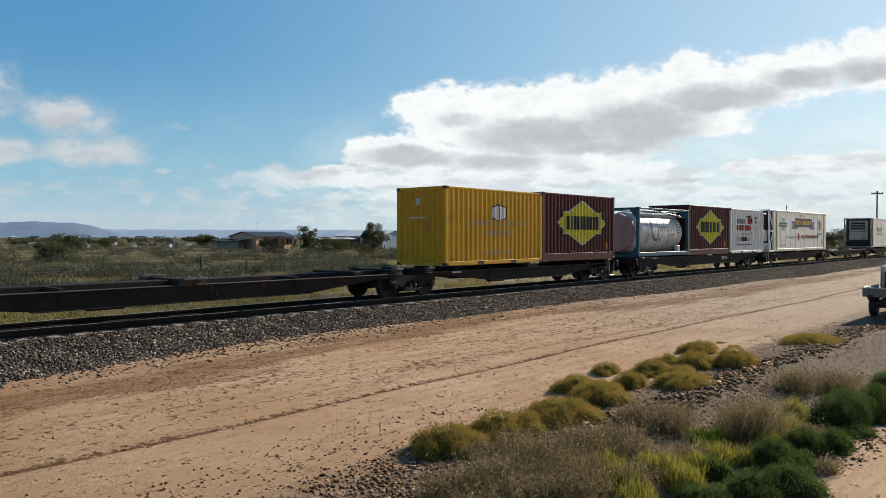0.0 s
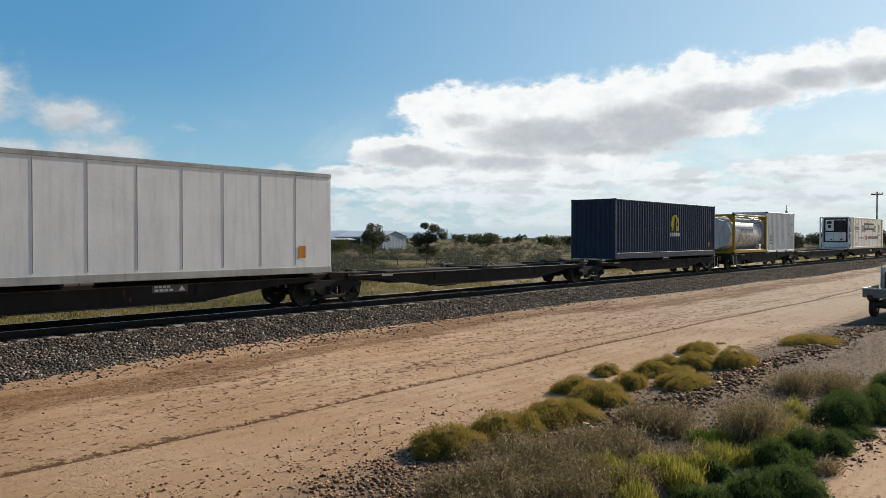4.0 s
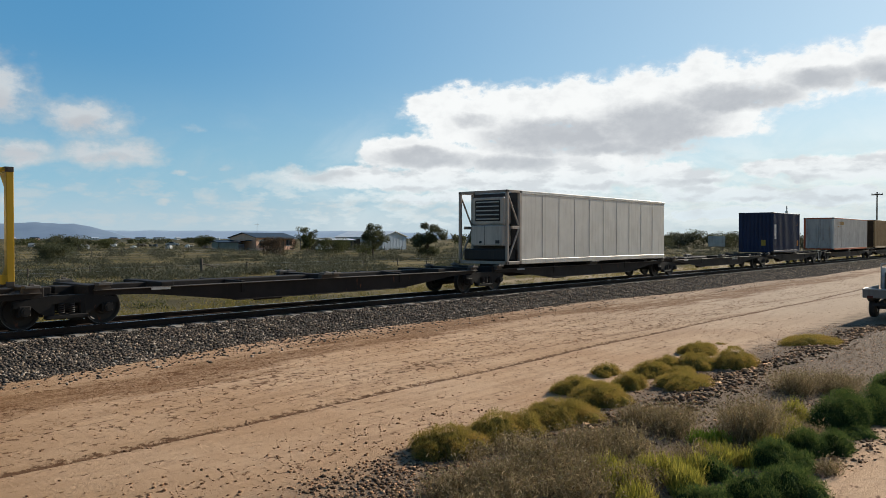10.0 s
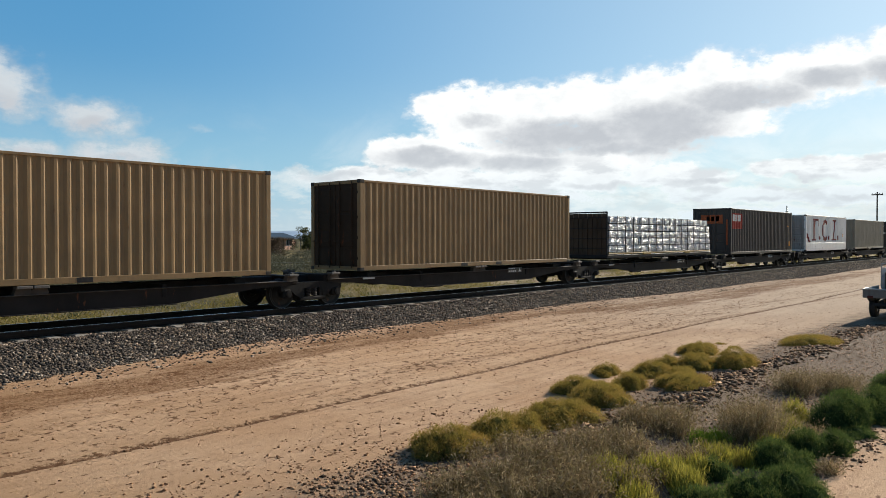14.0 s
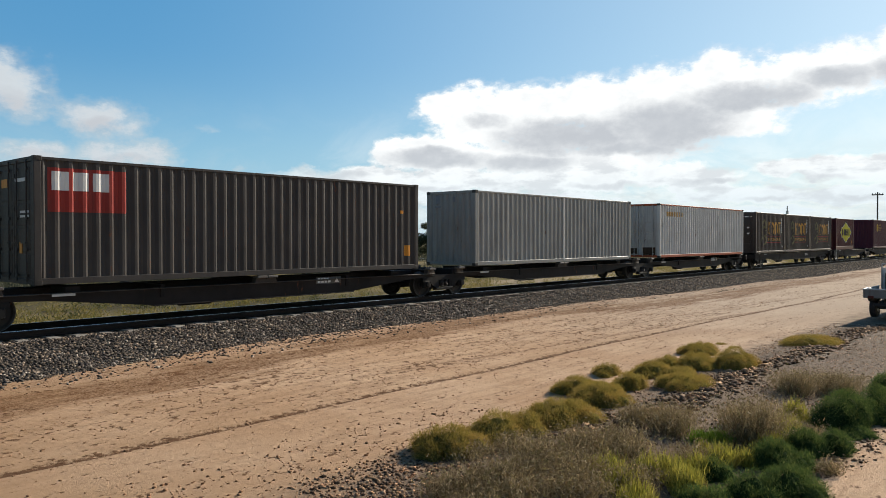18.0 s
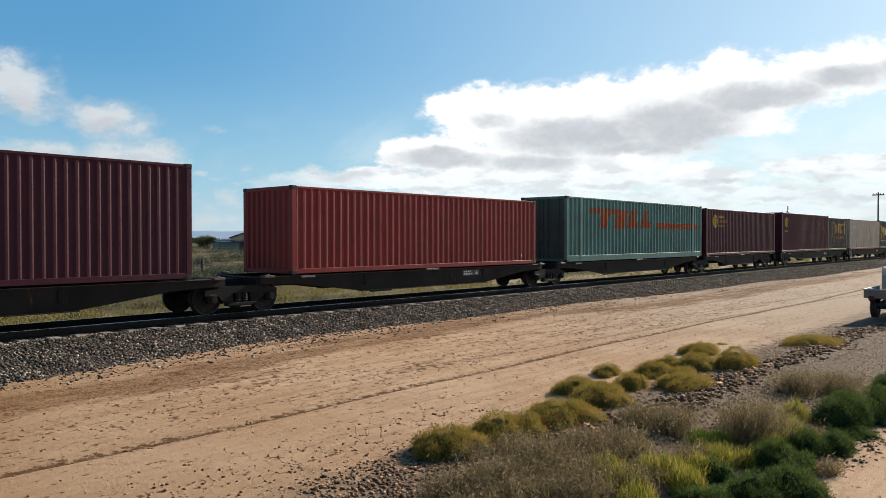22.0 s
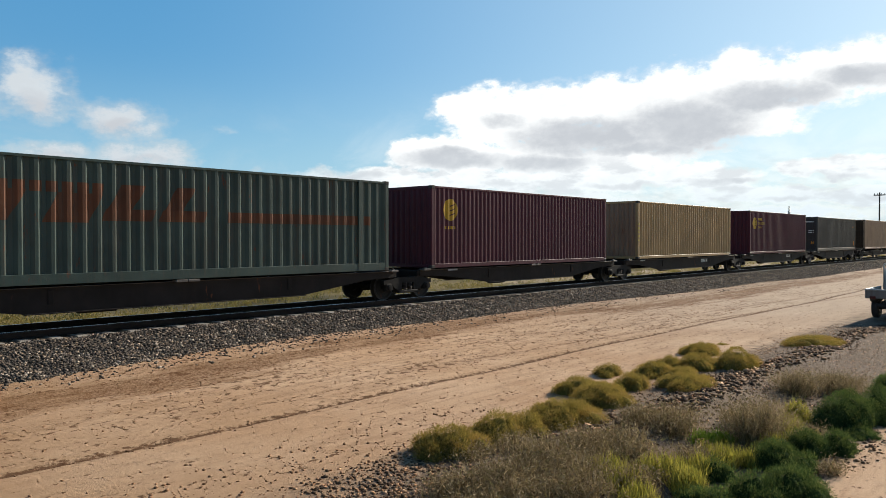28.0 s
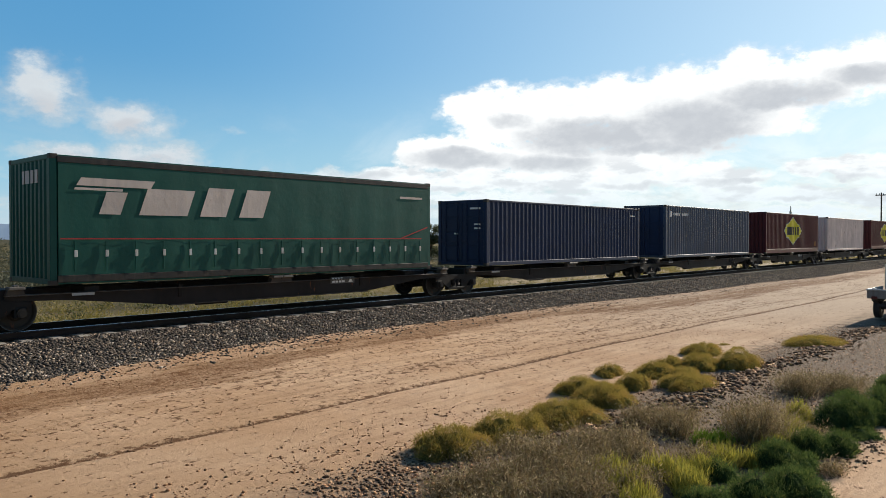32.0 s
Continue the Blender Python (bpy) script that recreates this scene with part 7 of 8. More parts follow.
def shrub(name, label, x, y, rx, ry, h, mat, n, length=0.06, width=0.006, seed=1, up=0.4, lumps=7, category="shrub", group="shrubs on the verge", deep=0.16, core_mat=None):
    """A cushion of short stems over a mound of twigs."""
    r = np.random.default_rng(seed)
    m = mound(rx, ry, h, lumps, r)
    p, d = skin_points(m, n * 2, r)
    k = len(p)
    out = d + np.array([0, 0, up]) + r.normal(size=(k, 3)) * 0.45
    out /= np.linalg.norm(out, axis=1, keepdims=True)
    root = p * (1 - deep * r.random(k) ** 2)[:, None] - d * (length * 1.3 * r.random(k))[:, None] + r.normal(size=(k, 3)) * length * 0.55
    v, f = blades(k, root, root + out * (length * (0.5 + 1.0 * r.random(k)))[:, None], width * (0.6 + 0.8 * r.random(k)), r)
    g = thing(name, label, category, group, at=pose(x, y, float(ground_z(x, y)) - 0.02))
    tagged(part("foliage", quick_mesh("foliage", v, f, mat), mat, g), kind="stuff")
    core = Mesh()
    for q in (m if category == "shrub" else m[:1]):
        k_ = min(q[2], q[3])
        core.lathe((q[0], q[1], 0), (0, 0, 1), [(-0.03, 0.74 * k_), (0.28 * q[4], 0.68 * k_), (0.50 * q[4], 0.50 * k_), (0.64 * q[4], 0.28 * k_), (0.69 * q[4], 0.02)], 9)
    part("woody_core", core, core_mat or TWIG, g, smooth=60)
    return g


def dry_brush(label, x, y, rx, ry, h, n, seed, mat=None, group="dry bushes on the verge"):
    """Loose thin stems with scraps of leaf, open to the ground behind."""
    r = np.random.default_rng(seed)
    g = thing("dry_bush", label, "dry bush", group, at=pose(x, y, float(ground_z(x, y)) - 0.02))
    b = np.column_stack([r.normal(size=n) * rx * 0.42, r.normal(size=n) * ry * 0.42, np.zeros(n)])
    out = np.column_stack([r.normal(size=n) * 0.30 + b[:, 0] * 0.35, r.normal(size=n) * 0.30 + b[:, 1] * 0.35, 0.55 + 0.5 * r.random(n)]) * h
    mid = b + out * 0.6 + r.normal(size=(n, 3)) * 0.02
    tip = b + out + r.normal(size=(n, 3)) * 0.05
    v1, f1 = blades(n, b, mid, np.full(n, 0.0035), r)
    v2, f2 = blades(n, mid - out * 0.1, tip, np.full(n, 0.0028), r)
    k = n * 4
    i = r.integers(0, n, k)
    t = 0.25 + 0.75 * r.random(k)
    c = b[i] + out[i] * t[:, None] + r.normal(size=(k, 3)) * 0.045
    v3, f3 = blades(k, c, c + r.normal(size=(k, 3)) * 0.022 + np.array([0, 0, 0.008]), 0.004 + 0.006 * r.random(k), r)
    mat = mat or DRY
    tagged(part("stem_tangle", quick_mesh("stem_tangle", np.concatenate([v1, v2]), np.concatenate([f1, f2 + len(v1)]), mat), mat, g), kind="stuff")
    tagged(part("leaf_scrap", quick_mesh("leaf_scrap", v3, f3, mat), mat, g), kind="stuff")
    return g


OLIVE_TWIG = paint("olive yellow twigs", (0.17, 0.135, 0.035), 0.95, 0.35, 0.3, (0.07, 0.06, 0.02), bump=0.02, spec=0.02)
GREEN_TWIG = paint("green twigs", (0.030, 0.050, 0.016), 0.95, 0.35, 0.3, (0.02, 0.03, 0.01), bump=0.02, spec=0.02)
TWIG = paint("olive brown twigs", (0.060, 0.050, 0.022), 0.95, 0.3, 0.3, spec=0.02)


def tree(x, y, h, w, seed, leaves=GUM, bare=0.22, n=900, label="gum tree with an open grey-green crown", group="trees of the plain", lean=0.0, leaf=0.22):
    r = random.Random(seed)
    t = thing("tree", label, "tree", group, at=pose(x, y, float(ground_z(x, y)) - 0.05))
    trunk = Mesh()
    top = Vector((lean * h * 0.3, 0, h * 0.62))
    trunk.cyl((0, 0, 0), tuple(top * 0.5), 0.026 * h, 8, 0.020 * h).cyl(tuple(top * 0.5), tuple(top), 0.020 * h, 8, 0.010 * h)
    ends = []
    for i in range(8):
        s = top * r.uniform(0.35, 0.95)
        a = r.uniform(0, 6.28)
        e = s + Vector((math.cos(a) * w * r.uniform(0.15, 0.42), math.sin(a) * w * r.uniform(0.15, 0.42), h * r.uniform(0.10, 0.34)))
        e.z = min(e.z, h * 0.95)
        trunk.cyl(tuple(s), tuple(e), 0.012 * h, 6, 0.005 * h)
        ends.append(e)
    part("trunk", trunk, BARK, t, smooth=60)
    q = np.random.default_rng(seed)
    cl = [(e.x, e.y, e.z, w * r.uniform(0.13, 0.24)) for e in ends] + [(q.normal() * w * 0.24, q.normal() * w * 0.24, h * (bare + (1 - bare) * (0.10 + 0.75 * q.random())), w * (0.12 + 0.13 * q.random())) for _ in range(12)]
    cl = np.array(cl)
    k = q.integers(0, len(cl), n)
    d = q.normal(size=(n, 3))
    d /= np.linalg.norm(d, axis=1, keepdims=True)
    c = cl[k, :3] + d * (cl[k, 3] * (0.35 + 0.65 * q.random(n)))[:, None] * np.array([1, 1, 0.75])
    c[:, 2] = np.clip(c[:, 2], h * bare, h * 1.02)
    tip = c + (q.normal(size=(n, 3)) * 0.7 + d * 0.5 + np.array([0, 0, -0.2])) * leaf
    v, f = blades(n, c, tip, np.full(n, leaf * 0.42), q)
    tagged(part("crown", quick_mesh("crown", v, f, leaves), leaves, t), kind="stuff")
    return t


# single trees and large bushes behind the line
tree(73.4, 78.4, 5.5, 4.0, 11, bare=0.16, n=9000, label="slender gum tree with an open crown", leaf=0.12)
tree(70.4, 64.9, 4.9, 4.2, 12, bare=0.0, n=13000, label="dense dark green gum tree on dry grass", leaf=0.12)
tree(61.9, 86.8, 2.9, 3.8, 13, RUSSET, 0.0, 6500, "rounded russet-brown bush on dry grass", leaf=0.11)
tree(78.7, 93.5, 2.6, 6.4, 14, OLIVE, 0.0, 9000, "wide olive green bush by the house", leaf=0.11)
tree(82.4, 90.0, 2.2, 3.4, 15, GUM, 0.0, 2200, "dark green bush in the garden", leaf=0.16)
tree(75.4, 82.0, 1.5, 3.2, 16, OLIVE, 0.0, 800, "low olive green bush near the fence", leaf=0.14)
tree(92.5, 118.0, 5.0, 4.0, 17, GUM, 0.05, 3600, "leafy tree behind the house", leaf=0.16)
tree(89.0, 113.0, 3.6, 2.6, 18, OLIVE, 0.0, 2400, "small leafy tree beside the house", leaf=0.2)
tree(92.0, 154.9, 3.6, 5.0, 19, OLIVE, 0.0, 6000, "rounded green bush on the plain", leaf=0.15)
tree(84.6, 189.8, 2.9, 5.4, 20, OLIVE, 0.0, 5000, "rounded yellow-green bush on the plain", leaf=0.15)
tree(77.5, 197.9, 3.6, 8.0, 21, GUM, 0.0, 6500, "wide dark green bush on the plain", leaf=0.16)
tree(32.6, 86.8, 2.1, 4.2, 22, GUM, 0.0, 11000, "sprawling grey-green bush on dry grass", leaf=0.10)
tree(57.0, 140.0, 2.9, 4.6, 23, GUM, 0.0, 5000, "rounded dark green bush on the plain", leaf=0.16)
tree(133.3, 67.6, 1.5, 5.0, 24, WEED_Y, 0.0, 900, "low bright green bush on dirt", leaf=0.18)
tree(171.8, 91.4, 6.4, 5.5, 25, GUM, 0.2, 1300, "tall dark gum tree standing alone", leaf=0.32)
spots = [(176.5, 86.0, 4.2, 8), (184, 88, 4.0, 8), (191.1, 84.9, 4.6, 9), (196, 80, 6.2, 9), (199, 76, 4.4, 8), (186.0, 64.0, 4.6, 8), (205, 68, 5.0, 9), (209.2, 64.5, 5.2, 9), (213.2, 60.0, 4.8, 9), (217, 55, 5.0, 8), (221.2, 50.9, 5.8, 9), (225, 46, 5.2, 8), (229, 42, 5.6, 9), (180, 95, 3.6, 8), (168, 100, 3.4, 8), (232, 50, 6.0, 10), (202, 90, 5.4, 9), (214, 78, 5.6, 9)]
for i, (x, y, h, w) in enumerate(spots):
    tree(x, y, h * 0.82, w, 40 + i, (GUM, GUM, SCRUB)[i % 3], 0.0, 5200, "dark gum tree of a distant row", "row of gum trees", leaf=0.22)
r_ = random.Random(3)
for i in range(46):
    a = radians(r_.uniform(46, 66))
    d = r_.uniform(240, 520)
    tree(d * math.sin(a), d * math.cos(a), r_.uniform(2.6, 4.6), r_.uniform(4, 8), 90 + i, (GUM, OLIVE, GUM)[i % 3], 0.05, 420, "small distant tree on the plain", "distant trees", leaf=0.6)
for i in range(40):
    a = radians(r_.uniform(17, 47))
    d = r_.uniform(260, 600)
    tree(d * math.sin(a), d * math.cos(a), r_.uniform(1.6, 3.2), r_.uniform(4, 9), 190 + i, (GUM, SCRUB, OLIVE)[i % 3], 0.0, 220, "small distant bush on the plain", "distant bushes", leaf=0.6)


def scatter_tufts(name, pts, size, mat, per, seed, spread=1.0, wid=0.05):
    """Many small clumps of leaves as one sheet of plants."""
    r = np.random.default_rng(seed)
    n = len(pts)
    root = np.repeat(pts, per, 0) + r.normal(size=(n * per, 3)) * np.repeat(size, per)[:, None] * np.array([0.42, 0.42, 0.0]) * spread
    root[:, 2] += np.abs(r.normal(size=n * per)) * np.repeat(size, per) * 0.34
    out = r.normal(size=(n * per, 3)) * np.array([0.7, 0.7, 0.35]) + np.array([0, 0, 0.75])
    tip = root + out * (np.repeat(size, per) * (0.16 + 0.24 * r.random(n * per)))[:, None]
    v, f = blades(n * per, root, tip, np.repeat(size, per) * wid * (0.6 + 0.8 * r.random(n * per)), r)
    return tagged(part(name, quick_mesh(name, v, f, mat), mat), kind="stuff")


def field_points(n, a0, a1, d0, d1, ymin, seed, power=1.0):
    r = np.random.default_rng(seed)
    a = np.radians(a0 + (a1 - a0) * r.random(n))
    d = d0 * (d1 / d0) ** (r.random(n) ** power)
    p = np.stack([d * np.sin(a), d * np.cos(a)], -1)
    p = p[p[:, 1] > ymin]
    return np.column_stack([p, ground_z(p[:, 0], p[:, 1])])


def clumped(p, scale, cut):
    k = np.array([noise.noise(Vector((x * scale, y * scale, 0.3))) for x, y, _ in p])
    return p[k > cut]


p = clumped(field_points(12500, 13, 84, 34, 420, 33, 1, 0.8), 0.20, 0.06)
ob = scatter_tufts("saltbush_scrub", p, 0.40 + 0.55 * np.random.default_rng(2).random(len(p)), SCRUB, 92, 3, 1.15, 0.030)
tagged(ob, "low grey-green saltbush scrub on the plain", "scrub")
p = clumped(field_points(19000, 13, 84, 30, 260, 29, 4, 0.8), 0.07, 0.02)
ob = scatter_tufts("dry_grass", p, 0.16 + 0.20 * np.random.default_rng(5).random(len(p)), STRAW, 24, 6, 1.9, 0.032)
tagged(ob, "tufts of straw-coloured dry grass", "grass")
rr = np.random.default_rng(8)
p = np.column_stack([3 + 150 * rr.random(5200) ** 1.5, 22.0 + 8.0 * rr.random(5200) ** 1.5])
p = p[np.array([noise.noise(Vector((a * 0.45, b * 0.9, 0.7))) for a, b in p]) > 0.10]
p = np.column_stack([p, ground_z(p[:, 0], p[:, 1])])
ob = scatter_tufts("lineside_grass", p, 0.20 + 0.30 * rr.random(len(p)), GOLDEN, 30, 9, 1.1, 0.035)
tagged(ob, "yellow-green grass along the railway", "grass")
p = clumped(field_points(1100, 13, 70, 26, 60, 23, 14, 1.0), 0.2, 0.0)
ob = scatter_tufts("green_weeds", p, 0.18 + 0.2 * np.random.default_rng(15).random(len(p)), OLIVE, 16, 16, 1.2, 0.08)
tagged(ob, "green weeds beside the railway", "weeds")

# ---- buildings, fences and poles behind the line ----
BRICKW = paint("tan brick wall", (0.80, 0.50, 0.36), 0.85, 0.1, 0.2)
ROOF_D = paint("dark blue-grey roof sheeting", (0.030, 0.042, 0.060), 0.5, 0.1, 0.15)
ROOF_L = paint("pale roof sheeting", (0.84, 0.85, 0.86), 0.45, 0.06, 0.15)
SHEDW = paint("pale blue-grey shed sheeting", (0.44, 0.50, 0.56), 0.5, 0.06, 0.15)
GLASS = paint("dark window glass", (0.02, 0.025, 0.03), 0.1, 0.1, 0.0, bump=0.0)
POST = paint("weathered timber", (0.10, 0.085, 0.07), 0.9, 0.2, 0.3)
WHITE_P = paint("white paint", (0.72, 0.72, 0.70), 0.5, 0.05, 0.1)


def gable_house(name, label, x, y, turn, L, W, hw, hr, wall, roof, openings, eave=0.4):
    """x, y: its left front corner; the front faces the railway."""
    h = thing(name, label, "house" if "house" in name else "shed", at=pose(x, y, float(ground_z(x, y)), 0, 0, turn))
    b = Mesh().box((0, 0, 0), (L, 0.2, hw)).box((0, W - 0.2, 0), (L, W, hw))
    b.slab([(0, 0), (W, 0), (W, hw), (W / 2, hr - 0.1), (0, hw)], "x", 0.0, 0.2).slab([(0, 0), (W, 0), (W, hw), (W / 2, hr - 0.1), (0, hw)], "x", L - 0.2, L)
    part("wall", b, wall, h)
    for s in (0, 1):
        y0, y1 = (-eave, W / 2) if s == 0 else (W + eave, W / 2)
        z0 = hw - eave * (hr - hw) / (W / 2)
        rf = Mesh().add([(-eave, y0, z0), (L + eave, y0, z0), (L + eave, y1, hr), (-eave, y1, hr), (-eave, y0, z0 + 0.1), (L + eave, y0, z0 + 0.1), (L + eave, y1, hr + 0.1), (-eave, y1, hr + 0.1)],
                        [(0, 1, 2, 3), (4, 7, 6, 5), (0, 4, 5, 1), (1, 5, 6, 2), (3, 7, 4, 0)])
        part("roof", rf, roof, h)
    for kind, a, bq, z0, z1, mat in openings:
        o = part(kind, Mesh().box((a, -0.05, z0), (bq, 0.02, z1), 0.01), WHITE_P if kind == "window" else mat, h)
        if kind == "window":
            part("pane", Mesh().box((a + 0.06, -0.062, z0 + 0.06), ((a + bq) / 2 - 0.02, -0.045, z1 - 0.06)).box(((a + bq) / 2 + 0.02, -0.062, z0 + 0.06), (bq - 0.06, -0.045, z1 - 0.06)), GLASS, o)
    return h


hs = gable_house("house", "tan brick house with a dark blue-grey roof", 87.3, 127.6, 11, 11.4, 7.2, 2.7, 3.6, BRICKW, ROOF_D,
                 [("window", 1.0, 2.4, 0.9, 2.1, GLASS), ("window", 4.6, 6.6, 0.9, 2.1, GLASS), ("door", 7.3, 8.2, 0.05, 2.1, POST), ("window", 8.8, 10.6, 0.9, 2.2, GLASS)])
part("verandah", Mesh().box((3.4, -1.8, 2.45), (11.6, -0.1, 2.55)).box((3.5, -1.75, 0), (3.6, -1.65, 2.5)).box((7.5, -1.75, 0), (7.6, -1.65, 2.5)).box((11.4, -1.75, 0), (11.5, -1.65, 2.5)), ROOF_D, hs)
part("side_lean_to", Mesh().box((-5.0, 1.0, 2.0), (0.0, 6.0, 2.15)).box((-5.0, 1.0, 0), (-4.8, 6.0, 2.1)).box((-5.0, 5.8, 0), (0, 6.0, 2.1)).box((-4.0, 1.2, 0), (-2.0, 1.4, 1.4)), ROOF_D, hs)
part("aerial", Mesh().cyl((4.0, 3.6, 3.9), (4.0, 3.6, 5.6), 0.03, 6).cyl((3.4, 3.6, 5.4), (4.6, 3.6, 5.4), 0.02, 6), GALV, hs)
gable_house("garden_shed", "low grey-green garden shed", 79.0, 128.0, -7, 4.2, 3.0, 1.7, 1.95, paint("grey green sheeting", (0.20, 0.24, 0.22), 0.6), ROOF_D, [])
# dark door panels paint the shade inside the carport and shed openings
gable_house("carport_shed", "open carport with a pale flat roof", 101.0, 124.0, -7, 8.5, 5.0, 2.2, 2.45, POST, ROOF_L, [("door", 0.5, 3.6, 0.0, 2.0, GLASS), ("door", 4.4, 8.0, 0.0, 2.0, GLASS)])
sh = gable_house("farm_shed", "pale blue-grey steel farm shed", 113.0, 133.0, -83, 13.5, 9.0, 3.0, 4.2, SHEDW, ROOF_L,
                 [("door", 1.2, 3.8, 0.0, 2.6, GLASS), ("door", 5.2, 7.2, 0.0, 2.6, GLASS), ("door", 9.5, 11.6, 0.0, 2.4, ROOF_L)])
rb = Mesh()
for k in range(16):
    rb.box((13.5, 0.4 + k * 0.55, 0.05), (13.54, 0.46 + k * 0.55, 3.0))
part("wall_ribs", rb, SHEDW, sh)

# fences
def fence(y0, x0, x1, step, h, label, slope=0.0, seed=0):
    r = random.Random(seed)
    fn = thing("fence", label, "fence", "fences behind the line", at=pose(0, 0, 0))
    n = int((x1 - x0) / step)
    for i in range(n + 1):
        x = x0 + i * step + r.uniform(-0.3, 0.3)
        y = y0 + slope * (x - x0) + r.uniform(-0.1, 0.1)
        z = float(ground_z(x, y))
        hh = h * r.uniform(0.85, 1.1)
        part("post", Mesh().cyl((x, y, z - 0.05), (x + r.uniform(-0.05, 0.05), y, z + hh), 0.055, 7), POST, fn)
    for k in (0.35, 0.65, 0.95):
        part("wire", Mesh().cyl((x0, y0, h * k), (x1, y0 + slope * (x1 - x0), h * k), 0.006, 4), GALV, fn)
    return fn


f1 = fence(52.0, 14, 120, 4.2, 0.75, "old timber post and wire fence", 0.0, 1)
z0 = float(ground_z(30.5, 51.8))
part("strainer_post", Mesh().cyl((30.5, 51.8, z0 - 0.1), (30.5, 51.8, z0 + 1.15), 0.11, 9).cyl((30.6, 51.8, z0 + 0.75), (33.1, 52.0, z0 + 0.15), 0.06, 7), POST, f1, "stout strainer post with a brace")
fence(99.0, 24, 110, 4.6, 1.0, "timber post and wire fence by the house", 0.03, 2)
fence(120.0, 40, 86, 5.0, 1.1, "line of old fence posts", 0.1, 3)


def pole(x, y, h, arm, label):
    t = thing("power_pole", label, "pole", "power poles", at=pose(x, y, 0))
    part("pole_shaft", Mesh().cyl((0, 0, -0.2), (0, 0, h), 0.13, 10, 0.09), POST, t)
    if arm:
        part("cross_arm", Mesh().box((-0.07, -0.75, h - 0.45), (0.07, 0.75, h - 0.3), 0.02), POST, t)
        for x_ in (-0.65, -0.25, 0.25, 0.65):
            part("insulator", Mesh().cyl((0, x_, h - 0.3), (0, x_, h - 0.12), 0.05, 8), GALV, t)
    else:
        part("pole_cap", Mesh().box((-0.35, -0.06, h - 0.6), (0.35, 0.06, h - 0.45), 0.02).box((-0.25, -0.2, h - 1.8), (0.25, 0.2, h - 1.0), 0.04), GALV, t)


pole(158.8, 47.7, 9.3, False, "timber power pole with a small transformer")
pole(121.5, 24.2, 9.4, True, "timber power pole with a cross arm")
mast = thing("radio_mast", "thin lattice radio mast far away", "mast", at=pose(640, 560, 0))
part("mast_shaft", Mesh().cyl((0, 0, 0), (0, 0, 14), 0.35, 6, 0.2).cyl((-1.5, 0, 8), (1.5, 0, 8), 0.15, 5), GALV, mast)
sg = thing("notice_board", "back of a large pale roadside board on posts", "sign", at=pose(155.8, 60.8, 0, 0, 0, -68))
part("board", Mesh().box((-1.7, -0.05, 1.0), (1.7, 0.02, 3.2), 0.02), paint("weathered grey sign sheet", (0.36, 0.37, 0.37), 0.5), sg)
part("batten", Mesh().box((-1.7, -0.12, 1.55), (1.7, -0.05, 1.65)).box((-1.7, -0.12, 2.5), (1.7, -0.05, 2.6)), GALV, sg)
for x_ in (-1.2, 1.2):
    part("post", Mesh().cyl((x_, 0.08, 0), (x_, 0.08, 3.1), 0.07, 8), POST, sg)


# wrecks and scrap on the plain
def wreck(x, y, turn, col, label):
    c = thing("car_wreck", label, "car", "wrecks on the plain", at=pose(x, y, float(ground_z(x, y)) + 0.05, 0, 0, turn))
    body = Mesh().slab([(-2.2, 0.25), (2.2, 0.25), (2.2, 0.75), (1.1, 0.85), (0.6, 1.35), (-1.0, 1.38), (-1.6, 0.9), (-2.2, 0.8)], "y", -0.8, 0.8)
    part("body", body, paint("wreck " + label, col, 0.5, 0.1, 0.3), c)
    part("window", Mesh().slab([(0.5, 0.9), (0.3, 1.28), (-0.9, 1.30), (-1.2, 0.92)], "y", -0.812, 0.812), GLASS, c)
    for x_ in (-1.4, 1.4):
        for y_ in (-0.75, 0.75):
            part("wheel", Mesh().cyl((x_, y_ - 0.1, 0.28), (x_, y_ + 0.1, 0.28), 0.3, 12), BLACK, c)


wreck(98.0, 214.0, 62, (0.52, 0.52, 0.51), "white abandoned car on the plain")
wreck(126.0, 232.0, -30, (0.40, 0.41, 0.40), "pale abandoned car on the plain")
wreck(84.0, 236.0, 60, (0.35, 0.36, 0.34), "grey abandoned car on the plain")
wreck(98.5, 119.5, 10, (0.70, 0.71, 0.72), "white car parked beside the house")
r_ = random.Random(9)
for i in range(26):
    a, d = radians(r_.uniform(19, 34)), r_.uniform(195, 262)
    x, y = d * math.sin(a), d * math.cos(a)
    m = Mesh().box((-r_.uniform(0.4, 1.3), -0.4, 0), (r_.uniform(0.4, 1.3), 0.4, r_.uniform(0.3, 0.9)), 0.05).box((-0.3, -0.6, 0), (0.5, 0.2, r_.uniform(0.2, 1.1)), 0.04)
    ob = part("scrap_pile", m, (WHITE_P, GALV, POST, ROOF_D)[i % 4], at=pose(x, y, float(ground_z(x, y)), r_.uniform(-6, 6), r_.uniform(-6, 6), r_.uniform(0, 180)))
    tagged(ob, "heap of old scrap on the dry plain", "scrap", "scrap on the plain")
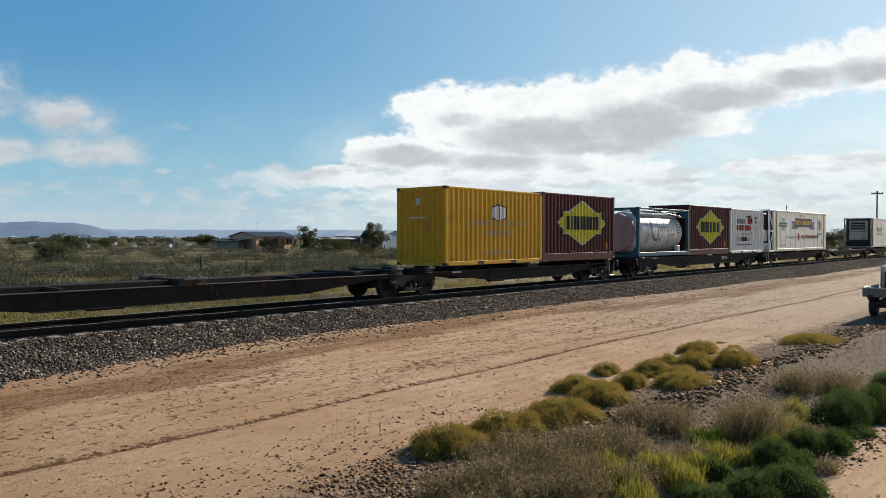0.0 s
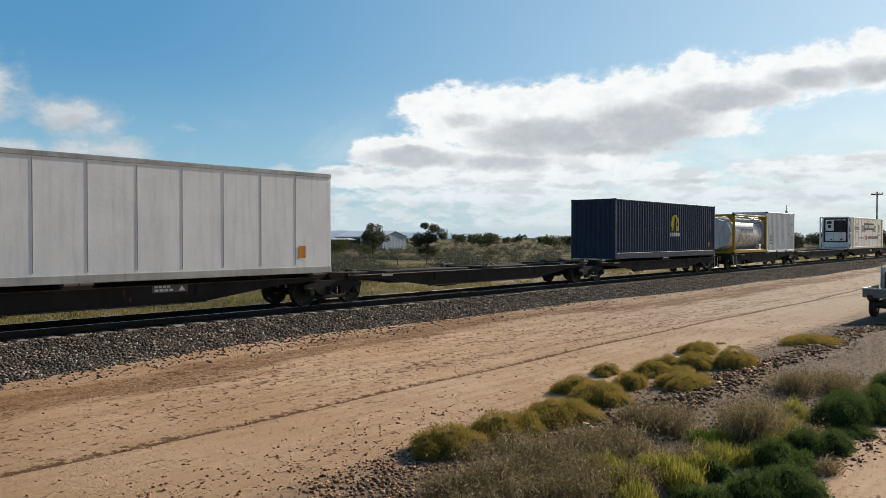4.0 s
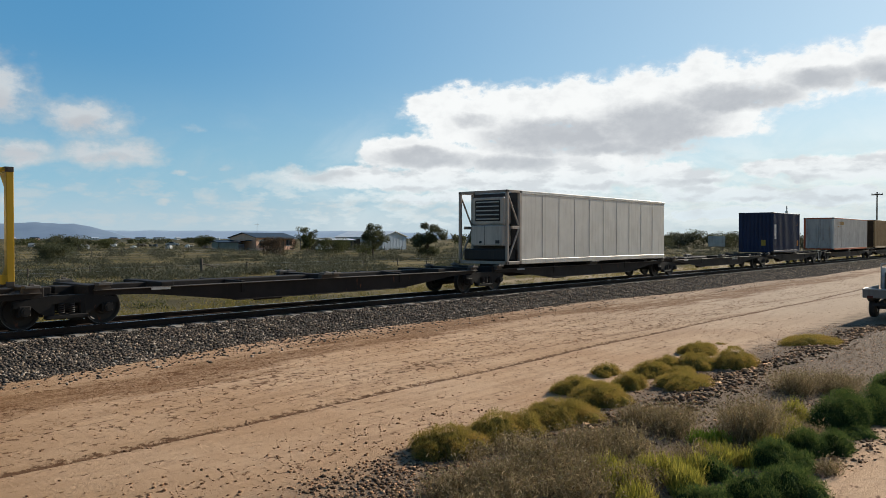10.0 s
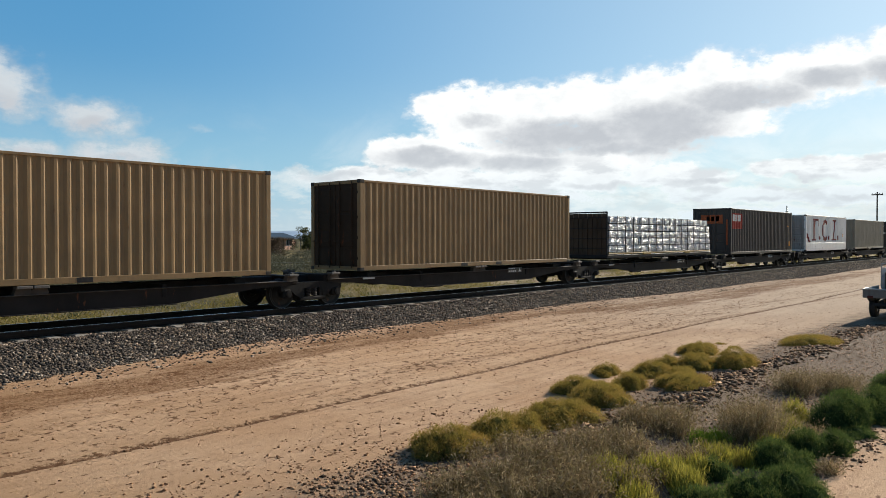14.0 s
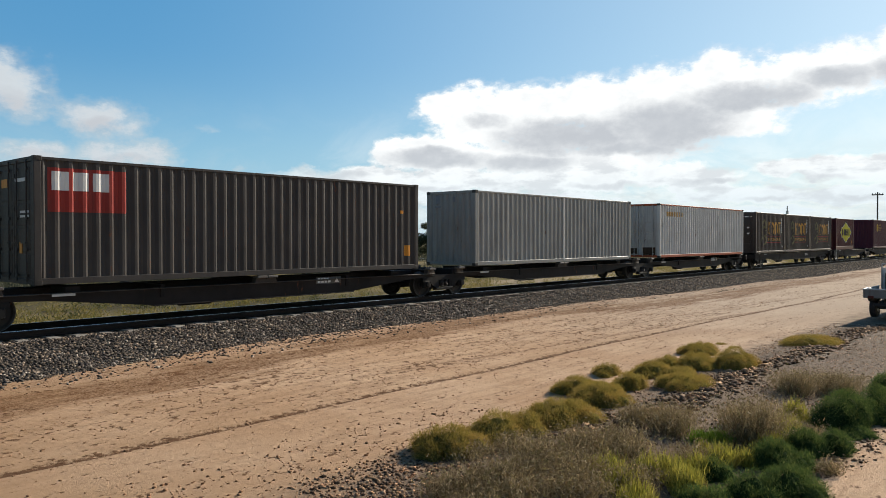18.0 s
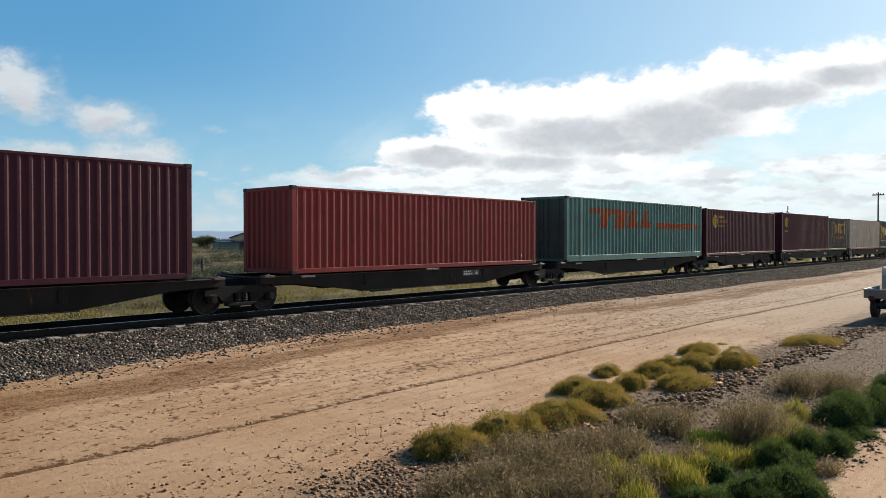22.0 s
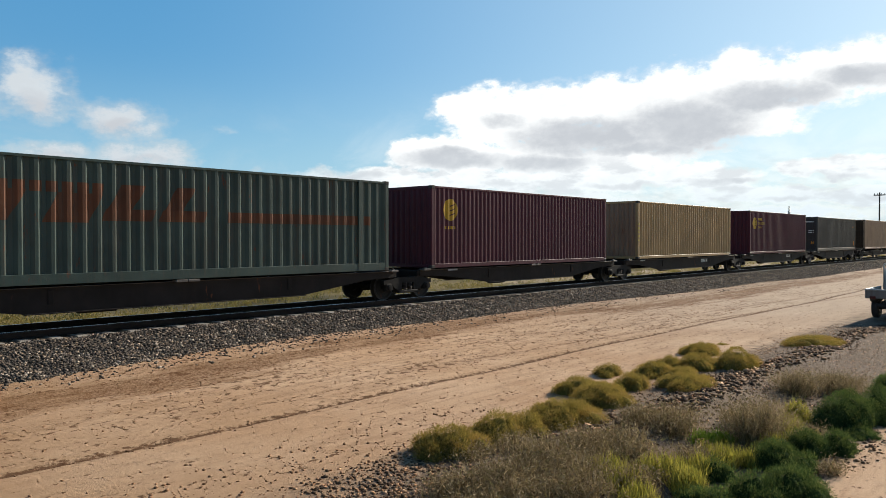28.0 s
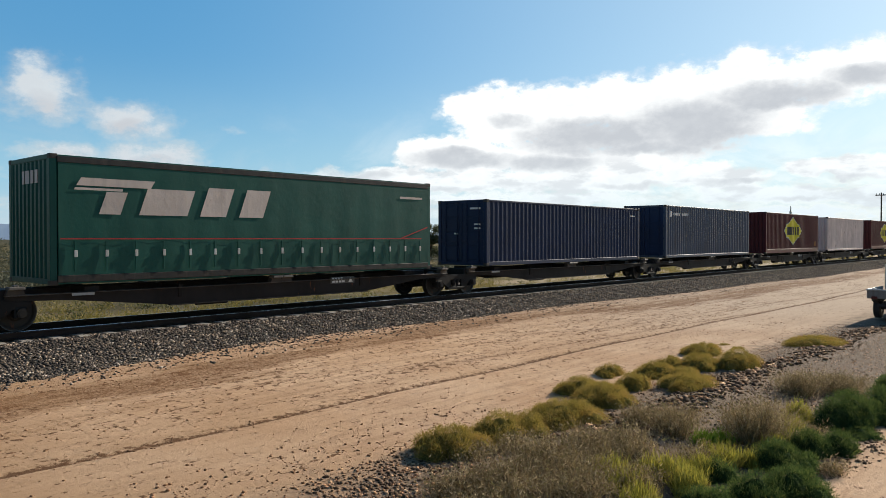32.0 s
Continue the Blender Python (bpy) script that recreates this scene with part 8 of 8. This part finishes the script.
for i in range(26):
    a, d = radians(r_.uniform(18, 56)), r_.uniform(950, 1500)
    x, y = d * math.sin(a), d * math.cos(a)
    L_, W_ = r_.uniform(8, 16), r_.uniform(6, 9)
    hh = thing("town_house", "small distant pale-roofed house", "house", "houses of the distant town", at=pose(x, y, 0, 0, 0, r_.uniform(-40, 20)))
    part("wall", Mesh().box((0, 0, 0), (L_, W_, 2.6)), (BRICKW, WHITE_P)[i % 2], hh)
    part("roof", Mesh().slab([(-0.4, 2.5), (W_ + 0.4, 2.5), (W_ / 2, 4.0)], "x", -0.3, L_ + 0.3), (ROOF_L, WHITE_P, ROOF_D)[i % 3], hh)
    for k in range(2):
        part("window", Mesh().box((1.5 + k * 4, -0.04, 0.9), (3.0 + k * 4, 0.02, 2.0)), GLASS, hh)

# ---- the verge in the foreground ----
cush = "cushion of olive yellow-green stems on gravel"
for i, (x, y, rx, ry, h) in enumerate([(7.34, 6.41, 0.44, 0.40, 0.45), (8.26, 6.31, 0.34, 0.34, 0.47), (8.80, 6.24, 0.33, 0.30, 0.38), (9.66, 6.15, 0.52, 0.44, 0.46), (11.74, 7.11, 0.45, 0.36, 0.36), (11.24, 6.38, 0.50, 0.44, 0.45),
                                       (13.6, 7.55, 0.30, 0.25, 0.30), (12.65, 6.58, 0.31, 0.26, 0.41), (14.20, 6.88, 0.40, 0.34, 0.36), (13.25, 5.76, 0.58, 0.42, 0.31), (14.2, 6.25, 0.38, 0.30, 0.30), (15.5, 7.12, 0.28, 0.24, 0.27),
                                       (15.58, 6.47, 0.44, 0.36, 0.42), (17.6, 7.3, 0.50, 0.38, 0.34), (16.17, 5.90, 0.50, 0.38, 0.50), (20.59, 5.60, 0.80, 0.50, 0.31)]):
    shrub("cushion_shrub", cush, x, y, rx * 1.38, ry * 1.3, h * 0.95, CUSHION, int(66000 * (rx * ry + rx * h)), 0.030, 0.0030, 300 + i, 0.55, 22, core_mat=OLIVE_TWIG)
for i, (x, y) in enumerate([(19.4, 7.45), (19.0, 6.95)]):
    shrub("ground_mat", "flat dull olive mat of creeping stems", x, y, 0.30, 0.16, 0.05, CUSHION, 1600, 0.03, 0.0035, 330 + i, 0.3, 7, "weeds", "weeds on the verge")
for i, (x, y, rx, ry, h) in enumerate([(12.51, 2.96, 0.50, 0.42, 0.60), (13.31, 2.69, 0.42, 0.36, 0.56), (15.51, 2.80, 0.50, 0.40, 0.48), (9.59, 2.93, 0.34, 0.30, 0.43), (8.53, 2.51, 0.32, 0.30, 0.46), (7.51, 3.04, 0.30, 0.28, 0.33), (8.10, 2.75, 0.31, 0.27, 0.40), (10.77, 2.63, 0.24, 0.22, 0.36), (10.47, 2.92, 0.26, 0.24, 0.42), (8.62, 3.41, 0.22, 0.20, 0.28), (11.9, 2.62, 0.30, 0.24, 0.16), (12.9, 2.35, 0.34, 0.22, 0.14)]):
    shrub("green_shrub", "dense dark green feathery shrub", x, y, rx * 1.32, ry * 1.3, h, SHRUB_G, int(70000 * (rx * ry + rx * h)), 0.030, 0.0028, 340 + i, 0.45, 26, core_mat=GREEN_TWIG)
for i, (x, y, rx, ry, h) in enumerate([(7.67, 4.29, 0.24, 0.20, 0.26), (8.30, 3.80, 0.23, 0.20, 0.30), (7.81, 3.37, 0.24, 0.20, 0.34), (9.07, 3.48, 0.22, 0.18, 0.36), (12.25, 3.54, 0.22, 0.18, 0.36), (9.41, 3.31, 0.20, 0.17, 0.24), (7.17, 3.69, 0.22, 0.18, 0.26), (8.07, 3.98, 0.18, 0.15, 0.28), (11.5, 3.45, 0.26, 0.22, 0.24), (6.7, 3.3, 0.24, 0.20, 0.26), (8.55, 3.55, 0.26, 0.2, 0.3), (7.45, 3.95, 0.24, 0.2, 0.26), (8.0, 3.5, 0.24, 0.2, 0.32), (11.0, 3.2, 0.26, 0.2, 0.26), (10.2, 3.25, 0.22, 0.2, 0.26), (9.5, 3.75, 0.24, 0.2, 0.2)]):
    shrub("weed_clump", "upright clump of yellow-green weeds", x, y, rx * 1.15, ry * 1.15, h * 0.8, WEED_Y, int(24000 * (rx * ry + rx * h)), 0.085, 0.0042, 360 + i, 1.3, 8, "weeds", "weeds on the verge")
for i, (x, y, rx, ry, h) in enumerate([(9.95, 4.12, 0.34, 0.22, 0.12), (10.3, 3.98, 0.26, 0.20, 0.10)]):
    shrub("grass_patch", "patch of short bright green grass", x, y, rx, ry, h, LUSH, int(26000 * (rx * ry + rx * h)), 0.07, 0.0038, 370 + i, 1.3, 7, "grass", "weeds on the verge")
for i, (x, y, rx, ry, h) in enumerate([(10.15, 4.61, 0.46, 0.38, 0.50), (10.56, 3.58, 0.46, 0.40, 0.80), (14.16, 4.10, 0.50, 0.38, 0.50), (14.92, 3.61, 0.55, 0.40, 0.44), (6.01, 5.18, 0.42, 0.32, 0.36), (6.51, 4.89, 0.46, 0.34, 0.44), (7.35, 5.02, 0.42, 0.32, 0.42), (8.08, 4.84, 0.44, 0.34, 0.44), (6.75, 4.15, 0.46, 0.36, 0.46), (8.79, 4.67, 0.36, 0.30, 0.40),
                                       (7.30, 5.95, 0.36, 0.24, 0.20), (7.85, 5.70, 0.30, 0.24, 0.26), (10.21, 5.20, 0.36, 0.26, 0.36), (8.90, 3.80, 0.34, 0.28, 0.32), (9.75, 2.42, 0.24, 0.16, 0.22), (8.45, 4.30, 0.30, 0.24, 0.36), (7.30, 4.50, 0.40, 0.34, 0.40), (6.20, 4.50, 0.40, 0.34, 0.40), (11.3, 3.95, 0.34, 0.28, 0.34), (5.75, 4.60, 0.40, 0.34, 0.36), (7.60, 3.90, 0.34, 0.28, 0.34), (11.1, 3.10, 0.3, 0.24, 0.3)]):
    dry_brush("open tangle of dry brown stems", x, y, rx, ry, h * 0.82, int(2300 * (rx * ry + 0.6 * rx * h)), 380 + i)

# rubble and loose stones
rs = np.random.default_rng(21)


def strew(name, n, x0, x1, y0, y1, s0, s1, mat, label, power=2.2, keep=None):
    x, y = x0 + (x1 - x0) * rs.random(n), y0 + (y1 - y0) * rs.random(n)
    if keep is not None:
        ok = keep(x, y)
        x, y = x[ok], y[ok]
    s = s0 + (s1 - s0) * rs.random(len(x)) ** power
    c = np.column_stack([x, y, ground_z(x, y) + s * 0.25])
    return tagged(part(name, stones(name, c, s, mat, 0.65), mat), label, "stones", kind="stuff")


ROCK = stone_material("broken brown grey rock", (1.55, 1.18, 0.86))
GRAVEL = stone_material("pale brown gravel", (2.0, 1.55, 1.18))
CLOD = paint("red brown clods", (0.34, 0.185, 0.10), 0.9, 0.3, 0.2, spec=0.2)
def bank_y(x):
    """The line of the rock bank that runs beside the road."""
    return 5.32 - 0.012 * (x - 9.0) + 0.16 * np.sin(x * 0.9)


strew("rubble", 12000, 8.6, 27, 3.9, 6.4, 0.010, 0.058, ROCK, "bank of dark broken rock", 2.4, lambda x, y: np.abs(y - bank_y(x)) < 0.16 + 0.42 * rs.random(len(x)) ** 2)
strew("rubble", 260, 9.2, 22, 4.2, 6.2, 0.04, 0.085, ROCK, "larger broken rocks on the bank", 2.2, lambda x, y: np.abs(y - bank_y(x)) < 0.34)
strew("rubble", 2600, 13, 26, 3.2, 6.4, 0.005, 0.020, ROCK, "brown-grey rock on the verge", 2.0, lambda x, y: rs.random(len(x)) < 0.75)
strew("rubble", 9000, 4.7, 7.8, 4.7, 7.8, 0.005, 0.034, ROCK, "scatter of broken rock beside the road", 3.0, lambda x, y: np.hypot(x - 6.0, (y - 5.75) * 0.9) < 1.25 * rs.random(len(x)) ** 0.8)
strew("rubble", 1500, 8.6, 12.5, 1.6, 3.0, 0.008, 0.034, ROCK, "edge of broken rock beside the sand", 2.0, lambda x, y: np.abs(y - 2.48 - 0.12 * np.sin(x * 2.1)) < 0.05 + 0.3 * rs.random(len(x)) ** 2)
strew("gravel", 7000, 5, 15, 2.2, 6.8, 0.008, 0.028, ROCK, "brown-grey verge gravel", 2.0, lambda x, y: (y > 2.6) | (x < 8.5) | (rs.random(len(x)) < 0.15))
strew("gravel", 11000, 13, 27, 2.6, 6.6, 0.006, 0.017, GRAVEL, "pale brown gravel on the verge", 1.8, lambda x, y: y > 2.7 + 0.3 * np.sin(x * 1.7))
strew("pebbles", 1300, 3.4, 9.5, 6.0, 8.6, 0.010, 0.030, CLOD, "brown pebbles beside the road", 2.6, lambda x, y: rs.random(len(x)) < np.clip((8.8 - y) / 2.2, 0, 1))
strew("pebbles", 13000, 3.0, 26, 6.0, 12.5, 0.005, 0.022, CLOD, "pebbles on the dirt road", 3.2, lambda x, y: rs.random(len(x)) < 0.16 + 0.84 * np.clip((8.4 - y) / 2.4, 0, 1) * np.clip((13 - x) / 5, 0.2, 1))
strew("clods", 3600, 2.6, 60, 9.4, 10.2, 0.006, 0.024, CLOD, "crumbled earth along the rut", 2.0, lambda x, y: np.abs(y - 9.8 - 0.10 * np.sin(x * 0.21 + 9.8) - 0.04 * np.sin(x * 0.83)) < 0.16 * rs.random(len(x)) + 0.02)
strew("clods", 9000, 2.5, 60, 12.9, 15.9, 0.005, 0.020, CLOD, "red-brown crumbs at the ballast foot", 2.4)
strew("clods", 5200, 2.5, 34, 10.2, 13.2, 0.005, 0.024, CLOD, "earth crumbs on the road", 2.8, lambda x, y: np.sin(y * 7.3 + 0.9 * np.sin(x * 0.7)) * np.sin(x * 1.3 + y) > 0.15)
strew("toe_stones", 5200, 2.5, 40, 14.2, 15.9, 0.014, 0.040, STONE, "ballast stones rolled onto the dirt", 1.6, lambda x, y: rs.random(len(x)) < np.clip((y - 14.1 - 0.9 * np.clip((x - 10) / 8, 0, 1)) / 1.1, 0, 1) ** 2)


# ---- the parked utility ----
def ute():
    paint_w = paint("dusty white utility paint", (0.60, 0.59, 0.57), 0.45, 0.06, 0.4)
    u = thing("utility_truck", "white tray-back utility parked on the dirt", "car", at=pose(27.95, 5.06, float(ground_z(29, 5)), 0, 0, 0))
    tr = Mesh().box((0.0, -0.9, 0.70), (2.3, 0.9, 0.76), 0.02)
    part("tray_floor", tr, GALV, u)
    for s in (-1, 1):
        part("tray_side", Mesh().box((0.0, s * 0.90 - 0.02, 0.70), (2.3, s * 0.90 + 0.02, 0.98), 0.012), paint_w, u)
    # this grey holds the shade of the end turned from the sun
    part("tail_board", Mesh().box((-0.03, -0.9, 0.70), (0.01, 0.9, 0.98), 0.012), paint("shaded grey tray steel", (0.17, 0.165, 0.16), 0.6, 0.15, 0.5), u)
    part("tray_rail", Mesh().cyl((-0.02, -0.92, 0.99), (-0.02, 0.92, 0.99), 0.025, 8).cyl((0, 0.91, 0.99), (2.3, 0.91, 0.99), 0.025, 8).cyl((0, -0.91, 0.99), (2.3, -0.91, 0.99), 0.025, 8), GALV, u, smooth=50)
    hb = Mesh()
    for y in (-0.8, -0.3, 0.3, 0.8):
        hb.cyl((2.25, y, 0.9), (2.25, y, 1.78), 0.025, 8)
    hb.cyl((2.25, -0.8, 1.78), (2.25, 0.8, 1.78), 0.03, 8).cyl((2.25, -0.8, 1.35), (2.25, 0.8, 1.35), 0.02, 8)
    part("head_board", hb, GALV, u, smooth=50)
    cab = Mesh().slab([(2.4, 0.45), (4.9, 0.45), (4.9, 0.95), (3.95, 1.02), (3.45, 1.62), (2.5, 1.64), (2.4, 1.1)], "y", -0.82, 0.82)
    part("cab", cab, paint_w, u)
    part("window", Mesh().slab([(2.55, 1.1), (3.75, 1.08), (3.38, 1.55), (2.58, 1.56)], "y", -0.83, 0.83).box((2.385, -0.65, 1.12), (2.41, 0.65, 1.55)), GLASS, u)
    part("chassis", Mesh().box((0.2, -0.45, 0.45), (4.7, -0.33, 0.62)).box((0.2, 0.33, 0.45), (4.7, 0.45, 0.62)).box((0.7, -0.75, 0.30), (0.85, 0.75, 0.42)), BLACK, u)
    for x in (0.78, 4.05):
        for s in (-1, 1):
            w = part("wheel", Mesh().lathe((x, s * 0.72 - 0.11, 0.35), (0, 1, 0), [(0, 0.16), (0.0, 0.30), (0.03, 0.35), (0.19, 0.35), (0.22, 0.30), (0.22, 0.16)], 22), BLACK, u, "black tyre", smooth=40)
            part("rim", Mesh().cyl((x, s * 0.72 - 0.09, 0.35), (x, s * 0.72 + 0.09, 0.35), 0.19, 14), GALV, w)
    for s in (-1, 1):
        part("mudguard", Mesh().box((0.32, s * 0.72 - 0.13, 0.55), (1.24, s * 0.72 + 0.13, 0.76), 0.06), BLACK, u)
        part("tail_light", Mesh().box((-0.045, s * 0.68 - 0.09, 0.69), (-0.01, s * 0.68 + 0.09, 0.78), 0.01), paint("dull red lamp glass", (0.07, 0.008, 0.008), 0.4, 0.1, 0.2), u, "dull red tail light")
    part("number_plate", Mesh().box((-0.05, -0.18, 0.62), (-0.03, 0.18, 0.74)), PLATE, u, "plain number plate")
    part("crate", Mesh().box((1.7, -0.5, 0.9), (2.15, 0.6, 1.5), 0.03), POST, u)
    part("tow_bar", Mesh().cyl((-0.2, 0, 0.5), (0.4, 0, 0.5), 0.03, 8).box((-0.02, -0.6, 0.44), (0.06, 0.6, 0.54), 0.01), BLACK, u)


ute()


# ---- what moves ----
def rolled(t):
    """Metres that the train has rolled since the start: it gathers speed slightly."""
    return 20.95 * t + 0.0235 * t * t


def motions():
    times = [0.0, 4.0, 8.0, 12.0, 16.0, 20.0, 24.0, 28.0, 32.0]
    for ob, u in TRAIN:
        at = ob.matrix_basis.translation.copy()
        walk(ob, [(t, pose(u - rolled(t), at.y, at.z)) for t in times])
    # the clouds drift slowly to the right
    walk(clouds, [(t, pose(0, 0, EYE_Z, 0, 0, -0.115 * (t - 16))) for t in (0.0, 16.0, 32.0)])


motions()
